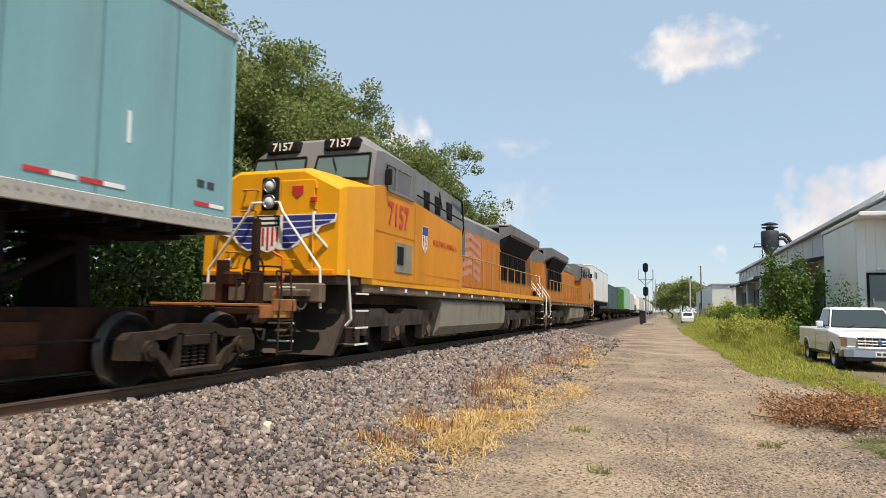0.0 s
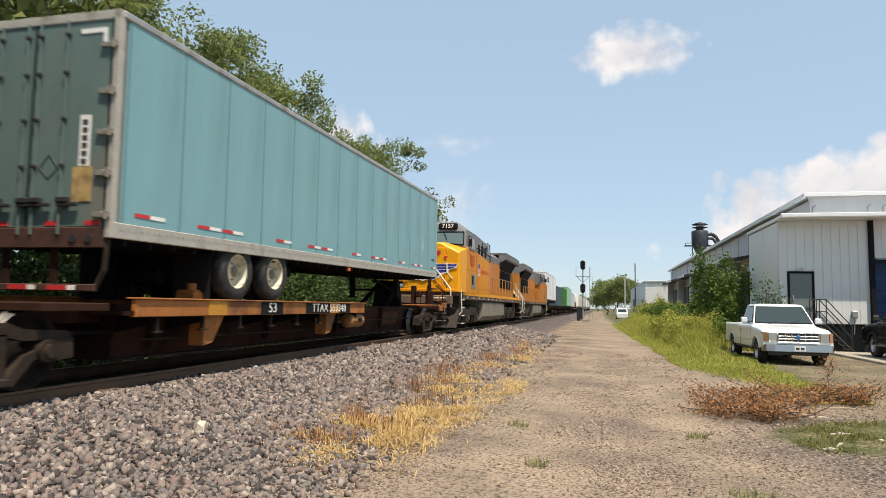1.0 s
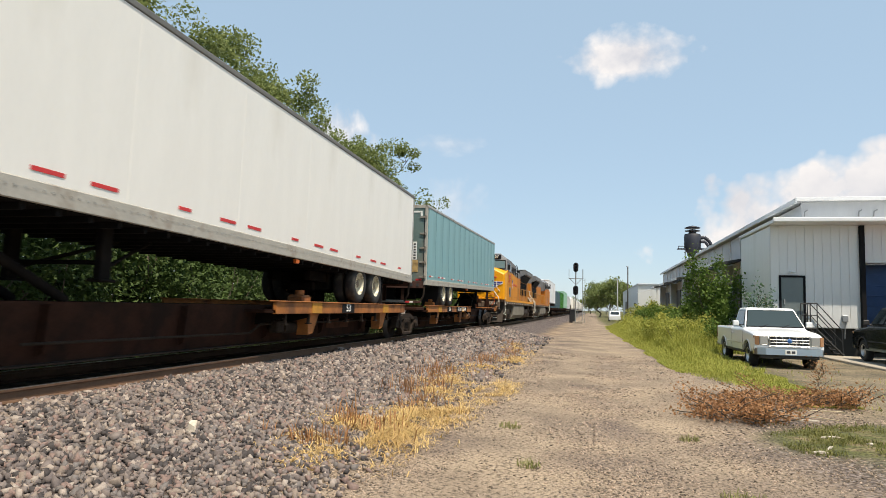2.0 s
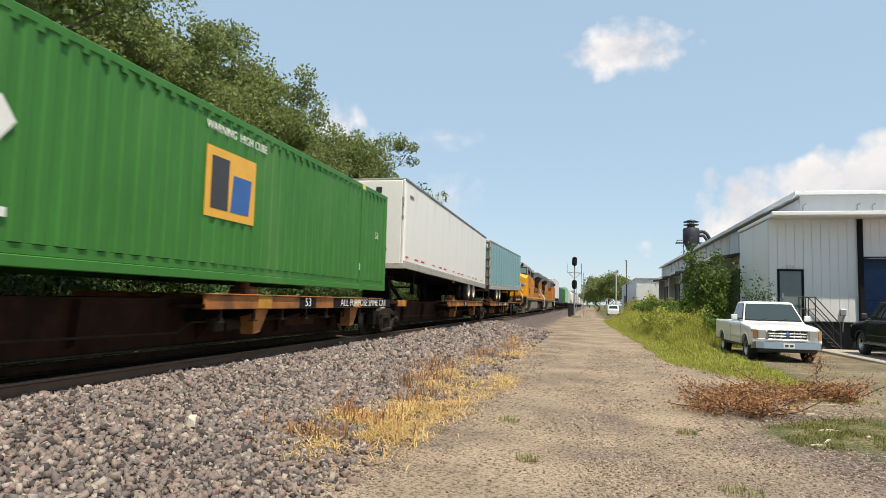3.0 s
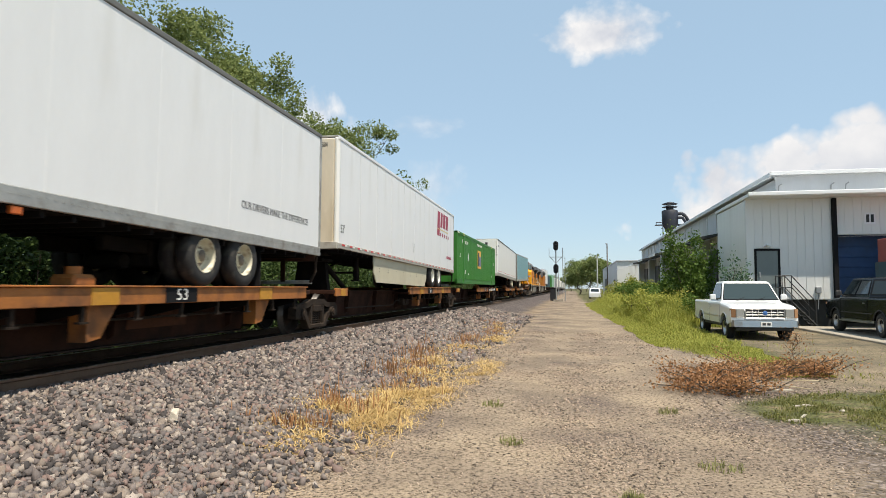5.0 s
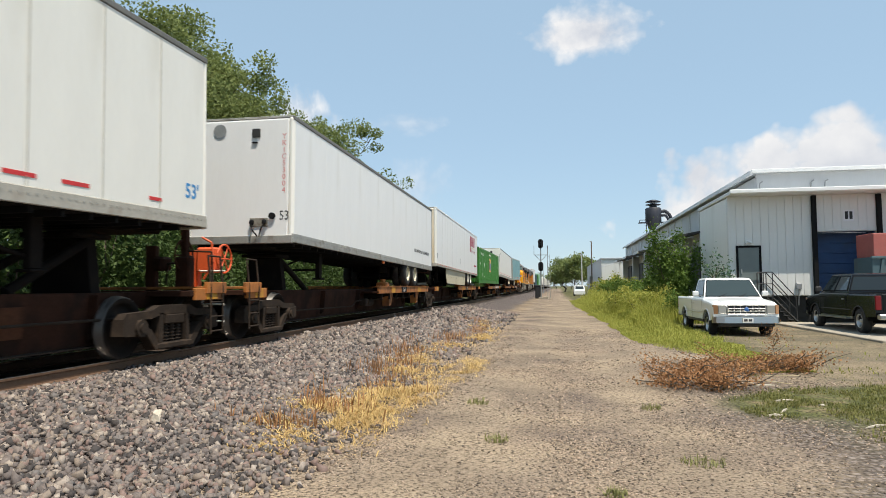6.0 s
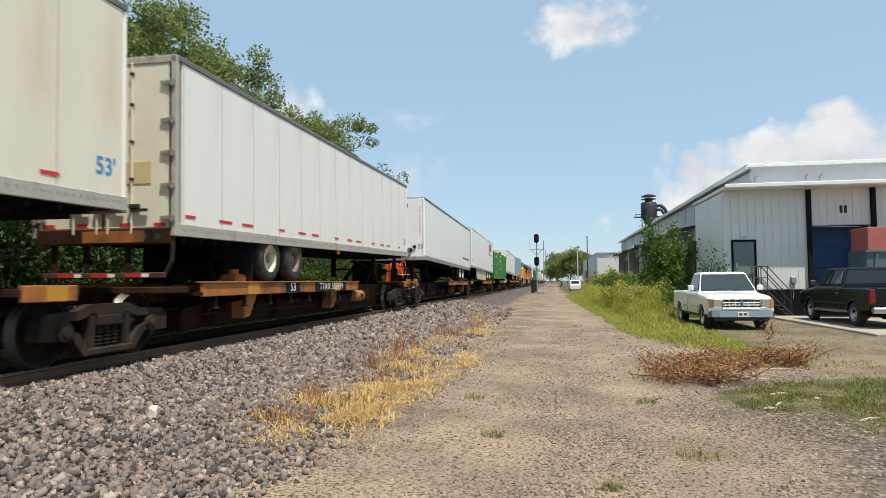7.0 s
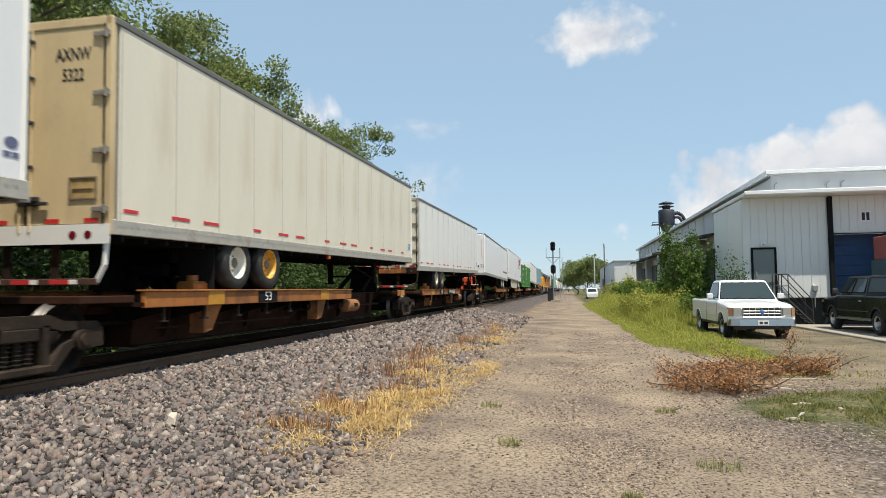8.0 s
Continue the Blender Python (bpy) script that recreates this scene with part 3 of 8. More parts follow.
# ---- loose stones, as one mass each ----
def scatter_mesh(name, points, sizes, templates, faces, material, label, flatten=0.85, tumble=1.0):
    """Many small solid pieces in one mesh."""
    rng = np.random.default_rng(7)
    n, k = len(points), len(templates[0])
    which = rng.integers(0, len(templates), n)
    t = np.array(templates)[which] * np.array(sizes)[:, None, None]
    a = rng.uniform(0, 2 * np.pi, (n, 3)) * np.array([tumble, tumble, 1.0])
    ca, sa = np.cos(a), np.sin(a)
    x, y, z = t[..., 0], t[..., 1], t[..., 2] * flatten
    y, z = y * ca[:, :1] - z * sa[:, :1], y * sa[:, :1] + z * ca[:, :1]
    x, z = x * ca[:, 1:2] + z * sa[:, 1:2], -x * sa[:, 1:2] + z * ca[:, 1:2]
    x, y = x * ca[:, 2:] - y * sa[:, 2:], x * sa[:, 2:] + y * ca[:, 2:]
    v = np.stack([x, y, z], -1) + np.array(points)[:, None, :]
    f = (faces[None] + (np.arange(n) * k)[:, None, None]).reshape(-1, faces.shape[1])
    me = bpy.data.meshes.new(name)
    me.vertices.add(n * k)
    me.vertices.foreach_set("co", v.reshape(-1).astype(np.float32))
    c = faces.shape[1]
    me.loops.add(len(f) * c)
    me.loops.foreach_set("vertex_index", f.reshape(-1).astype(np.int32))
    me.polygons.add(len(f))
    me.polygons.foreach_set("loop_start", np.arange(0, len(f) * c, c, dtype=np.int32))
    me.update(calc_edges=True)
    me.materials.append(material)
    return tagged(new(name, me), label, "gravel", kind="stuff")


def build_stones():
    rng = np.random.default_rng(3)
    # crushed rock: knocked-about blocks with flat broken faces
    cube = np.array([(x, y, z) for z in (-1, 1) for y in (-1, 1) for x in (-1, 1)], float) * 0.72
    f = np.array([(0, 2, 3), (0, 3, 1), (4, 5, 7), (4, 7, 6), (0, 1, 5), (0, 5, 4), (2, 6, 7), (2, 7, 3), (0, 4, 6), (0, 6, 2), (1, 3, 7), (1, 7, 5)])
    shapes = []
    for k in range(16):
        r = np.random.default_rng(40 + k)
        shapes.append((cube + r.uniform(-0.42, 0.42, (8, 3))) * np.array([r.uniform(0.9, 1.45), r.uniform(0.75, 1.1), r.uniform(0.55, 0.95)]))
    pts, sz = [], []
    for y0, y1, dens, size in ((3.5, 9, 560, 0.030), (9, 15, 380, 0.034), (15, 24, 170, 0.046), (24, 40, 60, 0.06)):
        n = int(dens * (y1 - y0) * 4.2)
        for x, y in zip(rng.uniform(-6.33, -2.15, n), rng.uniform(y0, y1, n)):
            if x > -3.0 and rng.random() < sm(-3.0, -2.2, x) * 0.92 + 0.25 * dry_amount(x, y):
                continue
            s = size * rng.uniform(0.55, 1.35) * (1.5 if rng.random() < 0.04 else 1)
            pts.append((x, y, ground_z(x, y) + s * 0.28))
            sz.append(s)
    scatter_mesh("ballast_stones", pts, sz, shapes, f, M_STONE, "crushed grey and pinkish ballast stones on the bank")
    pts, sz = [], []
    for y0, y1, dens, size in ((4, 9, 1050, 0.0145), (9, 15, 520, 0.018), (15, 26, 200, 0.024)):
        n = int(dens * (y1 - y0) * 7.6)
        for x, y in zip(rng.uniform(-2.9, 4.7, n), rng.uniform(y0, y1, n)):
            if noise.noise((x * 0.9, y * 0.7, 4.0)) + rng.uniform(-0.5, 0.5) < -0.1:
                continue
            if x > 2.0 and (grassy(x, y) > 0.3 + 0.6 * rng.random() or (y < 10 and rng.random() < 0.6)):
                continue
            if rng.random() < 0.8 * sandy(x, y):
                continue
            s = size * rng.uniform(0.5, 1.5)
            pts.append((x, y, ground_z(x, y) + s * 0.05))
            sz.append(s)
    octv = np.array([(1, 0, 0), (-1, 0, 0), (0, 1, 0), (0, -1, 0), (0, 0, 1), (0, 0, -1.0)])
    octf = np.array([(0, 2, 4), (2, 1, 4), (1, 3, 4), (3, 0, 4), (2, 0, 5), (1, 2, 5), (3, 1, 5), (0, 3, 5)])
    peb = [octv * (1 + np.random.default_rng(90 + k).uniform(-0.35, 0.35, (6, 1))) * (1.2, 0.9, 0.8) for k in range(7)]
    scatter_mesh("lane_gravel", pts, sz, peb, octf, M_PEBBLE, "small loose gravel on the dirt lane", 0.6, 0.13)
    pale = Shape().add(shapes[2] * (0.045, 0.04, 0.11), [tuple(q) for q in f])
    me = pale.mesh("pale_stone", mat("pale_limestone", (0.55, 0.48, 0.38), 0.85, vary=0.1, bump=0.2))
    ob = new("pale_stone", me)
    ob.matrix_basis = pose(-4.22, 6.3, ground_z(-4.22, 6.3) + 0.09, 8, 12, 20)
    tagged(ob, "pale upright stone among the ballast", "stone")


build_stones()


# ---- track ----
def build_track():
    track = thing("railway_track", "railway track with timber ties on ballast", "track", pose(TRACK_X, 0, RAIL_Z), kind="structure")
    for side in (-1, 1):
        x = side * 0.753
        prof = [(x - 0.07, -0.165), (x + 0.07, -0.165), (x + 0.07, -0.15), (x + 0.012, -0.13), (x + 0.012, -0.045), (x + 0.034, -0.03), (x + 0.034, -0.006),
                (x - 0.034, -0.006), (x - 0.034, -0.03), (x - 0.012, -0.045), (x - 0.012, -0.13), (x - 0.07, -0.15)]
        rail = part("rail", Shape().prism(prof, "y", -60, 1500), M_RAIL, track, "rusty steel rail with a polished head")
        part("rail_head", Shape().box(x - 0.03, x + 0.03, -60, 1500, -0.0055, 0.0, 0.002), M_RAILTOP, rail)
    tie = Shape().box(-1.3, 1.3, -0.115, 0.115, -0.36, -0.17, 0.012).mesh("tie", M_TIE)
    for k in range(240):
        part("tie", tie, None, track, at=pose(0, -12 + k * 0.5, 0, 0, 0, 0.8 * math.sin(k * 7.3)))


# ---- warehouse ----
def build_warehouse():
    w = thing("warehouse", "long white metal-sided warehouse with a raised dock and low roofs", "warehouse", pose(0, 0, 0), kind="structure")
    X0, Y0 = 7.62, 31.0
    # lower front block, with the door bay left open
    bx0, bx1, by = 11.28, 13.75, Y0
    part("front_wall", Shape().box(X0, bx0, Y0, Y0 + 0.2, 1.22, 5.72).box(bx0, bx1, Y0, Y0 + 0.2, 4.05, 5.72).box(bx1, 26, Y0, Y0 + 0.2, 1.22, 5.72), M_SIDING, w)
    part("side_wall", Shape().box(X0, X0 + 0.2, Y0 + 0.2, 36.8, 0.25, 5.66, 0.01), M_SIDING_W, w)
    part("return_wall", Shape().box(X0 + 0.2, 9.2, 36.6, 36.8, 0.25, 5.66), M_SIDING_G, w)
    part("dock_base", Shape().box(X0 + 0.25, 26, Y0 + 0.35, 36.5, 0.0, 1.22), M_PLASTIC, w, "dark recessed base under the siding")
    part("eave", Shape().box(7.55, 26, 30.05, 36.9, 5.7, 5.86, 0.02), M_TRIM, w, "white eave fascia")
    part("gutter", Shape().box(7.5, 26, 29.97, 30.05, 5.73, 5.9, 0.02), M_TRIM, w)
    # upper long block
    part("upper_end_wall", Shape().box(9.2, 26, 32.0, 32.2, 5.86, 6.95), M_SIDING_G, w)
    part("long_wall", Shape().box(9.2, 9.4, 36.8, 92, 0.2, 6.75), M_SIDING_G, w)
    part("long_wall_upper", Shape().box(9.2, 9.4, 32.2, 36.8, 5.86, 6.75), M_SIDING_G, w)
    part("roof", Shape().prism([(8.95, 6.86), (8.95, 6.98), (17.5, 7.05), (26, 7.0), (26, 6.88), (17.5, 6.93)], "y", 31.8, 92.4), M_ROOF, w)
    part("roof_edge_trim", Shape().box(8.86, 8.95, 31.75, 92.4, 6.8, 7.02, 0.01), M_TRIM, w, "pale roof edge trim")
    part("gable_trim", Shape().box(8.9, 26, 31.7, 31.8, 6.9, 7.06, 0.01), M_TRIM, w)
    for y in np.arange(38.5, 90, 3.0):
        part("wall_rib", Shape().box(9.15, 9.2, y, y + 0.08, 0.3, 6.7), M_SIDING, w)
    for k, (y, ln) in enumerate(((44.0, 3.2), (53.0, 3.6), (62.0, 4.0), (73.0, 4.2), (84.0, 4.6))):
        c = part("dock_canopy", Shape().prism([(7.35, 4.72), (7.35, 4.9), (9.2, 5.25), (9.2, 5.1)], "y", y, y + ln), M_PLASTIC, w, "dark flat canopy over a dock door")
        part("canopy_edge", Shape().box(7.29, 7.35, y, y + ln, 4.7, 4.92), M_TRIM, c)
        part("dock_door", Shape().box(9.1, 9.2, y + 0.4, y + ln - 0.5, 1.1, 4.2, 0.02), M_PLASTIC, w)
        part("dock_pier", Shape().box(8.5, 9.2, y + ln - 0.3, y + ln + 0.2, 0.1, 5.0), M_SIDING_G, w)
    # door bay
    part("bay_post", Shape().box(11.12, 11.3, 30.82, 31.0, 0.3, 5.66, 0.015), M_DARK, w, "dark door track post")
    part("bay_post", Shape().box(13.74, 13.92, 30.82, 31.0, 0.3, 5.66, 0.015), M_DARK, w)
    bay = part("bay_door", Shape().box(11.3, 13.74, 31.9, 31.96, 1.0, 4.05), M_BLUEDOOR, w, "blue painted bay door set back in its opening")
    for z in np.arange(1.3, 4.0, 0.45):
        part("door_rib", Shape().box(11.3, 13.74, 31.87, 31.9, z, z + 0.05, 0.01), M_BLUEDOOR, bay)
    part("bay_lining", Shape().box(11.2, 11.3, 31.2, 31.96, 1.0, 4.15).box(13.74, 13.84, 31.2, 31.96, 1.0, 4.15).box(11.3, 13.74, 31.2, 31.96, 4.06, 4.15), M_BLUEDOOR, w)
    part("bay_floor", Shape().box(11.3, 13.74, 30.9, 31.9, 0.9, 1.0), M_CONCRETE, w)
    # side entrance
    door = part("door", Shape().box(8.02, 8.9, 30.955, 30.99, 1.27, 3.38, 0.008), mat("grey_green_door", (0.16, 0.19, 0.185), 0.5, vary=0.08), w, "grey steel entrance door")
    part("door_handle", Shape().box(8.1, 8.16, 30.90, 30.955, 2.2, 2.42, 0.01), M_GALV, door)
    part("door_frame", Shape().box(7.93, 8.02, 30.93, 30.998, 1.22, 3.47).box(8.9, 8.99, 30.93, 30.998, 1.22, 3.47).box(8.02, 8.9, 30.93, 30.998, 3.38, 3.47), M_DARK, w, "black door frame")
    part("wall_lamp", Shape().box(8.38, 8.5, 30.86, 30.998, 3.6, 3.7, 0.02).cyl((8.36, 30.88, 3.62), (8.3, 30.8, 3.56), 0.04).cyl((8.52, 30.88, 3.62), (8.58, 30.8, 3.56), 0.04), M_TRIM, w)
    part("meter_box", Shape().box(10.38, 10.6, 30.86, 30.998, 1.5, 1.78, 0.02).tube([(10.5, 30.93, 1.5), (10.46, 30.93, 0.8)], 0.02), M_GALV, w)
    sign = part("sign_board", Shape().box(12.42, 12.86, 30.965, 30.998, 4.5, 5.0, 0.005), M_TRIM, w, "white sign board with black bars")
    part("sign_bar", Shape().box(12.49, 12.61, 30.955, 30.965, 4.58, 4.92).box(12.67, 12.79, 30.955, 30.965, 4.58, 4.92), M_TXTBLACK, sign)
    for x in (9.3, 11.5, 12.1):
        part("roof_vent_hook", Shape().tube([(x, 31.95, 6.2), (x, 31.9, 6.42), (x + 0.12, 31.88, 6.5)], 0.03), M_GALV, w)
    # one panel of siding after another, standing proud with open seams
    panel = Shape().box(-0.168, 0.168, -0.022, 0.0, 1.24, 5.68, 0.006).mesh("siding_panel", M_SIDING)
    x = 7.62 + 0.17
    door_top = Shape().box(-0.168, 0.168, -0.022, 0.0, 3.49, 5.68, 0.006).mesh("siding_panel", M_SIDING)
    while x < 22:
        if not (11.0 < x < 14.0):
            part("siding_panel", door_top if 7.95 < x < 8.95 else panel, None, w, at=pose(x, 30.998, 0))
        x += 0.345
    top = Shape().box(-0.168, 0.168, -0.022, 0.0, 4.07, 5.68, 0.006).mesh("siding_panel", M_SIDING)
    for k in range(7):
        part("siding_panel", top, None, w, at=pose(11.47 + 0.345 * k, 30.998, 0))
    # steel stairs to the door
    st = thing("steel_stairs", "black steel stairs with pipe handrails up to the door", "stairs", pose(0, 0, 0))
    part("landing", Shape().box(7.95, 9.15, 29.95, 30.9, 1.17, 1.22, 0.005), M_PLASTIC, st)
    for x, y in ((7.98, 29.98), (9.1, 29.98), (7.98, 30.85), (9.1, 30.85)):
        part("post", Shape().box(x - 0.025, x + 0.025, y - 0.025, y + 0.025, 0.03, 1.17), M_PLASTIC, st)
    for k in range(6):
        part("tread", Shape().box(9.15 + k * 0.16, 9.33 + k * 0.16, 29.95, 30.85, 1.0 - k * 0.17, 1.03 - k * 0.17, 0.004), M_PLASTIC, st)
    for y in (29.96, 30.84):
        part("stringer", Shape().tube([(9.12, y, 1.12), (10.1, y, 0.08)], 0.045, 6), M_PLASTIC, st)
        part("handrail", Shape().tube([(9.12, y, 1.17), (9.12, y, 2.25), (10.05, y, 1.15), (10.05, y, 0.08)], 0.022).tube([(9.12, y, 1.75), (10.05, y, 0.65)], 0.018).tube(
            [(9.12, y, 2.25), (8.75, y, 2.25), (8.75, y, 1.22)], 0.022).tube([(9.12, y, 1.75), (8.75, y, 1.75)], 0.018), M_PLASTIC, st)

    # dust collector on the roof
    dc = thing("dust_collector", "dark cyclone dust collector with bent pipes on the roof", "dust collector", pose(10.45, 74, 7.4) @ Matrix.Diagonal((0.82, 0.82, 1, 1)))
    part("cone", Shape().turned([(0.25, -0.05), (0.45, 0.35), (1.02, 1.35)], "z", 20), M_BIN, dc)
    part("drum", Shape().turned([(1.02, 1.35), (1.05, 1.4), (1.05, 2.75), (0.95, 2.85), (0.5, 2.95)], "z", 20), M_BIN, dc)
    part("neck", Shape().cyl((0, 0, 2.9), (0, 0, 3.35), 0.48, seg=18), M_BIN, dc)
    part("rain_cap", Shape().turned([(0.0, 3.82), (0.5, 3.72), (1.02, 3.56), (0.95, 3.5), (0.0, 3.55)], "z", 20).turned([(0.45, 3.32), (1.0, 3.24), (0.95, 3.18), (0.45, 3.2)], "z", 20), M_BIN, dc)
    part("pipe", Shape().tube([(0.9, 0, 2.45), (1.5, 0, 2.5), (2.0, 0, 2.2), (2.5, 0, 1.4), (2.9, 0, 0.4)], 0.2, 10), M_BIN, dc)
    part("pipe", Shape().tube([(0.95, -0.5, 2.0), (1.5, -0.5, 2.0), (1.9, -0.5, 1.5), (2.2, -0.5, 0.6)], 0.17, 10), M_BIN, dc)
    part("leg", Shape().tube([(-1.0, -0.6, -0.6), (-1.0, -0.6, 1.3)], 0.06), M_BIN, dc)
    part("leg", Shape().tube([(1.0, -0.6, -0.6), (1.0, -0.6, 1.3)], 0.06), M_BIN, dc)
    part("platform", Shape().box(0.9, 1.6, -0.6, 0.6, 1.2, 1.28), M_BIN, dc)
    part("platform", Shape().box(-1.9, -0.9, -0.6, 0.6, 1.2, 1.28).tube([(-1.85, -0.6, 1.28), (-1.85, -0.6, 1.5), (-1.0, -0.6, 1.5)], 0.04), M_BIN, dc)

    # far shed
    sh = thing("far_shed", "pale grey metal shed with a flat roof", "shed", pose(0, 0, 0), kind="structure")
    part("wall", Shape().box(6.5, 20, 101, 101.2, 0, 5.75), M_SIDING, sh)
    part("wall", Shape().box(6.5, 6.7, 101.2, 150, 0, 5.75), M_SIDING_G, sh)
    part("roof", Shape().box(6.4, 20, 100.8, 150.2, 5.75, 5.95, 0.02), M_ROOF, sh)
    part("dark_door", Shape().box(6.42, 6.5, 128, 138, 0.1, 3.6), M_PLASTIC, sh)
    part("wall_vent", Shape().box(6.3, 6.5, 106, 107.2, 2.6, 3.1, 0.03), M_PLASTIC, sh)
    part("awning", Shape().prism([(6.2, 4.4), (6.2, 4.55), (9.0, 5.3), (9.0, 5.15)], "y", 95, 98.5).box(8.8, 9.0, 97, 97.2, 0, 5.2), M_TRIM, sh)
    slab = new("pavement", Shape().box(8.9, 26, 20.0, 29.6, 0.02, 0.13, 0.02).mesh("pavement", M_CONCRETE))
    tagged(slab, "worn concrete apron before the loading dock", "pavement", kind="structure")


build_track()
build_warehouse()

# ---- the train: every vehicle is keyed in motions() ----
SPEED = 15.45
MOVING, WHEELSETS = [], []      # (thing, place along the track at the start), (axle, its pose on its truck, radius)


def on_track(name, label, category, s, group="", z=0.0, tilt=0.0):
    ob = thing(name, label, category, pose(TRACK_X, s, RAIL_Z + z, tilt), group)
    MOVING.append((ob, s, z, tilt))
    return ob


def road_wheel_mesh(material, r=0.5, w=0.26):
    tyre = Shape().turned([(r * 0.56, w * 0.42), (r * 0.62, w * 0.5), (r * 0.9, w * 0.5), (r, w * 0.32), (r, -w * 0.32), (r * 0.9, -w * 0.5), (r * 0.56, -w * 0.45)], "x", 32).mesh("tyre", M_TYRE)
    rim = Shape().turned([(r * 0.58, w * 0.48), (r * 0.555, w * 0.5), (r * 0.53, w * 0.42), (r * 0.5, -w * 0.02), (r * 0.42, -w * 0.18), (r * 0.24, -w * 0.12), (r * 0.22, w * 0.2), (0.0, w * 0.24)], "x", 28)
    for k in range(5):
        a = k * 2 * math.pi / 5
        rim.cyl((-w * 0.2, r * 0.34 * math.cos(a), r * 0.34 * math.sin(a)), (-w * 0.1, r * 0.34 * math.cos(a), r * 0.34 * math.sin(a)), r * 0.05, seg=8)
    return tyre, rim.mesh("rim", material)


HUB_MESH = Shape().turned([(0.20, -0.06), (0.2, -0.045), (0.12, -0.02), (0.1, 0.06), (0.06, 0.075), (0.0, 0.078)], "x", 20).mesh("hub", M_RIM_D)
TYRE_MESH, RIM_MESH = road_wheel_mesh(M_RIM)
RIM_D_MESH = road_wheel_mesh(M_RIM_D)[1]
RIM_Y_MESH = road_wheel_mesh(M_RIM_Y)[1]
RIM_W_MESH = road_wheel_mesh(M_WHITEBAR)[1]
M_AMBERLAMP = glass_mat("amber_marker", (0.55, 0.12, 0.02), 0.3)
RED_STRIP = Shape().box(0, 0.006, -0.23, 0.23, -0.026, 0.026).mesh("red_reflector", M_RED)
RED_SHORT = Shape().box(0, 0.006, -0.15, 0.15, -0.026, 0.026).mesh("red_reflector", M_RED)
RED_TINY = Shape().box(0, 0.006, -0.1, 0.1, -0.022, 0.022).mesh("red_reflector", M_RED)
WHITE_TINY = Shape().box(0, 0.006, -0.08, 0.08, -0.022, 0.022).mesh("white_reflector", M_TXTWHITE)
WHITE_STRIP = Shape().box(0, 0.006, -0.15, 0.15, -0.026, 0.026).mesh("white_reflector", M_TXTWHITE)
HINGE = Shape().box(-0.17, 0.02, -0.022, 0.0, -0.032, 0.032, 0.005).cyl((0.035, -0.03, -0.06), (0.035, -0.03, 0.06), 0.024, seg=10).box(0.03, 0.085, -0.035, 0.0, -0.04, 0.04, 0.008).box(-0.06, -0.02, -0.03, 0.0, -0.042, 0.042, 0.006).mesh("hinge", M_HINGE)
L53 = 16.15


@functools.lru_cache(None)
def POST_MESH(belt, height, material):
    """A riveted joint strip between two side sheets."""
    s = Shape().box(-0.015, 0.008, -0.013, 0.013, belt, height - 0.1, 0.003)
    for k in range(22):
        z = belt + 0.1 + k * (height - 0.3 - belt) / 21
        s.box(0.008, 0.013, -0.008, 0.008, z, z + 0.016)
    return s.mesh("side_post", material)


# near-black beams: shade below the floor is put in their colour
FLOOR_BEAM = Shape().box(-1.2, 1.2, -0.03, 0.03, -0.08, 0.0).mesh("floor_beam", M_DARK)


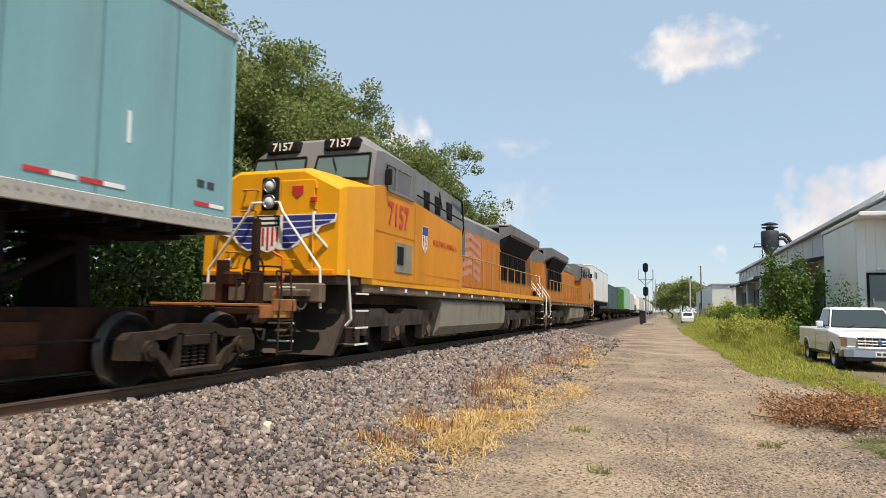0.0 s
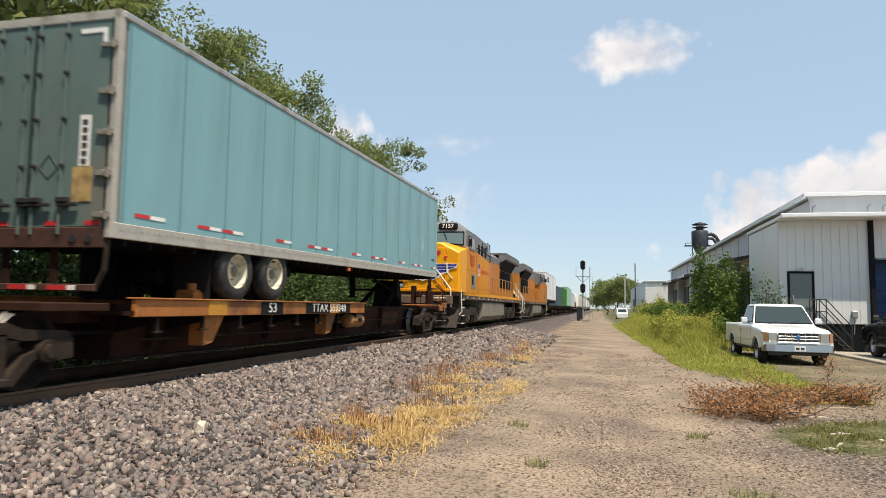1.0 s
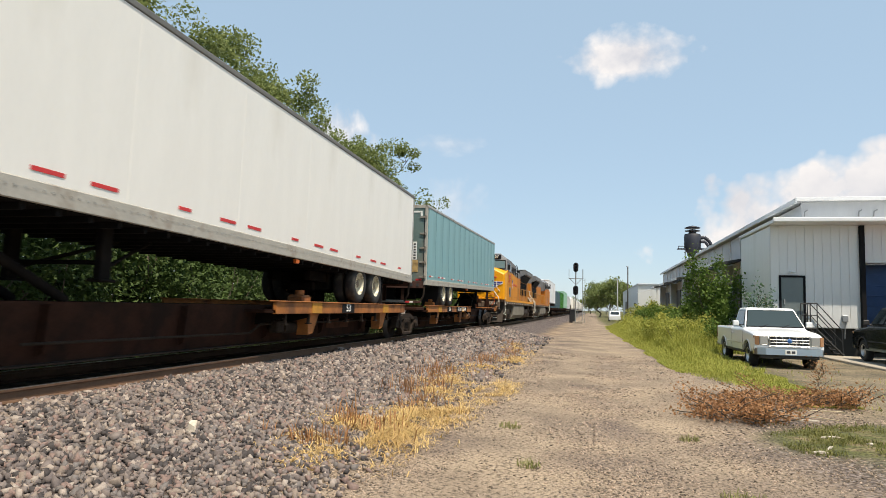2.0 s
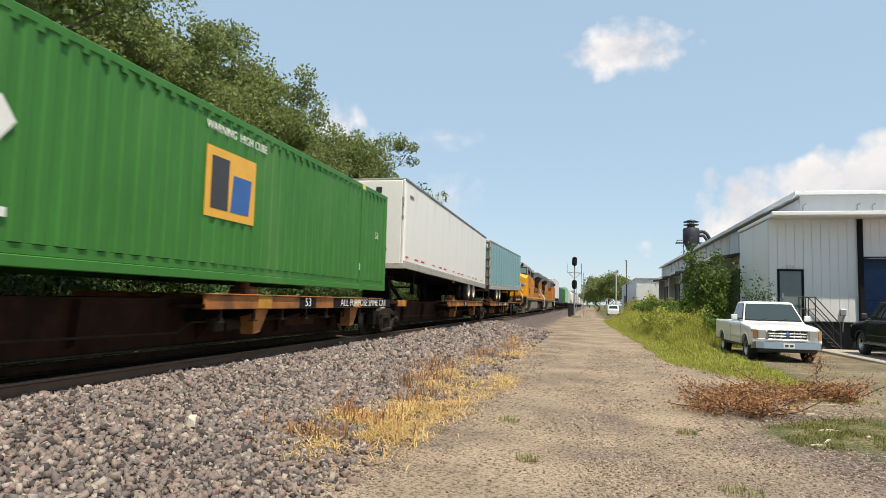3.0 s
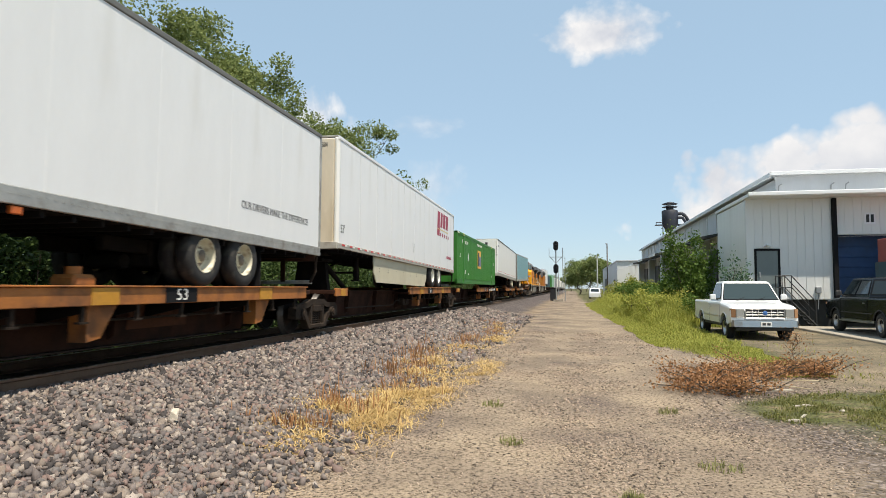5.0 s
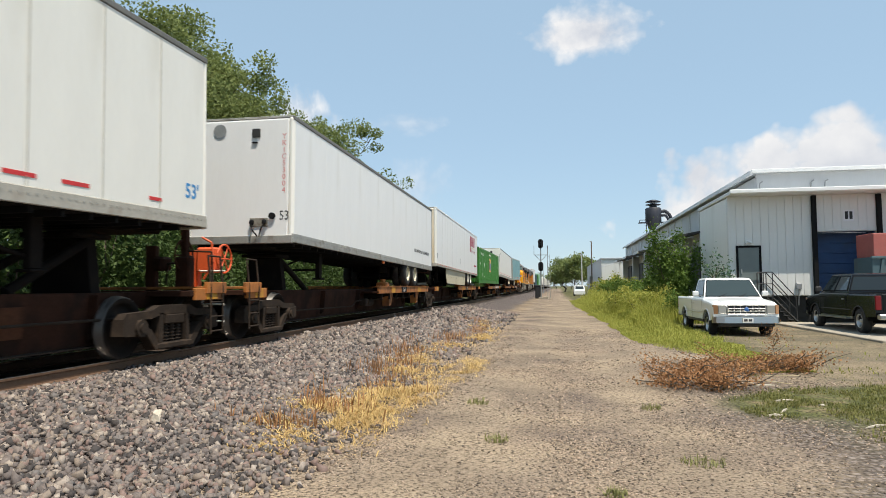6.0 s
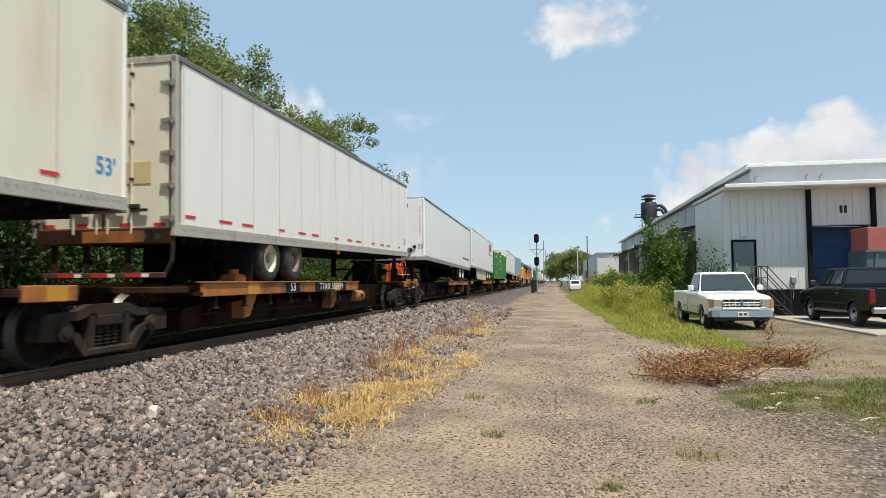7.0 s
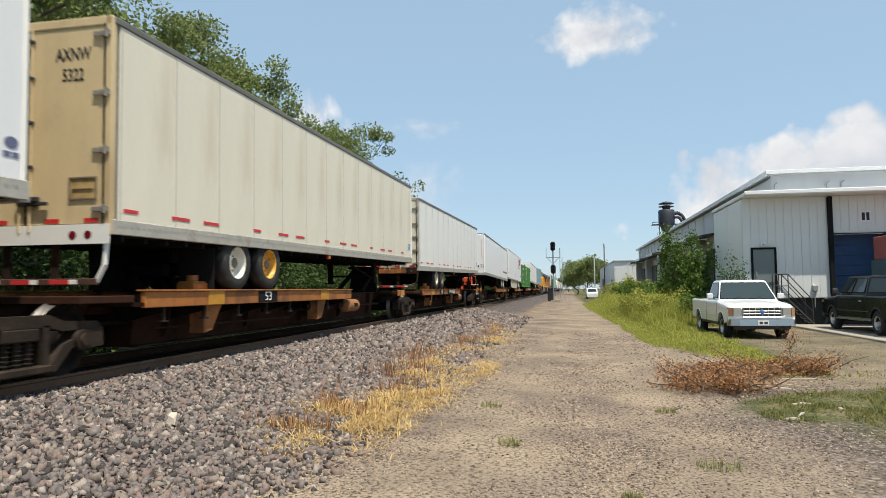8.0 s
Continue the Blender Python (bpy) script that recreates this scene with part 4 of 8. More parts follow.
def trailer(s0, label, paint, door_paint, rear, height=2.9, panels=14, seam=True, rims=(RIM_MESH, RIM_MESH), strips="red", skirt=False, belt=0.2,
            nose_rise=0.26, rail_mat=None, roof=None, axles=(3.45, 4.72), rods=(0.1, 0.52), hinges=(0.29, 0.81, 1.33, 1.85, 2.45), post=None, sill=None, nose=None, lines_x=0.33):
    """A 53-foot van trailer. rear: -1 when its doors face backwards along the train, +1 when they lead. y runs from 0 to its length."""
    tilt = math.degrees(math.atan2(nose_rise, L53)) * (1 if rear < 0 else -1)
    base = 1.80 if rear < 0 else 1.80 + nose_rise
    t = on_track("van_trailer", label, "trailer", s0, "trailers on the train", base, tilt)
    rail_mat = rail_mat or M_RAILGREY
    hw = 1.295

    def Y(u):
        return u if rear < 0 else L53 - u

    def span(u0, u1):
        return sorted((Y(u0), Y(u1)))

    part("body", Shape().box(-hw, hw - 0.02, 0.03, L53 - 0.03, 0.12, height - 0.05), M_SEAM if seam else paint, t, "box body")
    # side sheets, one after another
    step = (L53 - 0.2) / panels
    gap = 0.009 if seam else 0.003
    sheet = Shape().box(-0.02, 0.004, gap / 2, step - gap / 2, belt, height - 0.1, 0.004).mesh("side_panel", paint)
    for k in range(panels):
        part("side_panel", sheet, None, t, at=pose(hw, 0.1 + k * step, 0))
        if seam or post:
            part("side_post", POST_MESH(belt, height, post or M_POST), None, t, at=pose(hw, 0.1 + k * step + 0.035, 0))
    for sx in (1, -1):
        x0, x1 = sorted((sx * (hw - 0.03), sx * (hw + 0.02)))
        part("bottom_rail", Shape().box(x0, x1, 0, L53, 0.0, belt, 0.01), rail_mat, t, "grey riveted bottom rail")
        part("top_rail", Shape().box(x0, x1, 0, L53, height - 0.1, height, 0.015), roof or M_ROOFEDGE, t, "dark top rail")
    rivet = Shape()
    for k in range(130):
        rivet.box(hw + 0.018, hw + 0.027, 0.1 + k * 0.123, 0.125 + k * 0.123, belt * 0.55, belt * 0.55 + 0.025)
    part("rivet_strip", rivet, M_ALU, t)["kind"] = "stuff"
    part("roof", Shape().box(-hw + 0.02, hw - 0.02, 0.02, L53 - 0.02, height - 0.03, height + 0.015, 0.01), M_ALU, t, "aluminium roof sheet")
    # rear frame and doors
    sg = -1 if rear < 0 else 1
    ye = Y(0)

    def rb(x0, x1, d0, d1, z0, z1, b=0.01, s=None):
        a, c = sorted((ye + sg * d0, ye + sg * d1))
        return (s or Shape()).box(x0, x1, a, c, z0, z1, b)
    frame_s = rb(-hw, -hw + 0.1, -0.05, 0.05, 0, height)
    rb(hw - 0.1, hw, -0.05, 0.05, 0, height, 0.01, frame_s)
    rb(-hw, hw, -0.05, 0.05, height - 0.12, height, 0.01, frame_s)
    part("rear_sill", rb(-hw + 0.1, hw - 0.1, -0.05, 0.052, -0.12, 0.14), M_REARSILL, t, "dark rusty rear sill")
    part("rear_frame", frame_s, sill or (M_ALU if rear > 0 else rail_mat), t, "steel rear door frame")
    for sx in (-1, 1):
        x0, x1 = sorted((sx * 0.01, sx * (hw - 0.1)))
        d = part("door", rb(x0, x1, -0.02, 0.035, 0.14, height - 0.12), door_paint, t, "swing door with lock rods")
        for xr in rods:
            part("lock_rod", Shape().cyl((sx * xr, ye + sg * 0.06, 0.05), (sx * xr, ye + sg * 0.06, height - 0.1), 0.016, seg=8), door_paint, d)
            for zg in (0.9, 1.5, 2.1, 2.6):
                part("rod_guide", rb(sx * xr - 0.035, sx * xr + 0.035, 0.035, 0.085, zg, zg + 0.05), M_PLASTIC, d)
            part("lock_handle", rb(sx * xr - 0.02, sx * xr + 0.3, 0.06, 0.1, 0.40, 0.45, 0.01, rb(sx * xr - 0.03, sx * xr + 0.16, 0.05, 0.11, 0.45, 0.52)), M_PLASTIC, d)
        part("door_seal", rb(*sorted((sx * (hw - 0.115), sx * (hw - 0.095))), 0.0, 0.056, 0.1, height - 0.1, 0), M_DARK, d, "black rubber door seal")
        part("door_seal", rb(*sorted((sx * 0.002, sx * 0.012)), 0.0, 0.045, 0.14, height - 0.12, 0), M_DARK, d)
        for z in hinges:
            h = part("hinge", HINGE, None, d)
            h.matrix_basis = pose(sx * (hw - 0.1), ye + sg * 0.05, z, 0, 0, 0) if sg < 0 and sx > 0 else pose(sx * (hw - 0.1), ye + sg * 0.05, z, 0, 0, 180) if sg > 0 and sx < 0 else pose(sx * (hw - 0.1), ye + sg * 0.05, z, 0, 180, 0 if sg < 0 else 180)
    part("bumper", rb(-1.1, 1.1, -0.02, 0.05, -0.66, -0.57), M_REARSILL if rear < 0 else M_RAILGREY, t, "rear impact guard with red and white tape")
    for x in (-0.95, -0.35, 0.4):
        part("bumper_post", rb(x - 0.06, x + 0.06, -0.06, -0.02, -0.6, -0.1), M_SILL, t)
    part("bumper_post", Shape().tube([(1.22, ye, -0.02), (1.19, ye, -0.4), (1.07, ye, -0.62)], 0.035, 8), M_WHITE if sill else M_CAST, t)
    for x in (-0.8, -0.2, 0.4):
        part("red_tape", rb(x, x + 0.3, 0.05, 0.056, -0.645, -0.585, 0), M_RED, t)
        part("white_tape", rb(x + 0.3, x + 0.42, 0.05, 0.056, -0.645, -0.585, 0), M_TXTWHITE, t)
    for x in (-1.1, -0.5, 0.3, 0.9):
        part("red_tape", rb(x, x + 0.22, 0.036, 0.041, 0.16, 0.22, 0), M_RED, t)
    for x in (0.75, 0.98):
        part("tail_lamp", Shape().cyl((x, ye, 0.0), (x, ye + sg * 0.065, 0.0), 0.055, seg=14), M_REDLENS if sill else M_PLASTIC, t, "round tail lamp")
    # nose
    yn, sn = Y(L53), (1 if rear < 0 else -1)

    def nb(x0, x1, d0, d1, z0, z1, b=0.01):
        a, c = sorted((yn + sn * d0, yn + sn * d1))
        return Shape().box(x0, x1, a, c, z0, z1, b)
    part("nose_panel", nb(-hw + 0.12, hw - 0.12, -0.05, 0.02, 0.14, height - 0.08), nose or paint, t)
    part("corner_post", nb(hw - 0.13, hw + 0.015, -0.1, 0.012, 0.02, height - 0.02, 0.05), M_WHITE if paint is not M_TEAL else paint, t, "rounded corner post")
    part("corner_post", nb(-hw - 0.015, -hw + 0.13, -0.1, 0.012, 0.02, height - 0.02, 0.05), M_WHITE if paint is not M_TEAL else paint, t)
    part("nose_sill", nb(-hw, hw, -0.1, 0.04, -0.02, 0.16), rail_mat, t)
    part("gladhand_box", nb(lines_x - 0.22, lines_x + 0.22, 0.02, 0.045, 0.36, 0.56), M_HINGE, t, "grimy air line plate")
    for k in (-1, 1):
        part("gladhand", nb(lines_x + k * 0.15 - 0.055, lines_x + k * 0.15 + 0.055, 0.045, 0.12, 0.4, 0.52, 0.03), M_DARK, t)
        part("air_line", Shape().tube([(lines_x + k * 0.15, yn + sn * 0.11, 0.42), (lines_x + k * 0.1, yn + sn * 0.16, 0.28), (lines_x + k * 0.02, yn + sn * 0.06, 0.14)], 0.016, 6), M_DARK, t)
    part("electric_socket", Shape().cyl((lines_x + 0.32, yn, 0.6), (lines_x + 0.32, yn + sn * 0.08, 0.6), 0.075, seg=14), M_DARK, t)
    part("nose_lamp", nb(0.3, 0.44, 0.02, 0.06, height - 0.62, height - 0.58, 0.01), M_DARK, t)
    part("nose_vent", nb(0.3, 0.5, 0.02, 0.05, height - 0.48, height - 0.28), M_PLASTIC, t)
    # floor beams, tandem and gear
    # floor colour stands in for the dark of the trailer's underside
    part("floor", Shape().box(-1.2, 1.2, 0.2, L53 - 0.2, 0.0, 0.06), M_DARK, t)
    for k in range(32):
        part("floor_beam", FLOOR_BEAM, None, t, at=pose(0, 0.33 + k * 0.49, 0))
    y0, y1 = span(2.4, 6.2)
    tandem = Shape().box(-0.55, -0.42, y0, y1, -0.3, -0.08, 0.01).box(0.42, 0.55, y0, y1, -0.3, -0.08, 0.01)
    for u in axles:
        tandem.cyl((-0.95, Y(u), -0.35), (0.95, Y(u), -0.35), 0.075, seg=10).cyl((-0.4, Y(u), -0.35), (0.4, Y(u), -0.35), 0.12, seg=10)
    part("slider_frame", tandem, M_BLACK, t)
    wheel_z = -0.30
    for i, u in enumerate(axles):
        for x in (1.14, 0.83, -0.83, -1.14):
            w = part("wheel", TYRE_MESH, None, t, "dual trailer tyre")
            w.matrix_basis = pose(x, Y(u), wheel_z, 0, 0, 0 if x > 0 else 180)
            part("rim", rims[i], None, w)
            part("hub", HUB_MESH, None, w, "rusty brown wheel hub")
    for x0, x1 in ((0.55, 1.22), (-1.22, -0.55)):
        part("mud_flap", rb(x0, x1, -(axles[0] - 0.72), -(axles[0] - 0.70), -0.78, -0.05), M_DARK, t, "black rubber mud flap")
    y0, y1 = span(axles[0] - 0.5, axles[1] + 0.5)
    part("suspension", Shape().box(-0.62, 0.62, y0, y1, -0.5, -0.08, 0.03).cyl((-0.3, y0 - 0.2, -0.42), (0.3, y0 - 0.2, -0.42), 0.12, seg=12), M_BLACK, t, "grimy spring suspension")
    y0, y1 = span(13.0, 13.2)
    for x in (-0.75, 0.75):
        part("landing_leg", Shape().box(x - 0.06, x + 0.06, y0, y1, -0.72, 0.0, 0.01).box(x - 0.12, x + 0.12, y0 - 0.05, y1 + 0.05, -0.76, -0.72, 0.01), M_BLACK, t)
    part("gear_brace", Shape().tube([(-0.75, Y(13.1), -0.5), (0.75, Y(13.1), -0.5)], 0.03).tube([(0.75, Y(13.1), -0.6), (0.3, Y(11.6), -0.05)], 0.03).tube([(-0.75, Y(13.1), -0.6), (-0.3, Y(11.6), -0.05)], 0.03), M_BLACK, t)
    part("kingpin_plate", Shape().box(-0.55, 0.55, *span(14.6, 16.0), -0.1, 0.0, 0.01), M_BLACK, t)
    if skirt:
        part("side_skirt", Shape().prism([(*span(6.1, 12.6), -0.78)[0:1] + (-0.78,), (span(6.1, 12.6)[1], -0.78), (span(5.8, 12.85)[1], -0.5), (span(5.7, 12.9)[1], 0.0), (span(5.7, 12.9)[0], 0.0),
                                          (span(5.8, 12.85)[0], -0.5)], "x", 1.2, 1.23), M_SKIRT, t, "beige aerodynamic side skirt")
        for k in range(7):
            y = span(6.4, 12.4)[0] + 0.1 + k * 0.96
            part("skirt_bolt", Shape().box(1.23, 1.236, y, y + 0.025, -0.45, -0.42).box(1.23, 1.236, y, y + 0.025, -0.36, -0.33), M_DARK, t)
    yl = L53 / 2 - 0.35
    if not skirt:
        part("side_marker", Shape().box(hw - 0.06, hw + 0.01, yl - 0.07, yl + 0.07, -0.1, -0.01, 0.01), M_AMBERLAMP, t, "amber side marker lamp")
    # tape along the side
    z = belt + 0.13
    if strips == "red":
        u = 0.35
        k = 0
        while u < L53 - 0.3:
            part("red_reflector", RED_STRIP if k % 3 else RED_SHORT, None, t, at=pose(hw + 0.005, u, z if rail_mat is not M_ALU else belt * 0.75))
            u += (1.15, 0.85, 1.6)[k % 3]
            k += 1
    elif strips == "pairs":
        u, k = 0.5, 0
        while u < L53 - 0.6:
            part("red_reflector", RED_SHORT, None, t, at=pose(hw + 0.005, u, z))
            part("white_reflector", WHITE_STRIP, None, t, at=pose(hw + 0.005, u + 0.3, z))
            u += (1.35, 0.65, 1.75)[k % 3]
            k += 1
    else:
        for k in range(26):
            part("red_reflector", RED_TINY, None, t, at=pose(hw + 0.021, 0.4 + k * 0.61, belt * 0.72))
            part("white_reflector", WHITE_TINY, None, t, at=pose(hw + 0.021, 0.58 + k * 0.61, belt * 0.72))
    return t


def bars(parent, y, z, count, w, h, pitch, material, x=1.3, turn=SIDE, name="marking_bar"):
    """Writing that cannot be read, as plain bars."""
    s = Shape()
    for k in range(count):
        s.prism([(k * pitch, 0), (k * pitch + w, 0), (k * pitch + w, h), (k * pitch, h)], "z", 0, 0.004)
    ob = part(name, s, material, parent)
    ob.matrix_basis = Matrix.Translation((x, y, z)) @ turn
    return ob


# ---- rail trucks ----
def wheelset_meshes(r):
    ax = Shape().cyl((-1.0, 0, 0), (1.0, 0, 0), 0.085, seg=14)
    for sx in (-1, 1):
        prof = [(0.09, sx * 0.80), (0.16, sx * 0.80), (0.22, sx * 0.745), (r * 0.78, sx * 0.74), (r * 0.82, sx * 0.81), (r * 0.97, sx * 0.815)]
        ax.turned(prof, "x", 30)
        ax.turned([(r * 0.97, sx * 0.69), (r * 0.82, sx * 0.69), (r * 0.78, sx * 0.72), (0.2, sx * 0.70), (0.09, sx * 0.68)], "x", 30)
    tread = Shape().turned([(r * 0.97, 0.815), (r, 0.80), (r, 0.72), (r * 1.055, 0.705), (r * 1.05, 0.68), (r * 0.97, 0.69)], "x", 36)
    return ax.mesh("axle", M_WHEEL), tread.mesh("tread", M_TREAD)


R_WAG = 0.457
AXLE_MESH, TREAD_MESH = wheelset_meshes(R_WAG)
R_LOCO = 0.52
LAXLE_MESH, LTREAD_MESH = wheelset_meshes(R_LOCO)


def wheelset(parent, y, r, meshes):
    """One axle with both wheels; it rolls."""
    w = part("wheelset", meshes[0], None, parent, "steel wheels on their axle", at=pose(0, y, r))
    for turn in (0, 180):
        tread_ob = part("wheel_tread", meshes[1], None, None, "polished wheel tread")
        tread_ob.parent = w
        tread_ob.matrix_basis = pose(0, 0, 0, 0, 0, turn)
    WHEELSETS.append((w, y, r))
    return w


def side_frame_mesh():
    """A cast three-piece truck side frame, with its windows and bearing jaws."""
    s = Shape()
    # top chord, tension members, columns
    s.prism([(-1.26, 0.6), (-1.18, 0.68), (-0.62, 0.7), (-0.4, 0.78), (0.4, 0.78), (0.62, 0.7), (1.18, 0.68), (1.26, 0.6), (1.0, 0.58), (0.6, 0.58), (0.36, 0.64), (-0.36, 0.64), (-0.6, 0.58), (-1.0, 0.58)], "x", -0.08, 0.08)
    for k in (-1, 1):
        s.prism([(k * 1.26, 0.6), (k * 1.28, 0.36), (k * 1.02, 0.34), (k * 0.98, 0.58)], "x", -0.1, 0.1)
        s.prism([(k * 1.0, 0.44), (k * 0.74, 0.36), (k * 0.5, 0.1), (k * 0.38, 0.14), (k * 0.62, 0.42), (k * 0.96, 0.54)], "x", -0.09, 0.09)
        s.prism([(k * 0.3, 0.66), (k * 0.4, 0.66), (k * 0.41, 0.2), (k * 0.32, 0.2)], "x", -0.08, 0.08)
        s.cyl((-0.12, k * 0.9, R_WAG), (0.14, k * 0.9, R_WAG), 0.13, seg=14)
        s.cyl((0.14, k * 0.9, R_WAG), (0.17, k * 0.9, R_WAG), 0.08, seg=10)
    s.box(-0.1, 0.1, -0.48, 0.48, 0.1, 0.2, 0.02)
    s.box(-0.09, 0.09, -0.26, 0.26, 0.48, 0.64, 0.02)
    return s.mesh("side_frame", M_CAST)


def spring_mesh():
    s = Shape()
    for y in (-0.16, 0.0, 0.16):
        for k in range(5):
            s.turned([(0.05, 0.22 + k * 0.052), (0.072, 0.235 + k * 0.052), (0.05, 0.25 + k * 0.052)], "z", 12, (0, y, 0))
        s.cyl((0, y, 0.2), (0, y, 0.48), 0.045, seg=8)
    return s.mesh("spring_nest", M_CAST)


SIDE_FRAME, SPRINGS = side_frame_mesh(), spring_mesh()


def rail_truck(parent, y):
    tr = part("truck", Shape().box(-0.95, 0.95, -0.22, 0.22, 0.42, 0.62, 0.03).cyl((0, 0, 0.6), (0, 0, 0.75), 0.25), M_BLACK, parent, "two-axle rail truck", at=pose(0, y, 0))
    for sx in (-1, 1):
        part("side_frame", SIDE_FRAME, None, tr, "dusty cast side frame", at=pose(sx * 1.0, 0, 0, 0, 0, 0 if sx > 0 else 180))
        part("spring_nest", SPRINGS, None, tr, at=pose(sx * 1.0, 0, 0))
    for k in (-0.9, 0.9):
        wheelset(tr, k, R_WAG, (AXLE_MESH, TREAD_MESH))
    part("brake_beam", Shape().box(-0.7, 0.7, -0.4, -0.34, 0.3, 0.38).box(-0.7, 0.7, 0.34, 0.4, 0.3, 0.38), M_BLACK, tr)
    return tr


def spine_platform(s0, s1, label, trucks, pan, hitch, words="", number="", end_gear=0, tank=0.4):
    """One platform of an articulated spine car between s0 < s1; places are measured along the track and kept relative to s0."""
    c = on_track("spine_car", label, "rail car", s0, "spine car platforms")
    L = s1 - s0
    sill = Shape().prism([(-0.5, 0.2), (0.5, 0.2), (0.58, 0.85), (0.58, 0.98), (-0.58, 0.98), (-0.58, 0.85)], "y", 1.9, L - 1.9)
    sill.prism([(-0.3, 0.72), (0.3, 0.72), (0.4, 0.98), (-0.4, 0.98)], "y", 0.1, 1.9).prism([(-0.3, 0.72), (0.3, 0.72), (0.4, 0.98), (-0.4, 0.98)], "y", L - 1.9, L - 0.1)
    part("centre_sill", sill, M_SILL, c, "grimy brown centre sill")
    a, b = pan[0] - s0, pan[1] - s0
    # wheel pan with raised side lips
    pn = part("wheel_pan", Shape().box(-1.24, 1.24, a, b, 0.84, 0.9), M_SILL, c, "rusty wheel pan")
    for sx in (-1, 1):
        x0, x1 = sorted((sx * 1.18, sx * 1.26))
        lip = part("pan_side", Shape().box(x0, x1, a, b, 0.82, 1.055, 0.01), M_ORANGE, pn, "rusty orange side of the wheel pan")
        x0, x1 = sorted((sx * 1.12, sx * 1.29))
        part("pan_flange", Shape().box(x0, x1, a - 0.02, b + 0.02, 1.055, 1.08, 0.006), M_ORANGE, pn)
        for k in range(8):
            y = a + 0.5 + k * (b - a - 1.0) / 7
            x0, x1 = sorted((sx * 0.4, sx * 1.2))
            part("cross_bearer", Shape().prism([(sx * 0.38, 0.55), (sx * 0.38, 0.82), (sx * 1.2, 0.82), (sx * 1.2, 0.74)], "y", y - 0.03, y + 0.03), M_BLACK, c)
            part("step_hanger", Shape().box(sx * 1.19 - 0.03, sx * 1.19 + 0.03, y - 0.02, y + 0.02, 0.62, 0.82).box(sx * 1.19 - 0.05, sx * 1.19 + 0.05, y - 0.07, y + 0.07, 0.6, 0.625), M_CAST, c)
    for y in (a + 1.9, b - 1.9):
        part("gusset", Shape().prism([(y - 0.25, 0.82), (y + 0.3, 0.82), (y, 0.4), (y - 0.25, 0.36)], "x", 0.9, 1.16), M_ORANGE, c, "slanted rusty bracket")
        part("yellow_panel", Shape().box(1.262, 1.272, y - 0.3, y + 0.2, 0.83, 1.05), M_YELLOWISH, c, "faded yellow panel")
    part("chock", Shape().box(0.7, 1.1, a + 1.5, a + 1.9, 1.0, 1.22, 0.05).cyl((0.9, a + 1.7, 1.2), (0.9, a + 1.7, 1.32), 0.1), M_ORANGE, c)
    if words:
        n = len(words) * 0.19
        part("black_panel", Shape().box(1.262, 1.27, (a + b) / 2 + 0.8, (a + b) / 2 + 1.1 + n, 0.83, 1.05), M_DARK, c)
        lettering(words, 0.25, (1.274, (a + b) / 2 + 0.95 + n / 2, 0.94), M_TXTWHITE, c, stretch=1.25)
    part("black_panel", Shape().box(1.262, 1.27, (a + b) / 2 - 1.0, (a + b) / 2 - 0.2, 0.83, 1.05), M_DARK, c)
    lettering("53", 0.25, (1.274, (a + b) / 2 - 0.6, 0.94), M_TXTWHITE, c, stretch=1.25)
    # hitch stand for the kingpin
    if hitch is not None:
        h = hitch - s0
        st = part("hitch_stand", Shape().box(-0.45, 0.45, h - 0.4, h + 0.4, 1.78, 1.86, 0.02).prism([(-0.5, 0.98), (0.5, 0.98), (0.4, 1.78), (-0.4, 1.78)], "y", h - 0.1, h + 0.1), M_BLACK, c, "black trailer hitch stand")
        d = 1 if h > L / 2 else -1
        part("hitch_strut", Shape().tube([(-0.42, h - d * 1.5, 1.0), (-0.35, h, 1.75)], 0.07).tube([(0.42, h - d * 1.5, 1.0), (0.35, h, 1.75)], 0.07), M_BLACK, c)
    # platforms over the trucks
    hitch_end = L - 0.55 if hitch is not None and hitch - s0 > L / 2 else 0.55
    for y in (0.55, L - 0.55):
        part("end_platform", Shape().box(-1.2, 1.2, y - 0.5, y + 0.5, 0.9, 1.0, 0.01), M_SILL, c)
        if y != hitch_end:
            continue
        part("end_side", Shape().box(1.17, 1.24, y - 0.42, y + 0.42, 0.84, 1.04, 0.01), M_ORANGE, c)
        part("yellow_panel", Shape().box(1.242, 1.25, y - 0.1, y + 0.24, 0.85, 1.03), M_YELLOWISH, c)
    for tr in trucks:
        rail_truck(c, tr - s0)
    # air tank and brake gear by the sill
    ty = b + tank
    if hitch is not None and hitch > pan[1]:
        part("air_tank", Shape().cyl((1.06, ty - 0.4, 0.63), (1.06, ty + 0.4, 0.63), 0.17, seg=20).turned([(0.17, ty + 0.4), (0.14, ty + 0.45), (0.0, ty + 0.47)], "y", 20, (1.06, 0, 0.63)).turned([(0.17, ty - 0.4), (0.14, ty - 0.45), (0.0, ty - 0.47)], "y", 20, (1.06, 0, 0.63)), M_AIRTANK, c, "dull orange air tank")
        part("tank_label", Shape().box(1.226, 1.236, ty - 0.05, ty + 0.2, 0.60, 0.69), M_DARK, c)
    for k in range(5):
        y = 2.6 + k * (L - 5.2) / 4
        part("sill_rib", Shape().prism([(0.56, 0.3), (0.66, 0.36), (0.72, 0.95), (0.56, 0.95)], "y", y - 0.025, y + 0.025), M_SILL, c)
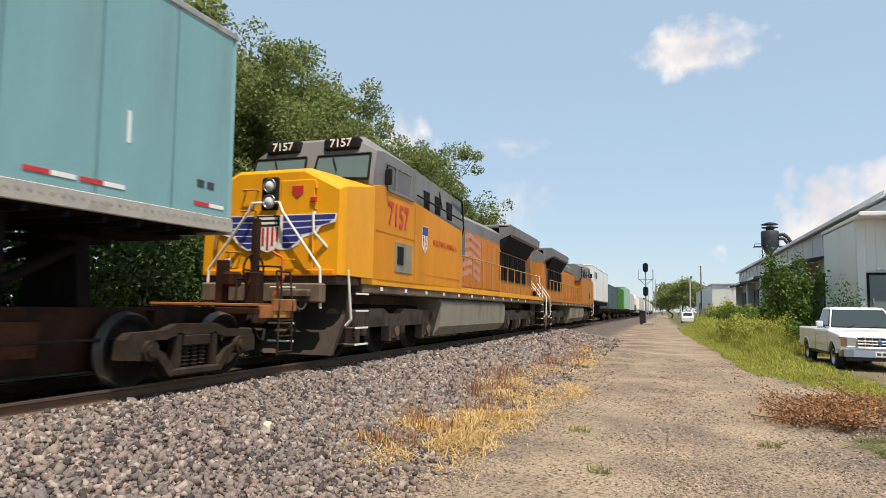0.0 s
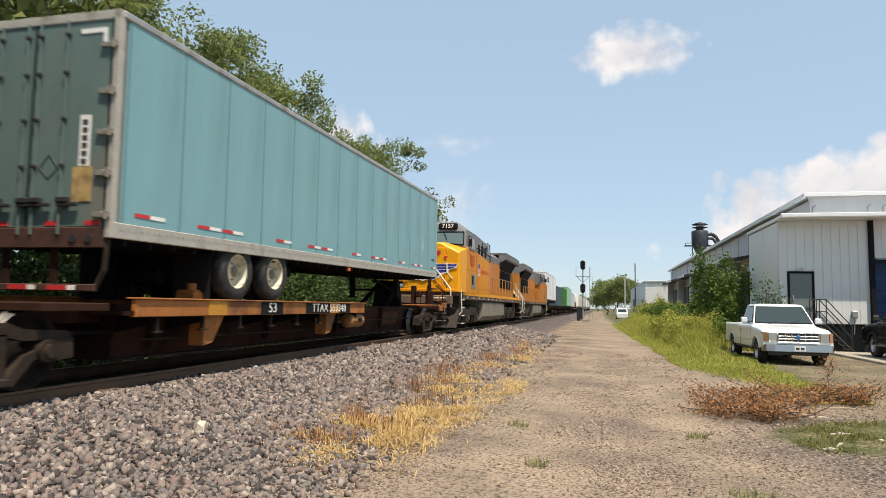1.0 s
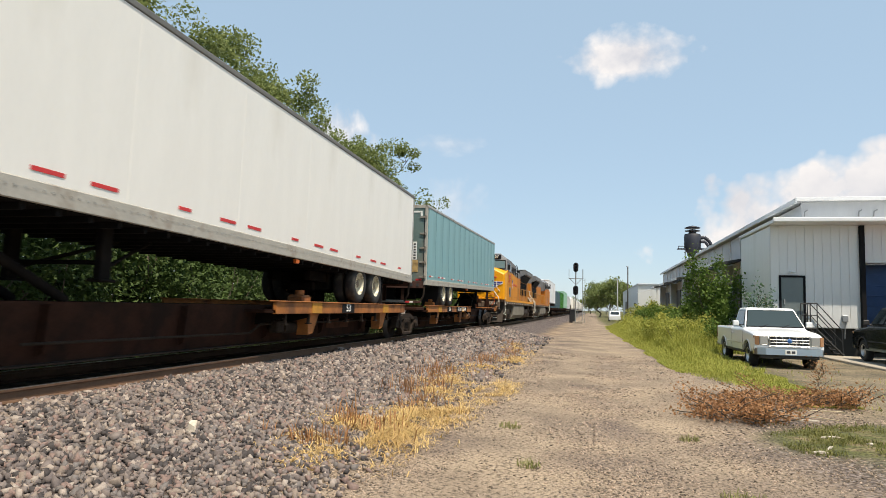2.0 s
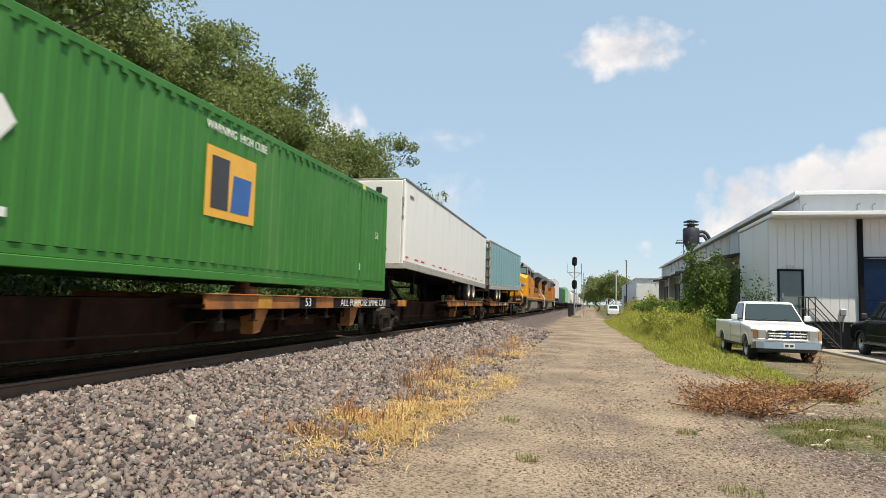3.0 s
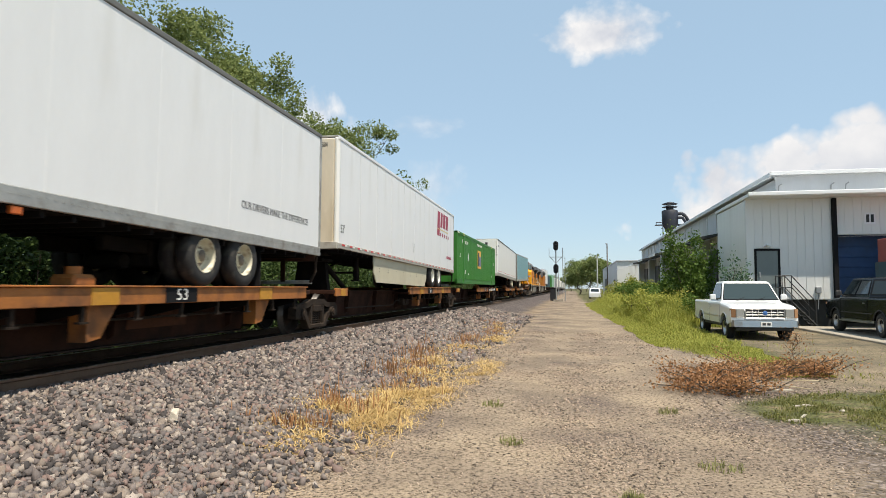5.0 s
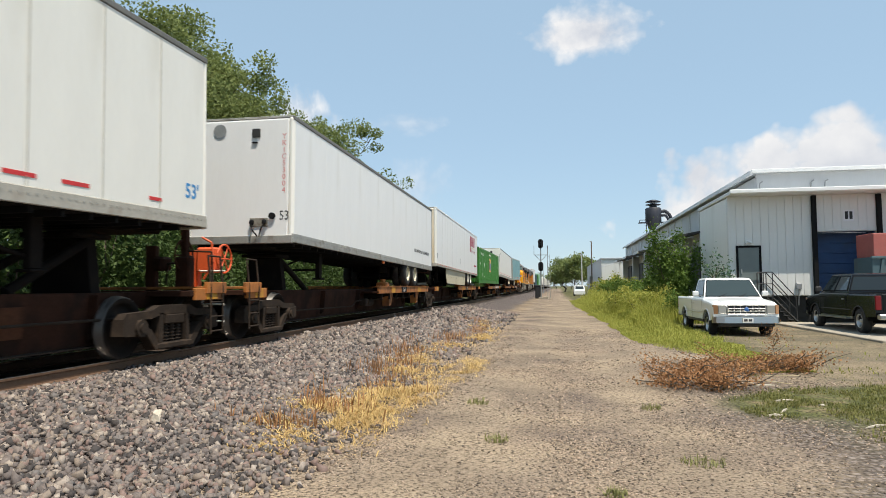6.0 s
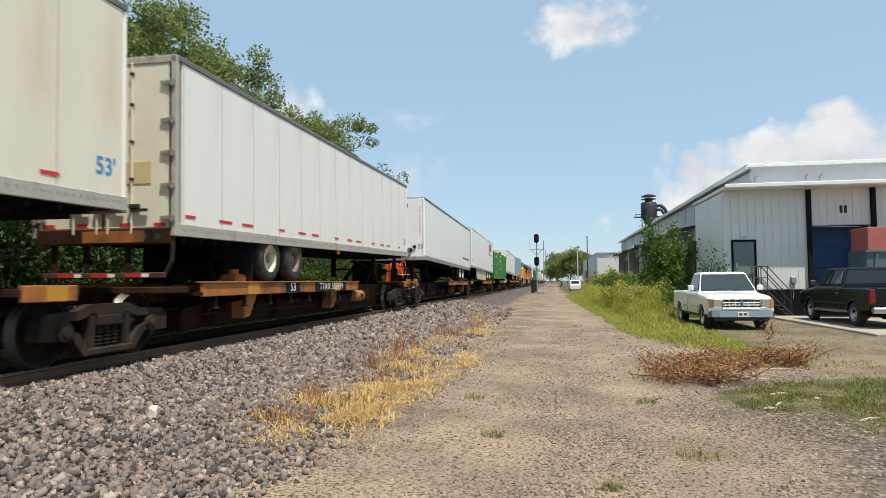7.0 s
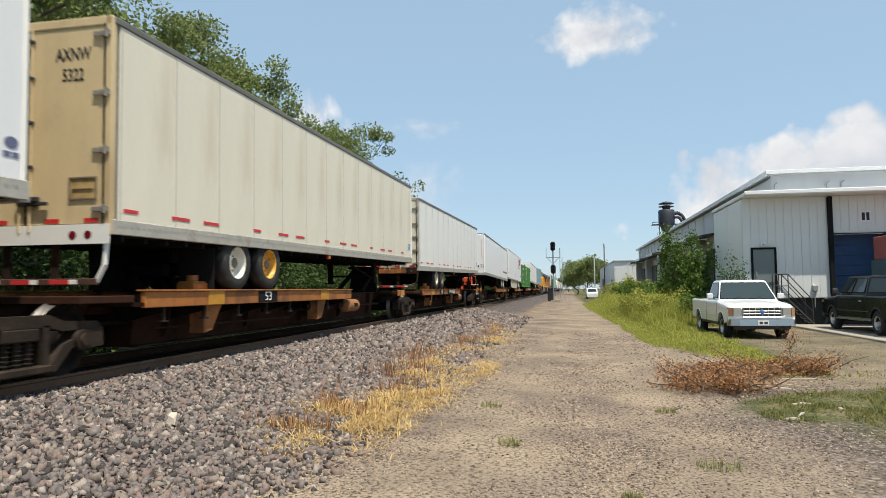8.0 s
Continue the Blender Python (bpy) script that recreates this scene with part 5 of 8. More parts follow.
    part("sill_patch", Shape().prism([(0.545, 0.42), (0.605, 0.82), (0.59, 0.82), (0.53, 0.42)], "y", L * 0.7, L * 0.7 + 1.5), M_PATCH, c, "rusty patch on the sill")
    part("sill_flange", Shape().box(0.5, 0.64, 1.9, L - 1.9, 0.2, 0.225, 0.006).box(-0.64, -0.5, 1.9, L - 1.9, 0.2, 0.225, 0.006), M_CAST, c)
    part("side_pipe", Shape().tube([(0.72, 2.2, 0.48), (0.72, L * 0.45, 0.44), (0.76, L * 0.47, 0.6), (0.76, L - 2.0, 0.6)], 0.022, 6), M_CAST, c)
    part("brake_cylinder", Shape().cyl((0.8, L * 0.52, 0.52), (0.8, L * 0.52 + 0.55, 0.52), 0.12, seg=14).box(0.7, 0.9, L * 0.52 - 0.35, L * 0.52 - 0.05, 0.42, 0.66, 0.02), M_CAST, c)
    part("brake_pipe", Shape().tube([(0.5, 1.0, 0.6), (0.5, L - 1.0, 0.6)], 0.03), M_BLACK, c)
    if end_gear:
        y = 0.35 if end_gear < 0 else L - 0.35
        o = -1 if end_gear < 0 else 1
        part("brake_stand", Shape().box(-0.1, 0.1, y - 0.06, y + 0.06, 1.0, 1.8, 0.01).box(0.1, 0.5 if o < 0 else 0.3, y - 0.16, y + 0.16, 1.35, 1.85 if o < 0 else 1.6, 0.04), M_BROWNRED if end_gear < 0 else M_SILL, c, "hand brake housing")
        wheel = Shape()
        pts = [(0.62, y + 0.28 * math.cos(q * math.pi / 9), 1.62 + 0.28 * math.sin(q * math.pi / 9)) for q in range(19)]
        wheel.tube(pts, 0.02, 6)
        for q in range(0, 18, 3):
            wheel.tube([(0.62, y, 1.62), pts[q]], 0.014, 5)
        part("brake_wheel", wheel, M_BROWNRED if end_gear < 0 else M_SILL, c, "spoked brake wheel")
        if end_gear > 0:
            mast = part("brake_mast", Shape().box(0.58, 0.70, y - 0.06, y + 0.06, 1.0, 2.5, 0.015).box(0.5, 0.78, y - 0.1, y + 0.1, 1.05, 1.6, 0.03), M_SILL, c, "brown brake mast")
            part("mast_bracket", Shape().tube([(0.70, y, 1.7), (1.15, y, 1.68), (1.18, y, 1.1)], 0.018, 6).tube([(0.58, y, 1.5), (0.3, y, 1.48), (0.28, y, 1.1)], 0.02, 6), M_CAST, mast)
            part("air_line", Shape().tube([(0.95, y + 0.1, 1.2), (1.12, y + 0.12, 1.5), (1.08, y + 0.12, 1.85), (0.9, y + 0.1, 1.95)], 0.02, 6), M_BROWNRED, mast)
            for z in (0.45, 0.75, 1.35):
                part("rung", Shape().tube([(0.75, y + 0.3, z), (1.24, y + 0.3, z)], 0.018, 6), M_WHITEBAR, c)
        part("platform_step", Shape().box(-1.25, 1.25, y - 0.3, y + 0.3, 1.02, 1.07, 0.01).box(1.2, 1.27, y - 0.32, y + 0.32, 0.95, 1.15, 0.01), M_ORANGE, c)
        lad = Shape()
        for yy in (y - 0.2, y + 0.2):
            lad.tube([(1.27, yy, 0.25), (1.27, yy, 1.0), (1.2, yy, 1.6)], 0.018, 6)
        for z in (0.3, 0.55, 0.8):
            lad.tube([(1.27, y - 0.2, z), (1.27, y + 0.2, z)], 0.018, 6)
        lad.tube([(1.2, y - 0.2, 1.6), (1.2, y + 0.2, 1.6)], 0.018, 6)
        part("ladder", lad, M_CAST, c, "end ladder with grab irons")
        part("coupler", Shape().box(-0.12, 0.12, *sorted((y, y + o * 0.95)), 0.75, 0.95, 0.03).box(-0.2, 0.2, *sorted((y + o * 0.8, y + o * 1.1)), 0.7, 1.0, 0.05), M_CAST, c)
        part("air_hose", Shape().tube([(0.35, y + o * 0.3, 0.8), (0.38, y + o * 0.55, 0.45), (0.3, y + o * 0.8, 0.4), (0.2, y + o * 1.0, 0.6)], 0.03, 6), M_DARK, c)
    return c


def container(s0):
    """The green 53-foot corrugated box."""
    c = on_track("container", "green corrugated 53-foot steel container with a yellow emblem panel", "container", s0, z=1.29)
    L, hw, H = L53, 1.295, 2.74
    # corrugated sides
    for sx in (1, -1):
        s = Shape()
        n = 52
        pitch = (L - 0.3) / n
        xs = []
        y = 0.15
        for k in range(n):
            xs += [(y, 0.0), (y + pitch * 0.42, 0.0), (y + pitch * 0.52, -0.02), (y + pitch * 0.9, -0.02)]
            y += pitch
        xs.append((y, 0.0))
        vs = [(sx * (hw + o), yy, z) for z in (0.26, H - 0.12) for yy, o in xs]
        m = len(xs)
        s.add(vs, [(i, i + 1, m + i + 1, m + i) for i in range(m - 1)])
        part("corrugated_side", s, M_GREEN, c, "green corrugated side wall")
    part("roof", Shape().box(-hw + 0.02, hw - 0.02, 0.05, L - 0.05, H - 0.06, H - 0.01), M_GREEN, c)
    part("end_wall", Shape().box(-hw + 0.1, hw - 0.1, 0.03, 0.1, 0.1, H - 0.1), M_GREEN, c, "green end doors")
    for x in (-0.9, -0.35, 0.35, 0.9):
        part("lock_rod", Shape().cyl((x, -0.01, 0.1), (x, -0.01, H - 0.1), 0.02, seg=8), M_GREEN, c)
    part("end_wall", Shape().box(-hw + 0.1, hw - 0.1, L - 0.1, L - 0.03, 0.1, H - 0.1), M_GREEN, c)
    for sx in (-1, 1):
        x0, x1 = sorted((sx * (hw - 0.12), sx * (hw + 0.012)))
        part("bottom_rail", Shape().box(x0, x1, 0, L, 0.0, 0.13, 0.01).box(x0, sorted((x0, x1))[1] - (0.03 if sx > 0 else 0), 0, L, 0.13, 0.26, 0.01), M_GREEN, c)
        part("top_rail", Shape().box(x0, x1, 0, L, H - 0.12, H, 0.012), M_GREEN, c)
        for y in (0.0, L - 0.16):
            part("corner_post", Shape().box(x0, x1, y, y + 0.16, 0, H, 0.015), M_GREEN, c)
        for y in (1.9, L - 2.1):
            part("lifting_post", Shape().box(x0, x1 + (0.012 if sx > 0 else 0), y, y + 0.2, -0.02, H + 0.01, 0.012), M_GREEN, c, "intermediate lifting post")
            part("corner_casting", Shape().box(x0, x1 + (0.016 if sx > 0 else 0), y, y + 0.2, H - 0.14, H + 0.015, 0.01), M_GOLD, c)
    lug = Shape().box(-0.02, 0.008, 0, 0.1, -0.09, 0.0, 0.008).mesh("rail_notch", M_GREEN)
    for k in range(48):
        part("rail_notch", lug, None, c, at=pose(hw + 0.006, 0.35 + k * 0.325, H - 0.1))
    stripe = Shape()
    for k in range(6):
        stripe.prism([(0.02 + k * 0.1, H - 0.1), (0.06 + k * 0.1, H - 0.1), (0.09 + k * 0.1, H - 0.02), (0.05 + k * 0.1, H - 0.02)], "x", hw + 0.013, hw + 0.017)
    part("hazard_stripe", stripe, M_TXTWHITE, c)
    X = hw + 0.004
    # emblem panel: plain shapes only
    e = flat("emblem_panel", [(-0.75, -0.56), (0.75, -0.56), (0.75, 0.56), (-0.75, 0.56)], (X, 7.88, 1.55), M_EMBLEM_Y, c, label="yellow emblem panel with dark shapes")
    part("emblem_block", Shape().prism([(-0.6, -0.42), (-0.1, -0.42), (-0.1, 0.42), (-0.6, 0.42)], "z", 0.004, 0.008), M_EMBLEM_G, e, "charcoal block of the emblem")
    part("emblem_block", Shape().prism([(-0.02, -0.42), (0.56, -0.42), (0.62, 0.2), (0.04, 0.2)], "z", 0.004, 0.008), M_EMBLEM_B, e, "blue block of the emblem")
    lettering("53", 0.3, (X, 0.85, 1.5), M_TXTWHITE, c)
    lettering("53", 0.26, (X, 15.3, 1.5), M_TXTWHITE, c)
    bars(c, 2.4, 2.2, 4, 0.06, 0.17, 0.13, M_TXTWHITE, X)
    bars(c, 3.05, 2.2, 3, 0.06, 0.17, 0.16, M_TXTWHITE, X)
    bars(c, 0.45 + 1.0, 2.22, 2, 0.1, 0.17, 0.15, M_TXTWHITE, X)
    lettering("WARNING  HIGH CUBE", 0.2, (X, 8.05, 2.42), M_TXTWHITE, c, stretch=0.9)
    flat("diamond_placard", [(0, -0.25), (0.2, 0), (0, 0.25), (-0.2, 0)], (X, 3.56, 1.5), M_TXTWHITE, c)
    bars(c, 2.35, 0.55, 2, 0.1, 0.22, 0.14, M_TXTWHITE, X)
    bars(c, 3.5, 0.5, 2, 0.1, 0.1, 0.12, M_TXTWHITE, X)
    bars(c, 14.0, 0.5, 2, 0.08, 0.18, 0.12, M_TXTWHITE, X)
    flat("caution_plate", [(-0.09, -0.75), (0.09, -0.75), (0.09, 0.75), (-0.09, 0.75)], (0.85, 0.025, 1.55), M_GOLD, c, turn=FRONT, label="pale caution strip")
    return c

# ---- locomotives ----
SILL_REFLECTOR = Shape().box(-0.004, 0.004, -0.06, 0.06, -0.04, 0.04).mesh("sill_reflector", M_TXTWHITE)


def emblem_wings(parent, at):
    """Winged emblem across the nose, in plain shapes: rows of blue feathers on a white ground, a striped shield between them."""
    for sx in (-1, 1):
        back = [(0.12, 0.26), (1.36, 0.26), (1.33, 0.1), (1.05, 0.02), (0.98, -0.1), (0.72, -0.18), (0.62, -0.32), (0.42, -0.42), (0.2, -0.4), (0.12, -0.3)]
        o = flat("wing", [(sx * x * 1.08, z) for x, z in back][::sx], at, M_TXTWHITE, parent, FRONT, label="white and blue wing emblem")
        rows = [[(0.3, 0.24), (1.33, 0.24), (1.31, 0.15), (0.3, 0.13)], [(0.3, 0.105), (1.26, 0.125), (1.2, 0.08), (1.02, 0.04), (0.3, 0.0)],
                [(0.3, -0.025), (0.98, 0.01), (0.94, -0.07), (0.7, -0.12), (0.3, -0.13)], [(0.3, -0.155), (0.68, -0.145), (0.6, -0.26), (0.3, -0.26)], [(0.3, -0.285), (0.57, -0.285), (0.42, -0.385), (0.3, -0.37)]]
        for r in rows:
            part("wing_feather", Shape().prism([(sx * x * 1.08, z) for x, z in r], "z", 0.004, 0.007), M_BLUE, o)
    shield = flat("shield", [(-0.27, 0.26), (0.27, 0.26), (0.29, -0.2), (0.16, -0.4), (0, -0.46), (-0.16, -0.4), (-0.29, -0.2)], (at[0], at[1] - 0.008, at[2]), M_TXTWHITE, parent, FRONT, label="striped shield emblem")
    for x in (-0.21, -0.105, 0.0, 0.105, 0.21):
        part("shield_stripe", Shape().box(x - 0.026, x + 0.026, -0.41 + abs(x) * 0.75, 0.02, 0.004, 0.008), M_NUMRED, shield)
    band = part("shield_band", Shape().box(-0.26, 0.26, 0.04, 0.25, 0.004, 0.008), M_TXTBLACK, shield)
    part("marking_bar", Shape().box(-0.2, 0.2, 0.17, 0.215, 0.008, 0.011).box(-0.2, 0.2, 0.08, 0.125, 0.008, 0.011), M_TXTWHITE, band)


def locomotive(s, label, number, flip=False, faded=False):
    """A six-axle wide-cab diesel, nose at y = 0, 22 m long."""
    lo = on_track("locomotive", label, "locomotive", s, "locomotives")
    if flip:
        lo.matrix_basis = lo.matrix_basis @ pose(0, 0, 0, 0, 0, 180)
        MOVING[-1] = (*MOVING[-1][:4], 180)
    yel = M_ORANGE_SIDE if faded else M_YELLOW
    L = 22.2
    # frame
    part("underframe", Shape().box(-1.5, 1.5, 1.4, L - 0.6, 1.32, 1.62, 0.02).box(-0.5, 0.5, 0.8, L, 0.9, 1.32, 0.02), M_LFRAME, lo, "dusty frame")
    for sx in (-1, 1):
        x0, x1 = sorted((sx * 1.5, sx * 1.52))
        part("sill_stripe", Shape().box(x0, x1, 1.3, L - 0.8, 1.5, 1.66), yel, lo, "yellow sill stripe")
        for k in range(12):
            part("sill_reflector", SILL_REFLECTOR, None, lo, at=pose(sx * 1.524, 2.26 + k * 1.35, 1.42))
    # nose with sloped shoulders
    def ring(y, side, top, hw=1.5, mid=0.8, z0=1.62):
        return [(-hw, y, z0), (hw, y, z0), (hw, y, side), (mid, y, top), (-mid, y, top), (-hw, y, side)]
    NF = 0.36
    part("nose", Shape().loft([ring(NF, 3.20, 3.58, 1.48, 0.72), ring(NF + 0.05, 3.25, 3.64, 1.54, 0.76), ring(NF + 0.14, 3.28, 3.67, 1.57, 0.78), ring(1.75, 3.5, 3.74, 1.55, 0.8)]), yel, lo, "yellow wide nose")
    part("nose_door", Shape().box(0.24, 0.98, NF - 0.03, NF + 0.02, 1.72, 3.42, 0.014), yel, lo)
    for z in (1.95, 2.9, 3.3):
        part("door_hinge", Shape().cyl((1.0, NF - 0.02, z - 0.06), (1.0, NF - 0.02, z + 0.06), 0.025, seg=8), yel, lo)
    part("door_latch", Shape().box(0.9, 1.04, NF - 0.07, NF - 0.03, 2.98, 3.08, 0.015), M_NUMRED, lo)
    part("nose_lip", Shape().box(-1.42, 1.42, NF - 0.05, NF + 0.1, 1.6, 1.72, 0.02), M_YELLOW_SIDE if not faded else yel, lo)
    part("headlight_case", Shape().box(-0.19, 0.19, NF - 0.05, NF + 0.08, 2.86, 3.5, 0.04), M_DARK, lo, "black twin headlight case")
    for z in (3.02, 3.33):
        part("headlight_rim", Shape().turned([(0.13, 0.02), (0.145, 0.0), (0.13, -0.02), (0.115, 0.0)], "y", 20, (0, NF - 0.06, z)), M_CHROME, lo)
        part("headlight", Shape().turned([(0.0, -0.02), (0.08, -0.01), (0.12, 0.02)], "y", 20, (0, NF - 0.06, z)), M_LENS, lo)
    part("small_badge", Shape().prism([(0.5, 3.3), (0.74, 3.3), (0.74, 3.17), (0.62, 3.08), (0.5, 3.17)], "y", NF - 0.045, NF - 0.03), M_RED, lo)
    emblem_wings(lo, (0.0, NF - 0.034, 2.5)) if number else None
    for x, z in ((-0.42, 3.25), (-0.45, 2.85), (-0.75, 2.05), (-1.1, 2.9), (0.5, 1.9)):
        part("grab_iron", Shape().tube([(x - 0.14, NF, z), (x - 0.14, NF - 0.1, z), (x + 0.14, NF - 0.1, z), (x + 0.14, NF, z)], 0.016, 6), M_YBAR if x < 0 else yel, lo)
    # hoses and jumper cables hung on the nose end
    for x0, x1, z0, m in ((0.1, 0.55, 1.35, M_DARK), (0.35, 0.85, 1.45, M_EMBLEM_Y), (-0.35, 0.1, 1.4, M_NUMRED), (0.7, 1.0, 1.3, M_GALV), (-0.9, -0.4, 1.4, M_DARK)):
        pts = [(x0 + (x1 - x0) * k / 8, 0.18 - 0.05 * math.sin(k * 0.8), z0 - 0.32 * math.sin(math.pi * k / 8)) for k in range(9)]
        part("jumper_hose", Shape().tube(pts, 0.024, 6), m, lo)
    part("end_beam", Shape().box(-1.3, 1.3, 0.1, 0.32, 1.1, 1.46, 0.03).box(0.55, 1.1, 0.02, 0.12, 1.2, 1.34, 0.02), M_LFRAME, lo, "grimy end beam")
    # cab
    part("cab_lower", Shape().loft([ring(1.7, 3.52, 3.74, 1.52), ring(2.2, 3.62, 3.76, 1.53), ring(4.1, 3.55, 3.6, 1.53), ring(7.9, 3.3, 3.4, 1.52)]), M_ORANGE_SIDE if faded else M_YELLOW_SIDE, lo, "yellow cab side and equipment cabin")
    hood = [[(-1.5, 1.72, 3.5), (1.5, 1.72, 3.5), (1.5, 1.72, 3.56), (0.8, 1.72, 3.74), (-0.8, 1.72, 3.74), (-1.5, 1.72, 3.56)],
            [(-1.5, 1.98, 3.4), (1.5, 1.98, 3.4), (1.46, 1.98, 4.32), (0.95, 1.98, 4.6), (-0.95, 1.98, 4.6), (-1.46, 1.98, 4.32)],
            [(-1.5, 2.3, 3.4), (1.5, 2.3, 3.4), (1.47, 2.3, 4.38), (1.0, 2.3, 4.74), (-1.0, 2.3, 4.74), (-1.47, 2.3, 4.38)],
            [(-1.5, 4.2, 3.3), (1.5, 4.2, 3.3), (1.47, 4.2, 4.36), (1.0, 4.2, 4.68), (-1.0, 4.2, 4.68), (-1.47, 4.2, 4.36)],
            [(-1.46, 8.0, 3.2), (1.46, 8.0, 3.2), (1.42, 8.0, 4.2), (1.0, 8.0, 4.42), (-1.0, 8.0, 4.42), (-1.42, 8.0, 4.2)]]
    part("cab_upper", Shape().loft(hood), M_LGREY, lo, "grey cab roof")
    for x in (-1.0, 0.42):
        # windscreen panes, leaning with the cab front
        ws = Shape().prism([(x - 0.3, 3.78), (x + 0.98, 3.68), (x + 0.95, 4.25), (x - 0.26, 4.25)] if x > 0 else [(x - 0.4, 3.68), (x + 0.88, 3.78), (x + 0.84, 4.25), (x - 0.37, 4.25)], "y", 0, 0.02)
        o = part("windscreen", ws, M_SCREEN, lo, "windscreen with a pale reflection in its colour", at=Matrix.Translation((0, 1.655, 0)) @ Matrix.Translation((0, 0, 3.62)) @ pose(0, 0, 0, -17) @ Matrix.Translation((0, 0, -3.62)))
        fr = Shape()
        for a, c in (((x - 0.31, 3.76), (x + 1.0, 3.67)), ((x + 1.0, 3.67), (x + 0.97, 4.27)), ((x + 0.97, 4.27), (x - 0.27, 4.27)), ((x - 0.27, 4.27), (x - 0.31, 3.76))) if x > 0 else (
                ((x - 0.42, 3.67), (x + 0.9, 3.76)), ((x + 0.9, 3.76), (x + 0.86, 4.27)), ((x + 0.86, 4.27), (x - 0.39, 4.27)), ((x - 0.39, 4.27), (x - 0.42, 3.67))):
            fr.tube([(a[0], -0.005, a[1]), (c[0], -0.005, c[1])], 0.025, 6)
        fr.tube([(x + 0.1, -0.03, 4.24), (x + 0.25, -0.03, 3.88)], 0.012, 5)
        part("windscreen_frame", fr, M_DARK, o)
        nb = part("number_board", Shape().box(x - 0.17, x + 0.67, 1.84, 2.1, 4.36, 4.64, 0.05), M_DARK, lo, "black number board with white digits")
        if number:
            lettering(number, 0.25, (x + 0.25, 1.834, 4.5), M_TXTWHITE, nb, turn=FRONT, stretch=1.05, bold=0.004)
    for sx in (-1, 1):
        X = sx * 1.505
        w = part("side_window", Shape().box(*sorted((X - sx * 0.02, X + sx * 0.012)), 2.45, 2.85, 3.62, 4.12, 0.01).box(*sorted((X - sx * 0.02, X + sx * 0.012)), 2.95, 3.75, 3.6, 4.12, 0.01), M_GLASS, lo, "dark cab side windows")
        part("window_frame", Shape().box(*sorted((X, X + sx * 0.03)), 2.38, 3.82, 4.12, 4.17).box(*sorted((X, X + sx * 0.03)), 2.86, 2.94, 3.58, 4.12).box(*sorted((X, X + sx * 0.05)), 2.38, 3.9, 3.54, 3.6), M_LGREY, lo)
        part("mirror", Shape().box(*sorted((X, X + sx * 0.16)), 2.3, 2.36, 3.65, 4.0, 0.02), M_DARK, lo)
        for y in (4.75, 5.6, 6.6):
            part("vent_opening", Shape().box(*sorted((sx * 1.4, sx * 1.49)), y, y + 0.42, 3.5, 3.98, 0.01), M_DARK, lo, "dark louvred opening")
        part("roof_rail", Shape().tube([(sx * 1.53, 4.2, 3.75), (sx * 1.53, 8.0, 3.62)], 0.02, 6).tube([(sx * 1.53, 6.0, 3.7), (sx * 1.45, 6.0, 4.15)], 0.018, 6).tube([(sx * 1.5, 7.0, 4.25), (sx * 1.5, 7.9, 4.2), (sx * 1.5, 8.1, 3.4), (sx * 1.3, 8.4, 3.1)], 0.025, 6), M_DARK, lo)
        part("cab_seam", Shape().box(*sorted((sx * 1.52, sx * 1.535)), 4.05, 4.09, 1.7, 3.5).box(*sorted((sx * 1.52, sx * 1.535)), 1.9, 4.05, 2.62, 2.65).box(*sorted((sx * 1.515, sx * 1.53)), 4.4, 7.7, 1.85, 1.87), M_ORANGE_SIDE, lo)
        part("access_panel", Shape().box(*sorted((sx * 1.525, sx * 1.545)), 2.9, 3.9, 1.82, 2.5, 0.008), M_TANK, lo, "grey access panel")
        part("panel_vent", Shape().box(*sorted((sx * 1.545, sx * 1.555)), 3.0, 3.35, 2.0, 2.4), M_DARK, lo)
        side = SIDE if sx > 0 else SIDE_L
        if number:
            lettering(number, 0.72, (sx * 1.545, 3.05, 3.05), M_NUMRED, lo, turn=side, stretch=0.82, bold=0.012, name="road_number")
            lettering("BUILDING AMERICA", 0.22, (sx * 1.535, 6.35, 2.72), M_NUMRED, lo, turn=side, stretch=1.0, name="slogan")
            sh = flat("side_shield", [(-0.2, 0.3), (0.2, 0.3), (0.2, -0.2), (0, -0.36), (-0.2, -0.2)], (sx * 1.535, 4.75, 2.75), M_TXTWHITE, lo, side)
            st = Shape().box(-0.19, 0.19, 0.08, 0.29, 0.004, 0.008)
            part("shield_band", st, M_BLUE, sh)
            part("shield_stripe", Shape().box(-0.16, -0.1, -0.2, 0.06, 0.004, 0.008).box(-0.03, 0.03, -0.3, 0.06, 0.004, 0.008).box(0.1, 0.16, -0.2, 0.06, 0.004, 0.008), M_NUMRED, sh)
        # hood side
        x0, x1 = sorted((sx * 0.98, sx * 1.0))
        for k in range(9):
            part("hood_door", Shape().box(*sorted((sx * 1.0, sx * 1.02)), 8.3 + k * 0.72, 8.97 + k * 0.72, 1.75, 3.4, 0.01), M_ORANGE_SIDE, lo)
        flag = Shape()
        for k in range(5):
            flag.prism([(9.3, 2.0 + k * 0.3), (10.4, 2.2 + k * 0.3), (11.7, 1.95 + k * 0.3), (11.7, 2.12 + k * 0.3), (10.4, 2.37 + k * 0.3), (9.3, 2.17 + k * 0.3)], "x", sx * 1.022, sx * 1.026)
        if number:
            part("flag_stripe", flag, mat("faded_red_white", (0.5, 0.22, 0.18), 0.6, vary=0.2), lo, "faded striped flag emblem")
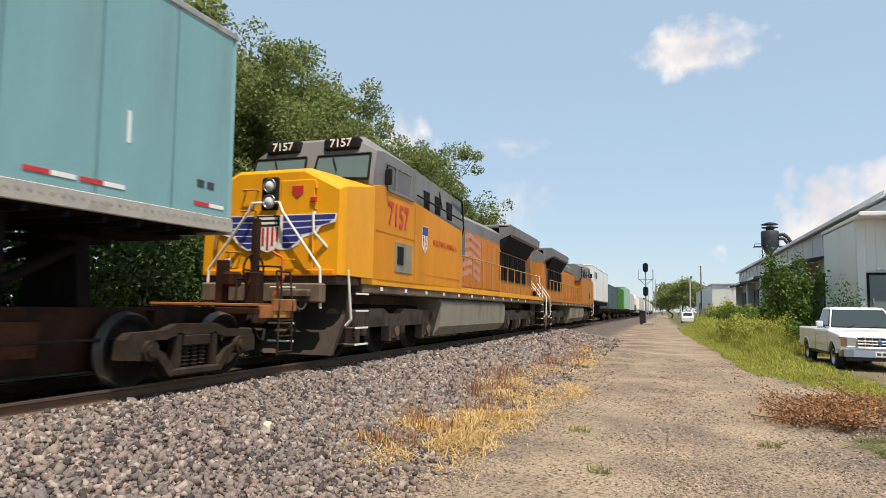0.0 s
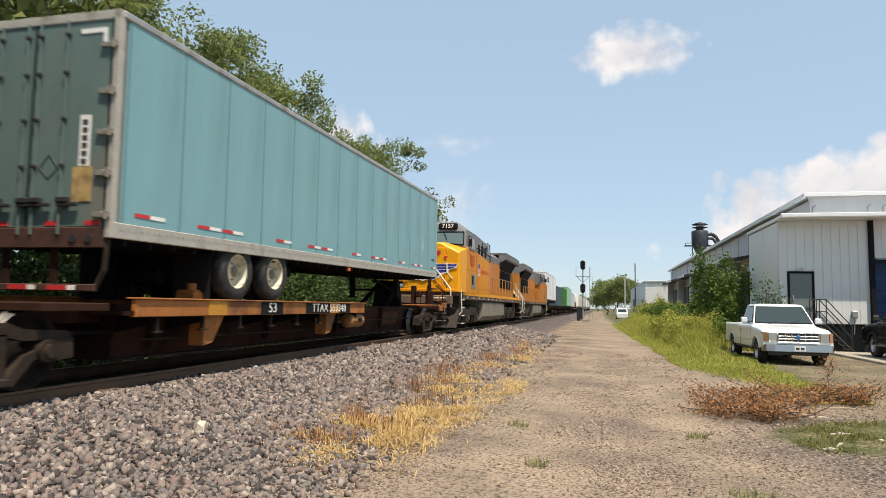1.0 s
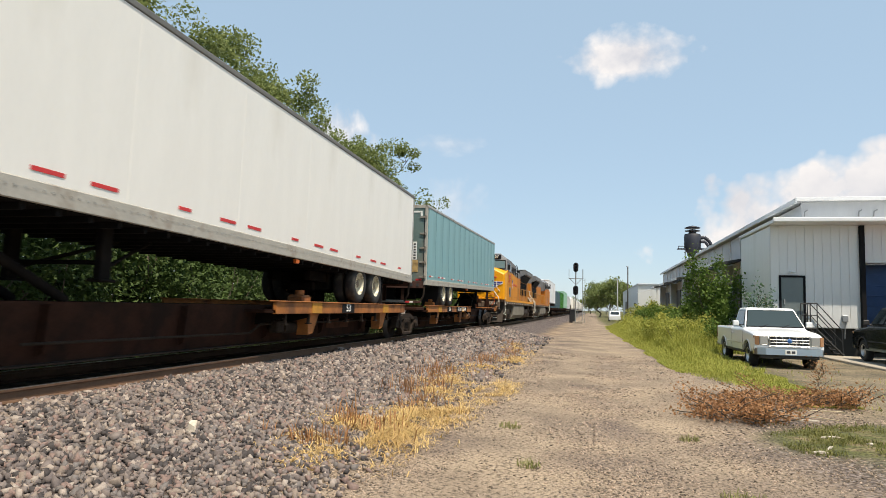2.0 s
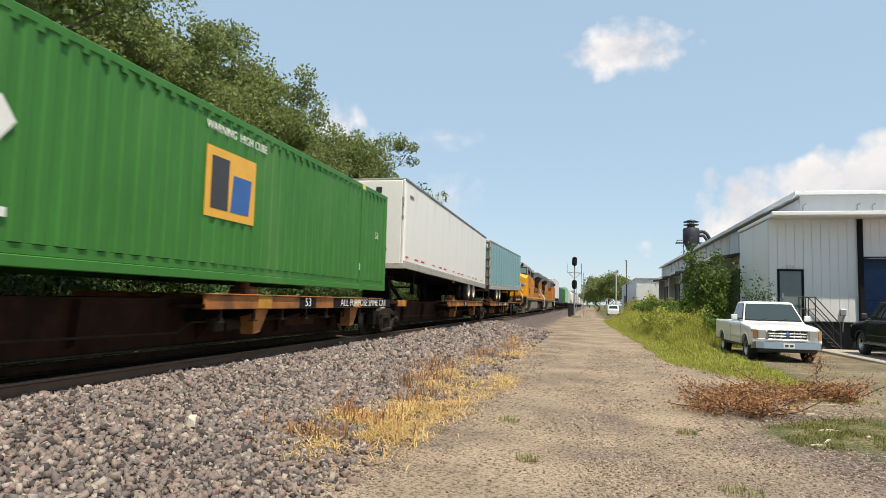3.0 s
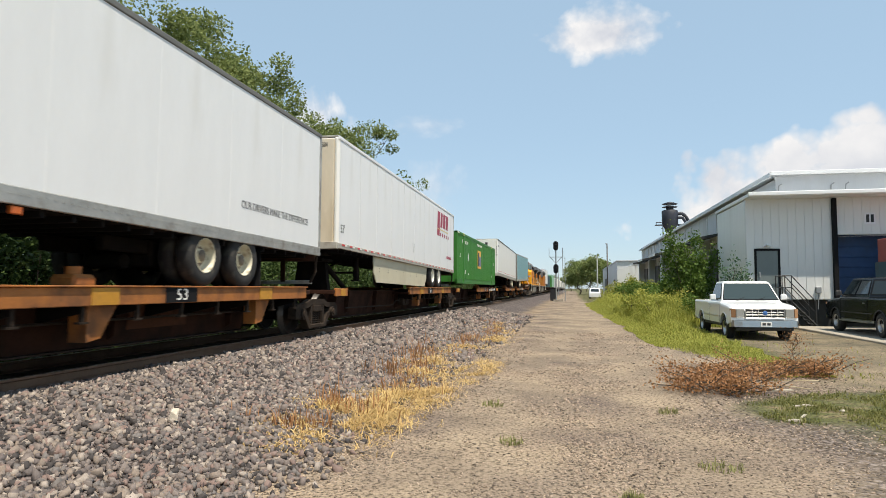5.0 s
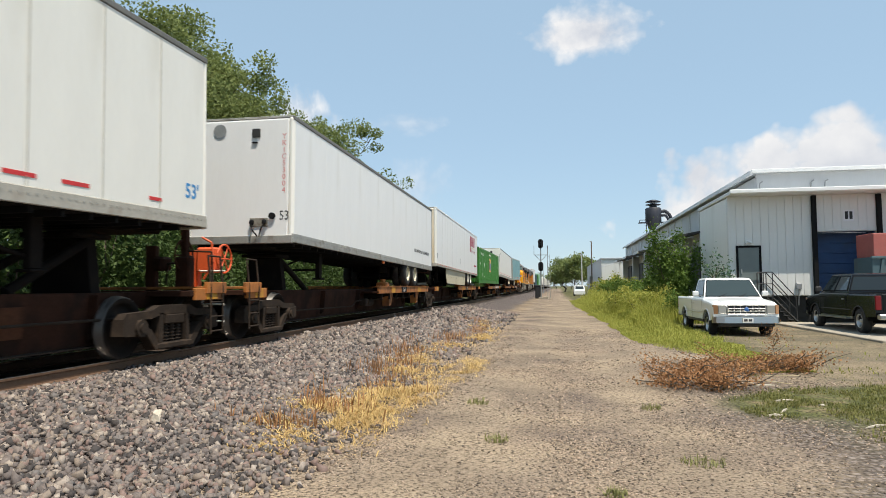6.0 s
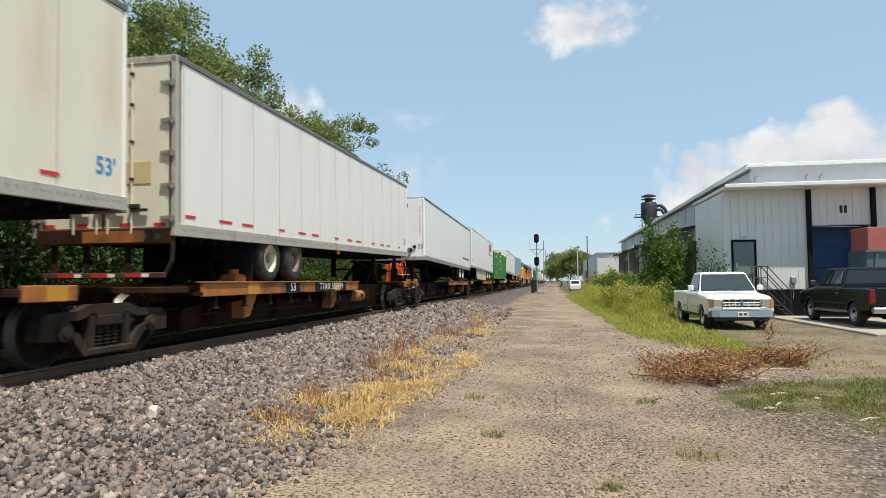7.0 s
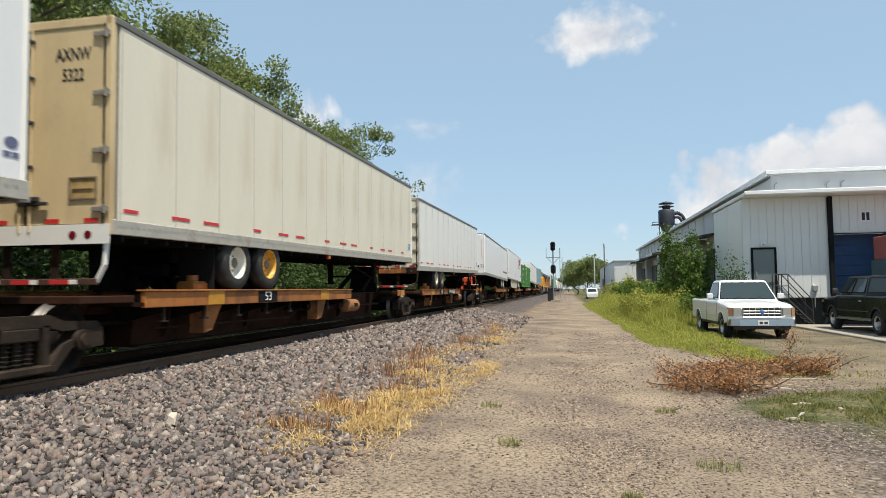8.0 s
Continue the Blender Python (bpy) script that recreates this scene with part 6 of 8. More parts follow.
            part("flag_field", Shape().prism([(8.6, 2.5), (9.8, 2.75), (9.8, 3.55), (8.6, 3.4)], "x", *sorted((sx * 1.023, sx * 1.028))), M_SLATE, lo)
        for k in range(6):
            part("grille", Shape().box(*sorted((sx * 0.99, sx * 1.03)), 14.5 + k * 0.85, 15.2 + k * 0.85, 2.2, 3.3, 0.01), M_DARK, lo)
        part("radiator_wing", Shape().prism([(sx * 0.95, 3.7), (sx * 1.5, 3.98), (sx * 1.52, 4.3), (sx * 0.9, 4.38)], "y", 14.8, 20.4), M_LGREY, lo, "flared radiator housing")
        part("radiator_grille", Shape().prism([(sx * 0.98, 3.3), (sx * 1.42, 3.98), (sx * 1.0, 3.78)], "y", 14.6, 19.8), M_DARK, lo)
        rail = Shape().tube([(sx * 1.45, 8.1, 2.62), (sx * 1.45, 21.3, 2.62)], 0.02, 6)
        part("handrail", rail, M_YBAR, lo, "walkway handrail")
        for k in range(12):
            part("stanchion", Shape().tube([(sx * 1.45, 8.1 + k * 1.2, 1.62), (sx * 1.45, 8.1 + k * 1.2, 2.62)], 0.02, 6), M_YBAR, lo)
        for y in (1.4, L - 0.9):
            d = -1 if y < 5 else 1
            q = 1.2 if d < 0 else 0.85
            part("stair_rail", Shape().tube([(sx * 0.12, y + d * (q - 0.12), 3.0), (sx * 0.3, y + d * q, 2.98), (sx * 0.38, y + d * q, 2.8), (sx * 1.22, y + d * q, 1.72), (sx * 1.25, y + d * q, 1.0)], 0.027, 8), M_WHITEBAR, lo, "white bent step handrail")
            part("stair_rail", Shape().tube([(sx * 1.02, y + d * (q - 0.1), 2.78), (sx * 1.04, y + d * q, 2.75), (sx * 1.06, y + d * q, 2.4), (sx * 1.56, y + d * 0.75, 1.7), (sx * 1.57, y + d * 0.6, 0.8), (sx * 1.46, y + d * 0.6, 0.68)], 0.027, 8), M_WHITEBAR, lo)
            for k, z in enumerate((0.3, 0.62, 0.95, 1.28)):
                part("step", Shape().box(*sorted((sx * 1.05, sx * 1.5)), y - 0.28, y + 0.28, z, z + 0.03, 0.006), M_LFRAME, lo)
                part("step_edge", Shape().box(*sorted((sx * 1.5, sx * 1.51)), y - 0.28, y + 0.28, z, z + 0.035), M_TXTWHITE, lo)
            part("step_well", Shape().box(*sorted((sx * 0.95, sx * 1.06)), y - 0.4, y + 0.4, 0.28, 1.62), M_LFRAME, lo)
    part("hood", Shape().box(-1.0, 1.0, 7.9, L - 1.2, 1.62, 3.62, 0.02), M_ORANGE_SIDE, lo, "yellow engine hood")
    part("hood_top", Shape().loft([[(-1.0, 7.9, 3.55), (1.0, 7.9, 3.55), (1.0, 7.9, 3.95), (0.6, 7.9, 4.2), (-0.6, 7.9, 4.2), (-1.0, 7.9, 3.95)], [(-1.0, L - 1.2, 3.55), (1.0, L - 1.2, 3.55), (1.0, L - 1.2, 4.0), (0.6, L - 1.2, 4.3), (-0.6, L - 1.2, 4.3), (-1.0, L - 1.2, 4.0)]]), M_LGREY, lo, "grey hood roof")
    part("exhaust", Shape().box(-0.35, 0.35, 10.5, 11.7, 4.15, 4.5, 0.04), M_DARK, lo)
    part("radiator_top", Shape().box(-1.4, 1.4, 14.8, 20.4, 4.28, 4.42, 0.03), M_LGREY, lo)
    part("horn", Shape().cyl((0, 5.2, 4.6), (0, 4.7, 4.62), 0.05, 0.12).cyl((0.25, 5.2, 4.6), (0.25, 4.8, 4.62), 0.04, 0.1).box(-0.1, 0.35, 5.15, 5.3, 4.42, 4.62), M_GALV, lo)
    part("end_headlight", Shape().box(-0.3, 0.3, L - 1.2, L - 1.1, 3.5, 3.75, 0.03), M_DARK, lo)
    bars(lo, L - 1.19, 4.42, 4, 0.1, 0.16, 0.16, M_TXTWHITE, 0.3, turn=BACK, name="number_bar")
    # tank, plow, coupler
    part("fuel_tank", Shape().prism([(-1.42, 0.55), (-1.2, 0.3), (1.2, 0.3), (1.42, 0.55), (1.45, 1.2), (1.3, 1.32), (-1.3, 1.32), (-1.45, 1.2)], "y", 6.3, 13.7), M_TANK, lo, "dusty grey fuel tank")
    for y in (0.5, L + 0.05):
        d = -1 if y < 1 else 1
        part("plow", Shape().prism([(y - d * 0.35, 1.5), (y - d * 0.3, 0.9), (y + d * 0.2, 0.16), (y + d * 0.12, 0.16), (y - d * 0.45, 0.9)], "x", -1.45, 1.45), M_PLOW, lo, "worn snow plow")
        part("anticlimber", Shape().box(-1.45, 1.45, *sorted((y + d * 0.05, y - d * 0.9)), 1.45, 1.62, 0.03), M_LFRAME, lo)
        part("coupler", Shape().box(-0.12, 0.12, *sorted((y - d * 0.2, y + d * 0.6)), 0.72, 0.95, 0.03).box(-0.2, 0.22, *sorted((y + d * 0.45, y + d * 0.75)), 0.68, 1.0, 0.05), M_CAST, lo)
        for x in (-0.65, 0.65):
            part("air_hose", Shape().tube([(x, y, 1.25), (x * 1.05, y + d * 0.25, 0.9), (x, y + d * 0.35, 0.6), (x * 0.8, y + d * 0.3, 0.5)], 0.03, 6), M_DARK, lo)
            part("ditch_light", Shape().cyl((x * 1.4, y - d * 0.1, 1.85), (x * 1.4, y + d * 0.14, 1.85), 0.13, seg=16), M_DARK, lo)
            part("ditch_lens", Shape().cyl((x * 1.4, y + d * 0.14, 1.85), (x * 1.4, y + d * 0.15, 1.85), 0.1, seg=16), M_LENS, lo)
        for sx in (-1, 1):
            part("end_rail", Shape().tube([(sx * 1.2, y - d * 0.1, 1.62), (sx * 1.2, y - d * 0.1, 2.1), (sx * 0.75, y - d * 0.1, 2.1), (sx * 0.75, y - d * 0.1, 1.62)], 0.016, 6), M_WHITEBAR, lo)
    # trucks
    frame_m = Shape()
    frame_m.prism([(-2.75, 0.75), (-2.6, 0.98), (-0.6, 1.02), (-0.3, 0.9), (0.3, 0.9), (0.6, 1.02), (2.6, 0.98), (2.75, 0.75), (2.6, 0.62), (-2.6, 0.62)], "x", -0.09, 0.09)
    for k in (-2.1, 0.0, 2.1):
        frame_m.box(-0.11, 0.11, k - 0.3, k - 0.18, 0.28, 0.8, 0.02).box(-0.11, 0.11, k + 0.18, k + 0.3, 0.28, 0.8, 0.02).box(-0.06, 0.13, k - 0.18, k + 0.18, 0.34, 0.72, 0.04)
        frame_m.cyl((0.1, k, R_LOCO), (0.18, k, R_LOCO), 0.13, seg=14)
        frame_m.cyl((0.0, k + 0.6, 0.45), (0.0, k + 0.6, 0.95), 0.1, seg=12) if k < 2 else None
    frame_m.cyl((0.05, -2.9, 0.85), (0.05, -2.3, 0.85), 0.16, seg=14).cyl((0.05, 2.3, 0.85), (0.05, 2.9, 0.85), 0.16, seg=14)
    fm = frame_m.mesh("truck_side_frame", M_LFRAME)
    for y in (3.7, 17.0):
        tr = part("truck", Shape().box(-0.95, 0.95, -2.2, 2.2, 0.75, 1.1, 0.05), M_BLACK, lo, "three-axle locomotive truck", at=pose(0, y, 0))
        for sx in (-1, 1):
            part("truck_side_frame", fm, None, tr, "dusty truck side frame", at=pose(sx * 1.12, 0, 0, 0, 0, 0 if sx > 0 else 180))
        for k in (-2.1, 0.0, 2.1):
            wheelset(tr, k, R_LOCO, (LAXLE_MESH, LTREAD_MESH))
    return lo


# ---- cars ahead of the locomotives ----
def far_box(s, label, paint, L, z0, H, hw=1.3, ribs=14):
    """A box car or container on a low car, seen far off."""
    c = on_track("rail_car", label, "rail car", s, "cars ahead of the locomotives")
    part("body", Shape().box(-hw, hw, 0, L, z0, z0 + H, 0.03), paint, c)
    part("roof_edge", Shape().box(-hw - 0.02, hw + 0.02, -0.02, L + 0.02, z0 + H - 0.1, z0 + H + 0.02, 0.02), paint, c)
    for k in range(ribs):
        part("rib", Shape().box(hw, hw + 0.03, (k + 0.5) * L / ribs, (k + 0.5) * L / ribs + 0.08, z0 + 0.1, z0 + H - 0.1), paint, c)
    part("sill", Shape().box(-1.2, 1.2, -0.3, L + 0.3, z0 - 0.3, z0, 0.02).box(-0.35, 0.35, -0.8, L + 0.8, 0.6, z0 - 0.3), M_SILL, c)
    for y in (1.8, L - 1.8):
        tr = part("truck", Shape().box(-1.05, 1.05, -0.25, 0.25, 0.4, 0.65), M_BLACK, c, at=pose(0, y, 0))
        for sx in (-1, 1):
            part("side_frame", SIDE_FRAME, None, tr, at=pose(sx * 1.0, 0, 0, 0, 0, 0 if sx > 0 else 180))
        for k in (-0.9, 0.9):
            part("wheelset", AXLE_MESH, None, tr, at=pose(0, k, R_WAG))
    return c


def hopper(s, paint):
    c = on_track("hopper_car", "pale covered hopper car with sloped ends", "rail car", s, "hopper cars")
    L = 17.0
    part("body", Shape().prism([(0.2, 3.9), (0.6, 4.4), (L - 0.6, 4.4), (L - 0.2, 3.9), (L - 0.2, 2.4), (L - 2.5, 1.4), (L - 5.2, 0.7), (L / 2 + 1, 1.4), (L / 2 - 1, 1.4), (5.2, 0.7), (2.5, 1.4), (0.2, 2.4)], "x", -1.5, 1.5), paint, c)
    for k in range(15):
        part("rib", Shape().box(1.5, 1.56, 0.6 + k * 1.1, 0.7 + k * 1.1, 1.6, 4.1), paint, c)
    part("sill", Shape().box(-1.5, 1.5, -0.4, L + 0.4, 1.1, 1.35, 0.02), M_SILL, c)
    for y in (1.8, L - 1.8):
        tr = part("truck", Shape().box(-1.05, 1.05, -0.25, 0.25, 0.4, 0.65), M_BLACK, c, at=pose(0, y, 0))
        for sx in (-1, 1):
            part("side_frame", SIDE_FRAME, None, tr, at=pose(sx * 1.0, 0, 0, 0, 0, 0 if sx > 0 else 180))
        for k in (-0.9, 0.9):
            part("wheelset", AXLE_MESH, None, tr, at=pose(0, k, R_WAG))
    return c


LOCO_S = 10.15
locomotive(LOCO_S, "yellow and grey diesel locomotive with a wide nose and winged emblem", "7157")
locomotive(LOCO_S + 22.9 + 22.2, "sun-faded orange and grey diesel locomotive running hood first", "", flip=True, faded=True)
CAR_S = LOCO_S + 22.9 * 2 + 0.4
wc = far_box(CAR_S, "white refrigerated box on a low flat car", M_WHITE_B, 16.2, 1.9, 3.1, ribs=3)
part("cooling_mark", Shape().box(1.305, 1.315, 2.0, 4.2, 3.9, 4.5), M_EMBLEM_G, wc)
part("lower_band", Shape().box(-1.32, 1.32, 0, 16.2, 1.9, 2.0), M_ROOFEDGE, wc)
far_box(CAR_S + 18.4, "slate blue-green container on a flat car", M_SLATE, 12.2, 1.3, 2.7)
far_box(CAR_S + 32.6, "green container on a flat car", M_GREEN, 12.2, 1.3, 2.9)
far_box(CAR_S + 46.8, "pale green container on a flat car", M_LGREEN, 16.2, 1.4, 3.4)
far_box(CAR_S + 65.0, "pale grey-blue container on a flat car", M_SIDING_G, 16.2, 1.3, 2.9)
for _k in range(12):
    hopper(CAR_S + 84 + 18.2 * _k, M_HOPPER if _k % 3 else M_WHITE)

# ---- the spine car and its loads, from the locomotive back ----
t1 = trailer(-8.48, "teal-blue 53-foot van trailer with weathered rear doors", M_TEAL, M_TEAL_DOOR, -1, panels=14, strips="pairs", roof=M_ALU, axles=(2.9, 4.17), post=M_TEAL_POST)
bars(t1, 14.2, 0.86, 1, 0.05, 0.38, 0.1, M_TXTWHITE, 1.3)
bars(t1, 15.4, 0.55, 2, 0.14, 0.1, 0.2, M_EMBLEM_G, 1.3)
part("door_plate", Shape().box(0.68, 0.97, -0.045, -0.036, 0.46, 0.9, 0), M_PLATE, t1, "rust-stained yellow plate")
part("door_strip", Shape().box(0.76, 0.92, -0.045, -0.036, 0.91, 1.56, 0), M_TXTWHITE, t1, "white strip with hand-painted marks")
for _k in range(6):
    part("marking_bar", Shape().box(0.80, 0.88, -0.05, -0.046, 0.94 + _k * 0.1, 1.0 + _k * 0.1, 0), M_EMBLEM_G, t1)
for _a, _b in (((0.17, 0.9), (0.31, 1.08)), ((0.31, 1.08), (0.45, 0.9)), ((0.45, 0.9), (0.31, 0.76)), ((0.31, 0.76), (0.17, 0.9))):
    part("diamond_mark", Shape().cyl((_a[0], -0.037, _a[1]), (_b[0], -0.037, _b[1]), 0.008, seg=6), M_EMBLEM_G, t1)
part("door_strip", Shape().box(0.7, 1.1, -0.045, -0.036, 2.62, 2.68, 0).box(1.04, 1.1, -0.045, -0.036, 2.45, 2.62, 0), M_TXTWHITE, t1)

t2 = trailer(-26.6, "plain cream-white 53-foot van trailer, nose trailing", M_WHITE, M_WHITE, 1, panels=6, seam=False, strips="red", belt=0.24)
bars(t2, 0.5, 2.3, 4, 0.09, 0.14, 0.13, M_TXTBLACK, 1.3)
for _k, _c in enumerate("5319"):
    lettering(_c, 0.22, (1.22, -0.0135, 2.2 - _k * 0.2), M_TXTBLACK, t2, turn=FRONT, name="painted_digit")
box3 = container(-44.6)

t4 = trailer(-61.8, "white 53-foot van trailer with a maroon emblem and cream side skirt", M_WHITE_B, M_WHITE_B, 1, panels=10, seam=False, strips="dense", belt=0.14, skirt=True, nose=M_NOSE, roof=M_TRIM, rims=(RIM_W_MESH, RIM_W_MESH), post=M_SOFTPOST)
for _a, _b in (((7.8, 1.62), (8.1, 1.62)), ((8.1, 1.62), (7.95, 1.3)), ((7.95, 1.3), (7.8, 1.62)), ((7.87, 1.47), (8.03, 1.47))):
    part("placard_mark", Shape().cyl((1.3, _a[0], _a[1] - 0.85), (1.3, _b[0], _b[1] - 0.85), 0.005, seg=6), M_GALV, t4)
lettering("53'", 0.3, (1.302, 0.36, 0.51), M_TXTBLACK, t4, stretch=0.85)
lettering("W18884", 0.19, (0.8, -0.0215, 2.66), M_TXTBLACK, t4, turn=FRONT, stretch=0.62)
em = flat("lease_emblem", [(-1.25, -0.02), (1.2, -0.02), (1.2, 0.02), (-1.25, 0.02)], (1.302, 13.45, 1.82), M_GOLD, t4, label="maroon slanted emblem over a gold line")
# the emblem: maroon uprights and slants, no letters
for _k, (_a, _w) in enumerate(((-1.3, 0.5), (-0.62, 0.42), (-0.05, 0.5), (0.6, 0.5))):
    part("emblem_block", Shape().prism([(_a, 0.12 if _k else -0.3), (_a + _w, 0.12 if _k else -0.3), (_a + _w + 0.1, 0.78), (_a + 0.1, 0.78)], "z", 0, 0.004), M_MAROON, em, "slanted maroon block")
for _k in range(5):
    part("emblem_bar", Shape().box(-0.7 + _k * 0.45, -0.5 + _k * 0.45, -0.3, -0.14, 0, 0.004), M_MAROON, em)
bars(t4, 14.3, 0.6, 13, 0.045, 0.12, 0.085, M_MAROON, 1.302)

t5 = trailer(-79.1, "white 53-foot van trailer with black slogan lettering, nose trailing", M_WHITE_B, M_WHITE, 1, panels=8, seam=False, strips="red", belt=0.2, rail_mat=M_ALU, lines_x=0.5)
lettering("OUR DRIVERS MAKE THE DIFFERENCE!", 0.2, (1.302, 13.95, 0.70), M_TXTBLACK, t5, stretch=0.86)
lettering("53", 0.3, (1.1, -0.0215, 0.6), M_TXTBLACK, t5, turn=FRONT, stretch=0.8)
for _k, _c in enumerate("YKIC53004"):
    lettering(_c, 0.17, (1.08, -0.0215, 2.42 - _k * 0.155), M_FADEDRED, t5, turn=FRONT, name="faded_letter")
part("round_badge", Shape().cyl((-0.5, -0.03, 2.6), (-0.5, -0.04, 2.6), 0.16, seg=18), M_GALV, t5)

t6 = trailer(-98.85, "white 53-foot van trailer with blue length mark and rust-stained doors", M_WHITE, M_CREAM, -1, panels=13, strips="red", rims=(RIM_MESH, RIM_D_MESH))
lettering("53'", 0.33, (1.3005, 15.72, 0.55), M_TXTBLUE, t6, bold=0.006)
part("door_plate", Shape().box(0.35, 0.85, -0.045, -0.036, 0.85, 1.2, 0), M_BUFF_DOOR, t6, "stained plywood-coloured placard")
part("rear_sill_rust", Shape().box(-1.2, 1.2, -0.062, -0.052, -0.1, 0.12, 0), M_SILL, t6, "dark rusty rear sill")
part("rust_patch", Shape().box(-0.35, 0.75, -0.068, -0.062, -0.09, 0.1, 0), M_ORANGE, t6, "orange rust patch")
t7 = trailer(-116.25, "aged cream 53-foot van trailer with buff rear doors", M_CREAM, M_BUFF_DOOR, -1, panels=13, strips="red", rims=(RIM_W_MESH, RIM_Y_MESH), axles=(3.3, 4.55), rods=(0.08,), hinges=(0.335, 1.11, 1.87, 2.66), sill=M_BUFF_DOOR)
lettering("AXNW", 0.24, (0.70, -0.0375, 2.41), M_TXTBLACK, t7, turn=FRONT, stretch=0.7, bold=0.004)
lettering("5322", 0.24, (0.70, -0.0375, 2.13), M_TXTBLACK, t7, turn=FRONT, stretch=0.7, bold=0.004)
lettering("53'", 0.33, (1.3005, 15.72, 0.55), M_TXTBLUE, t7, bold=0.006)
part("door_plate", Shape().box(0.68, 1.08, -0.042, -0.034, 0.47, 0.76, 0), M_PLATE, t7, "dull yellow placard holder")
for _x0, _x1, _z0, _z1 in ((0.68, 1.08, 0.745, 0.765), (0.68, 1.08, 0.465, 0.485), (0.67, 0.69, 0.465, 0.765), (1.07, 1.09, 0.465, 0.765), (0.72, 1.04, 0.6, 0.61)):
    part("placard_edge", Shape().box(_x0, _x1, -0.055, -0.04, _z0, _z1), M_RIM_D, t7, "dark rusty edge")
part("rear_sill_paint", Shape().box(-1.3, 1.3, -0.06, -0.053, -0.12, 0.14, 0), M_WHITE, t7, "white rear sill")
t8 = trailer(-133.75, "bright white 53-foot van trailer with a small blue emblem", M_WHITE_B, M_WHITE, -1, panels=8, seam=False, strips="red", belt=0.22)
flat("oval_emblem", [(0.09 * math.cos(q * 0.5236), 0.065 * math.sin(q * 0.5236)) for q in range(12)], (1.302, 15.92, 0.6), M_BADGE, t8)
bars(t8, 15.82, 0.44, 2, 0.09, 0.06, 0.11, M_BADGE, 1.302)

spine_platform(-9.4, 9.55, "rusty orange spine car platform under the teal trailer", (7.35,), (-7.95, 0.45), 6.0, "TTAX 553348", end_gear=1, tank=-0.3)
spine_platform(-26.9, -10.7, "rusty orange spine car platform under the cream trailer", (-10.05,), (-19.6, -11.0), -25.3, "")
spine_platform(-44.5, -28.2, "rusty orange spine car platform under the green container", (-27.5,), (-37.2, -28.6), None, "ALL PURPOSE SPINE CAR")
spine_platform(-61.8, -45.9, "rusty orange spine car platform under the skirted trailer", (-45.2,), (-54.2, -46.2), -60.3, "")
spine_platform(-81.2, -63.2, "rusty orange spine car end platform with a red brake wheel", (-62.5, -79.65), (-71.8, -63.6), -77.7, "", end_gear=-1)
spine_platform(-99.4, -81.9, "rusty orange spine car end platform with a yellow air tank", (-83.2, -100.1), (-98.0, -89.2), -84.3, "TTAX 553739", end_gear=1)
spine_platform(-116.7, -100.8, "rusty orange spine car platform under the cream trailer", (-117.4,), (-115.5, -106.8), -101.9, "")
spine_platform(-134.1, -118.1, "rusty orange spine car platform at the tail of the view", (-134.8,), (-132.9, -124.2), -119.4, "")

# ---- road vehicles ----
def glaze(name, corners, parent, inset=0.06, proud=0.012, material=None):
    """A pane laid on a flat face of a cab, inset from its edges."""
    p = [Vector(c) for c in corners]
    mid = sum(p, Vector()) / 4
    nrm = (p[1] - p[0]).cross(p[3] - p[0]).normalized()
    if nrm.dot(mid - Vector((0, mid.y * 0 + 2.6, 1.3))) < 0:
        nrm = -nrm
    q = []
    for i in range(4):
        a, b = (p[i - 1] - p[i]).normalized(), (p[(i + 1) % 4] - p[i]).normalized()
        q.append(p[i] + (a + b) * inset)
    return part(name, Shape().add([v + nrm * proud for v in q] + [v - nrm * 0.01 for v in q], [(0, 1, 2, 3), (7, 6, 5, 4), (0, 4, 5, 1), (1, 5, 6, 2), (2, 6, 7, 3), (3, 7, 4, 0)]), material or M_GLASS, parent)


CAR_TYRE, CAR_RIM = road_wheel_mesh(M_CHROME, 0.39, 0.25)


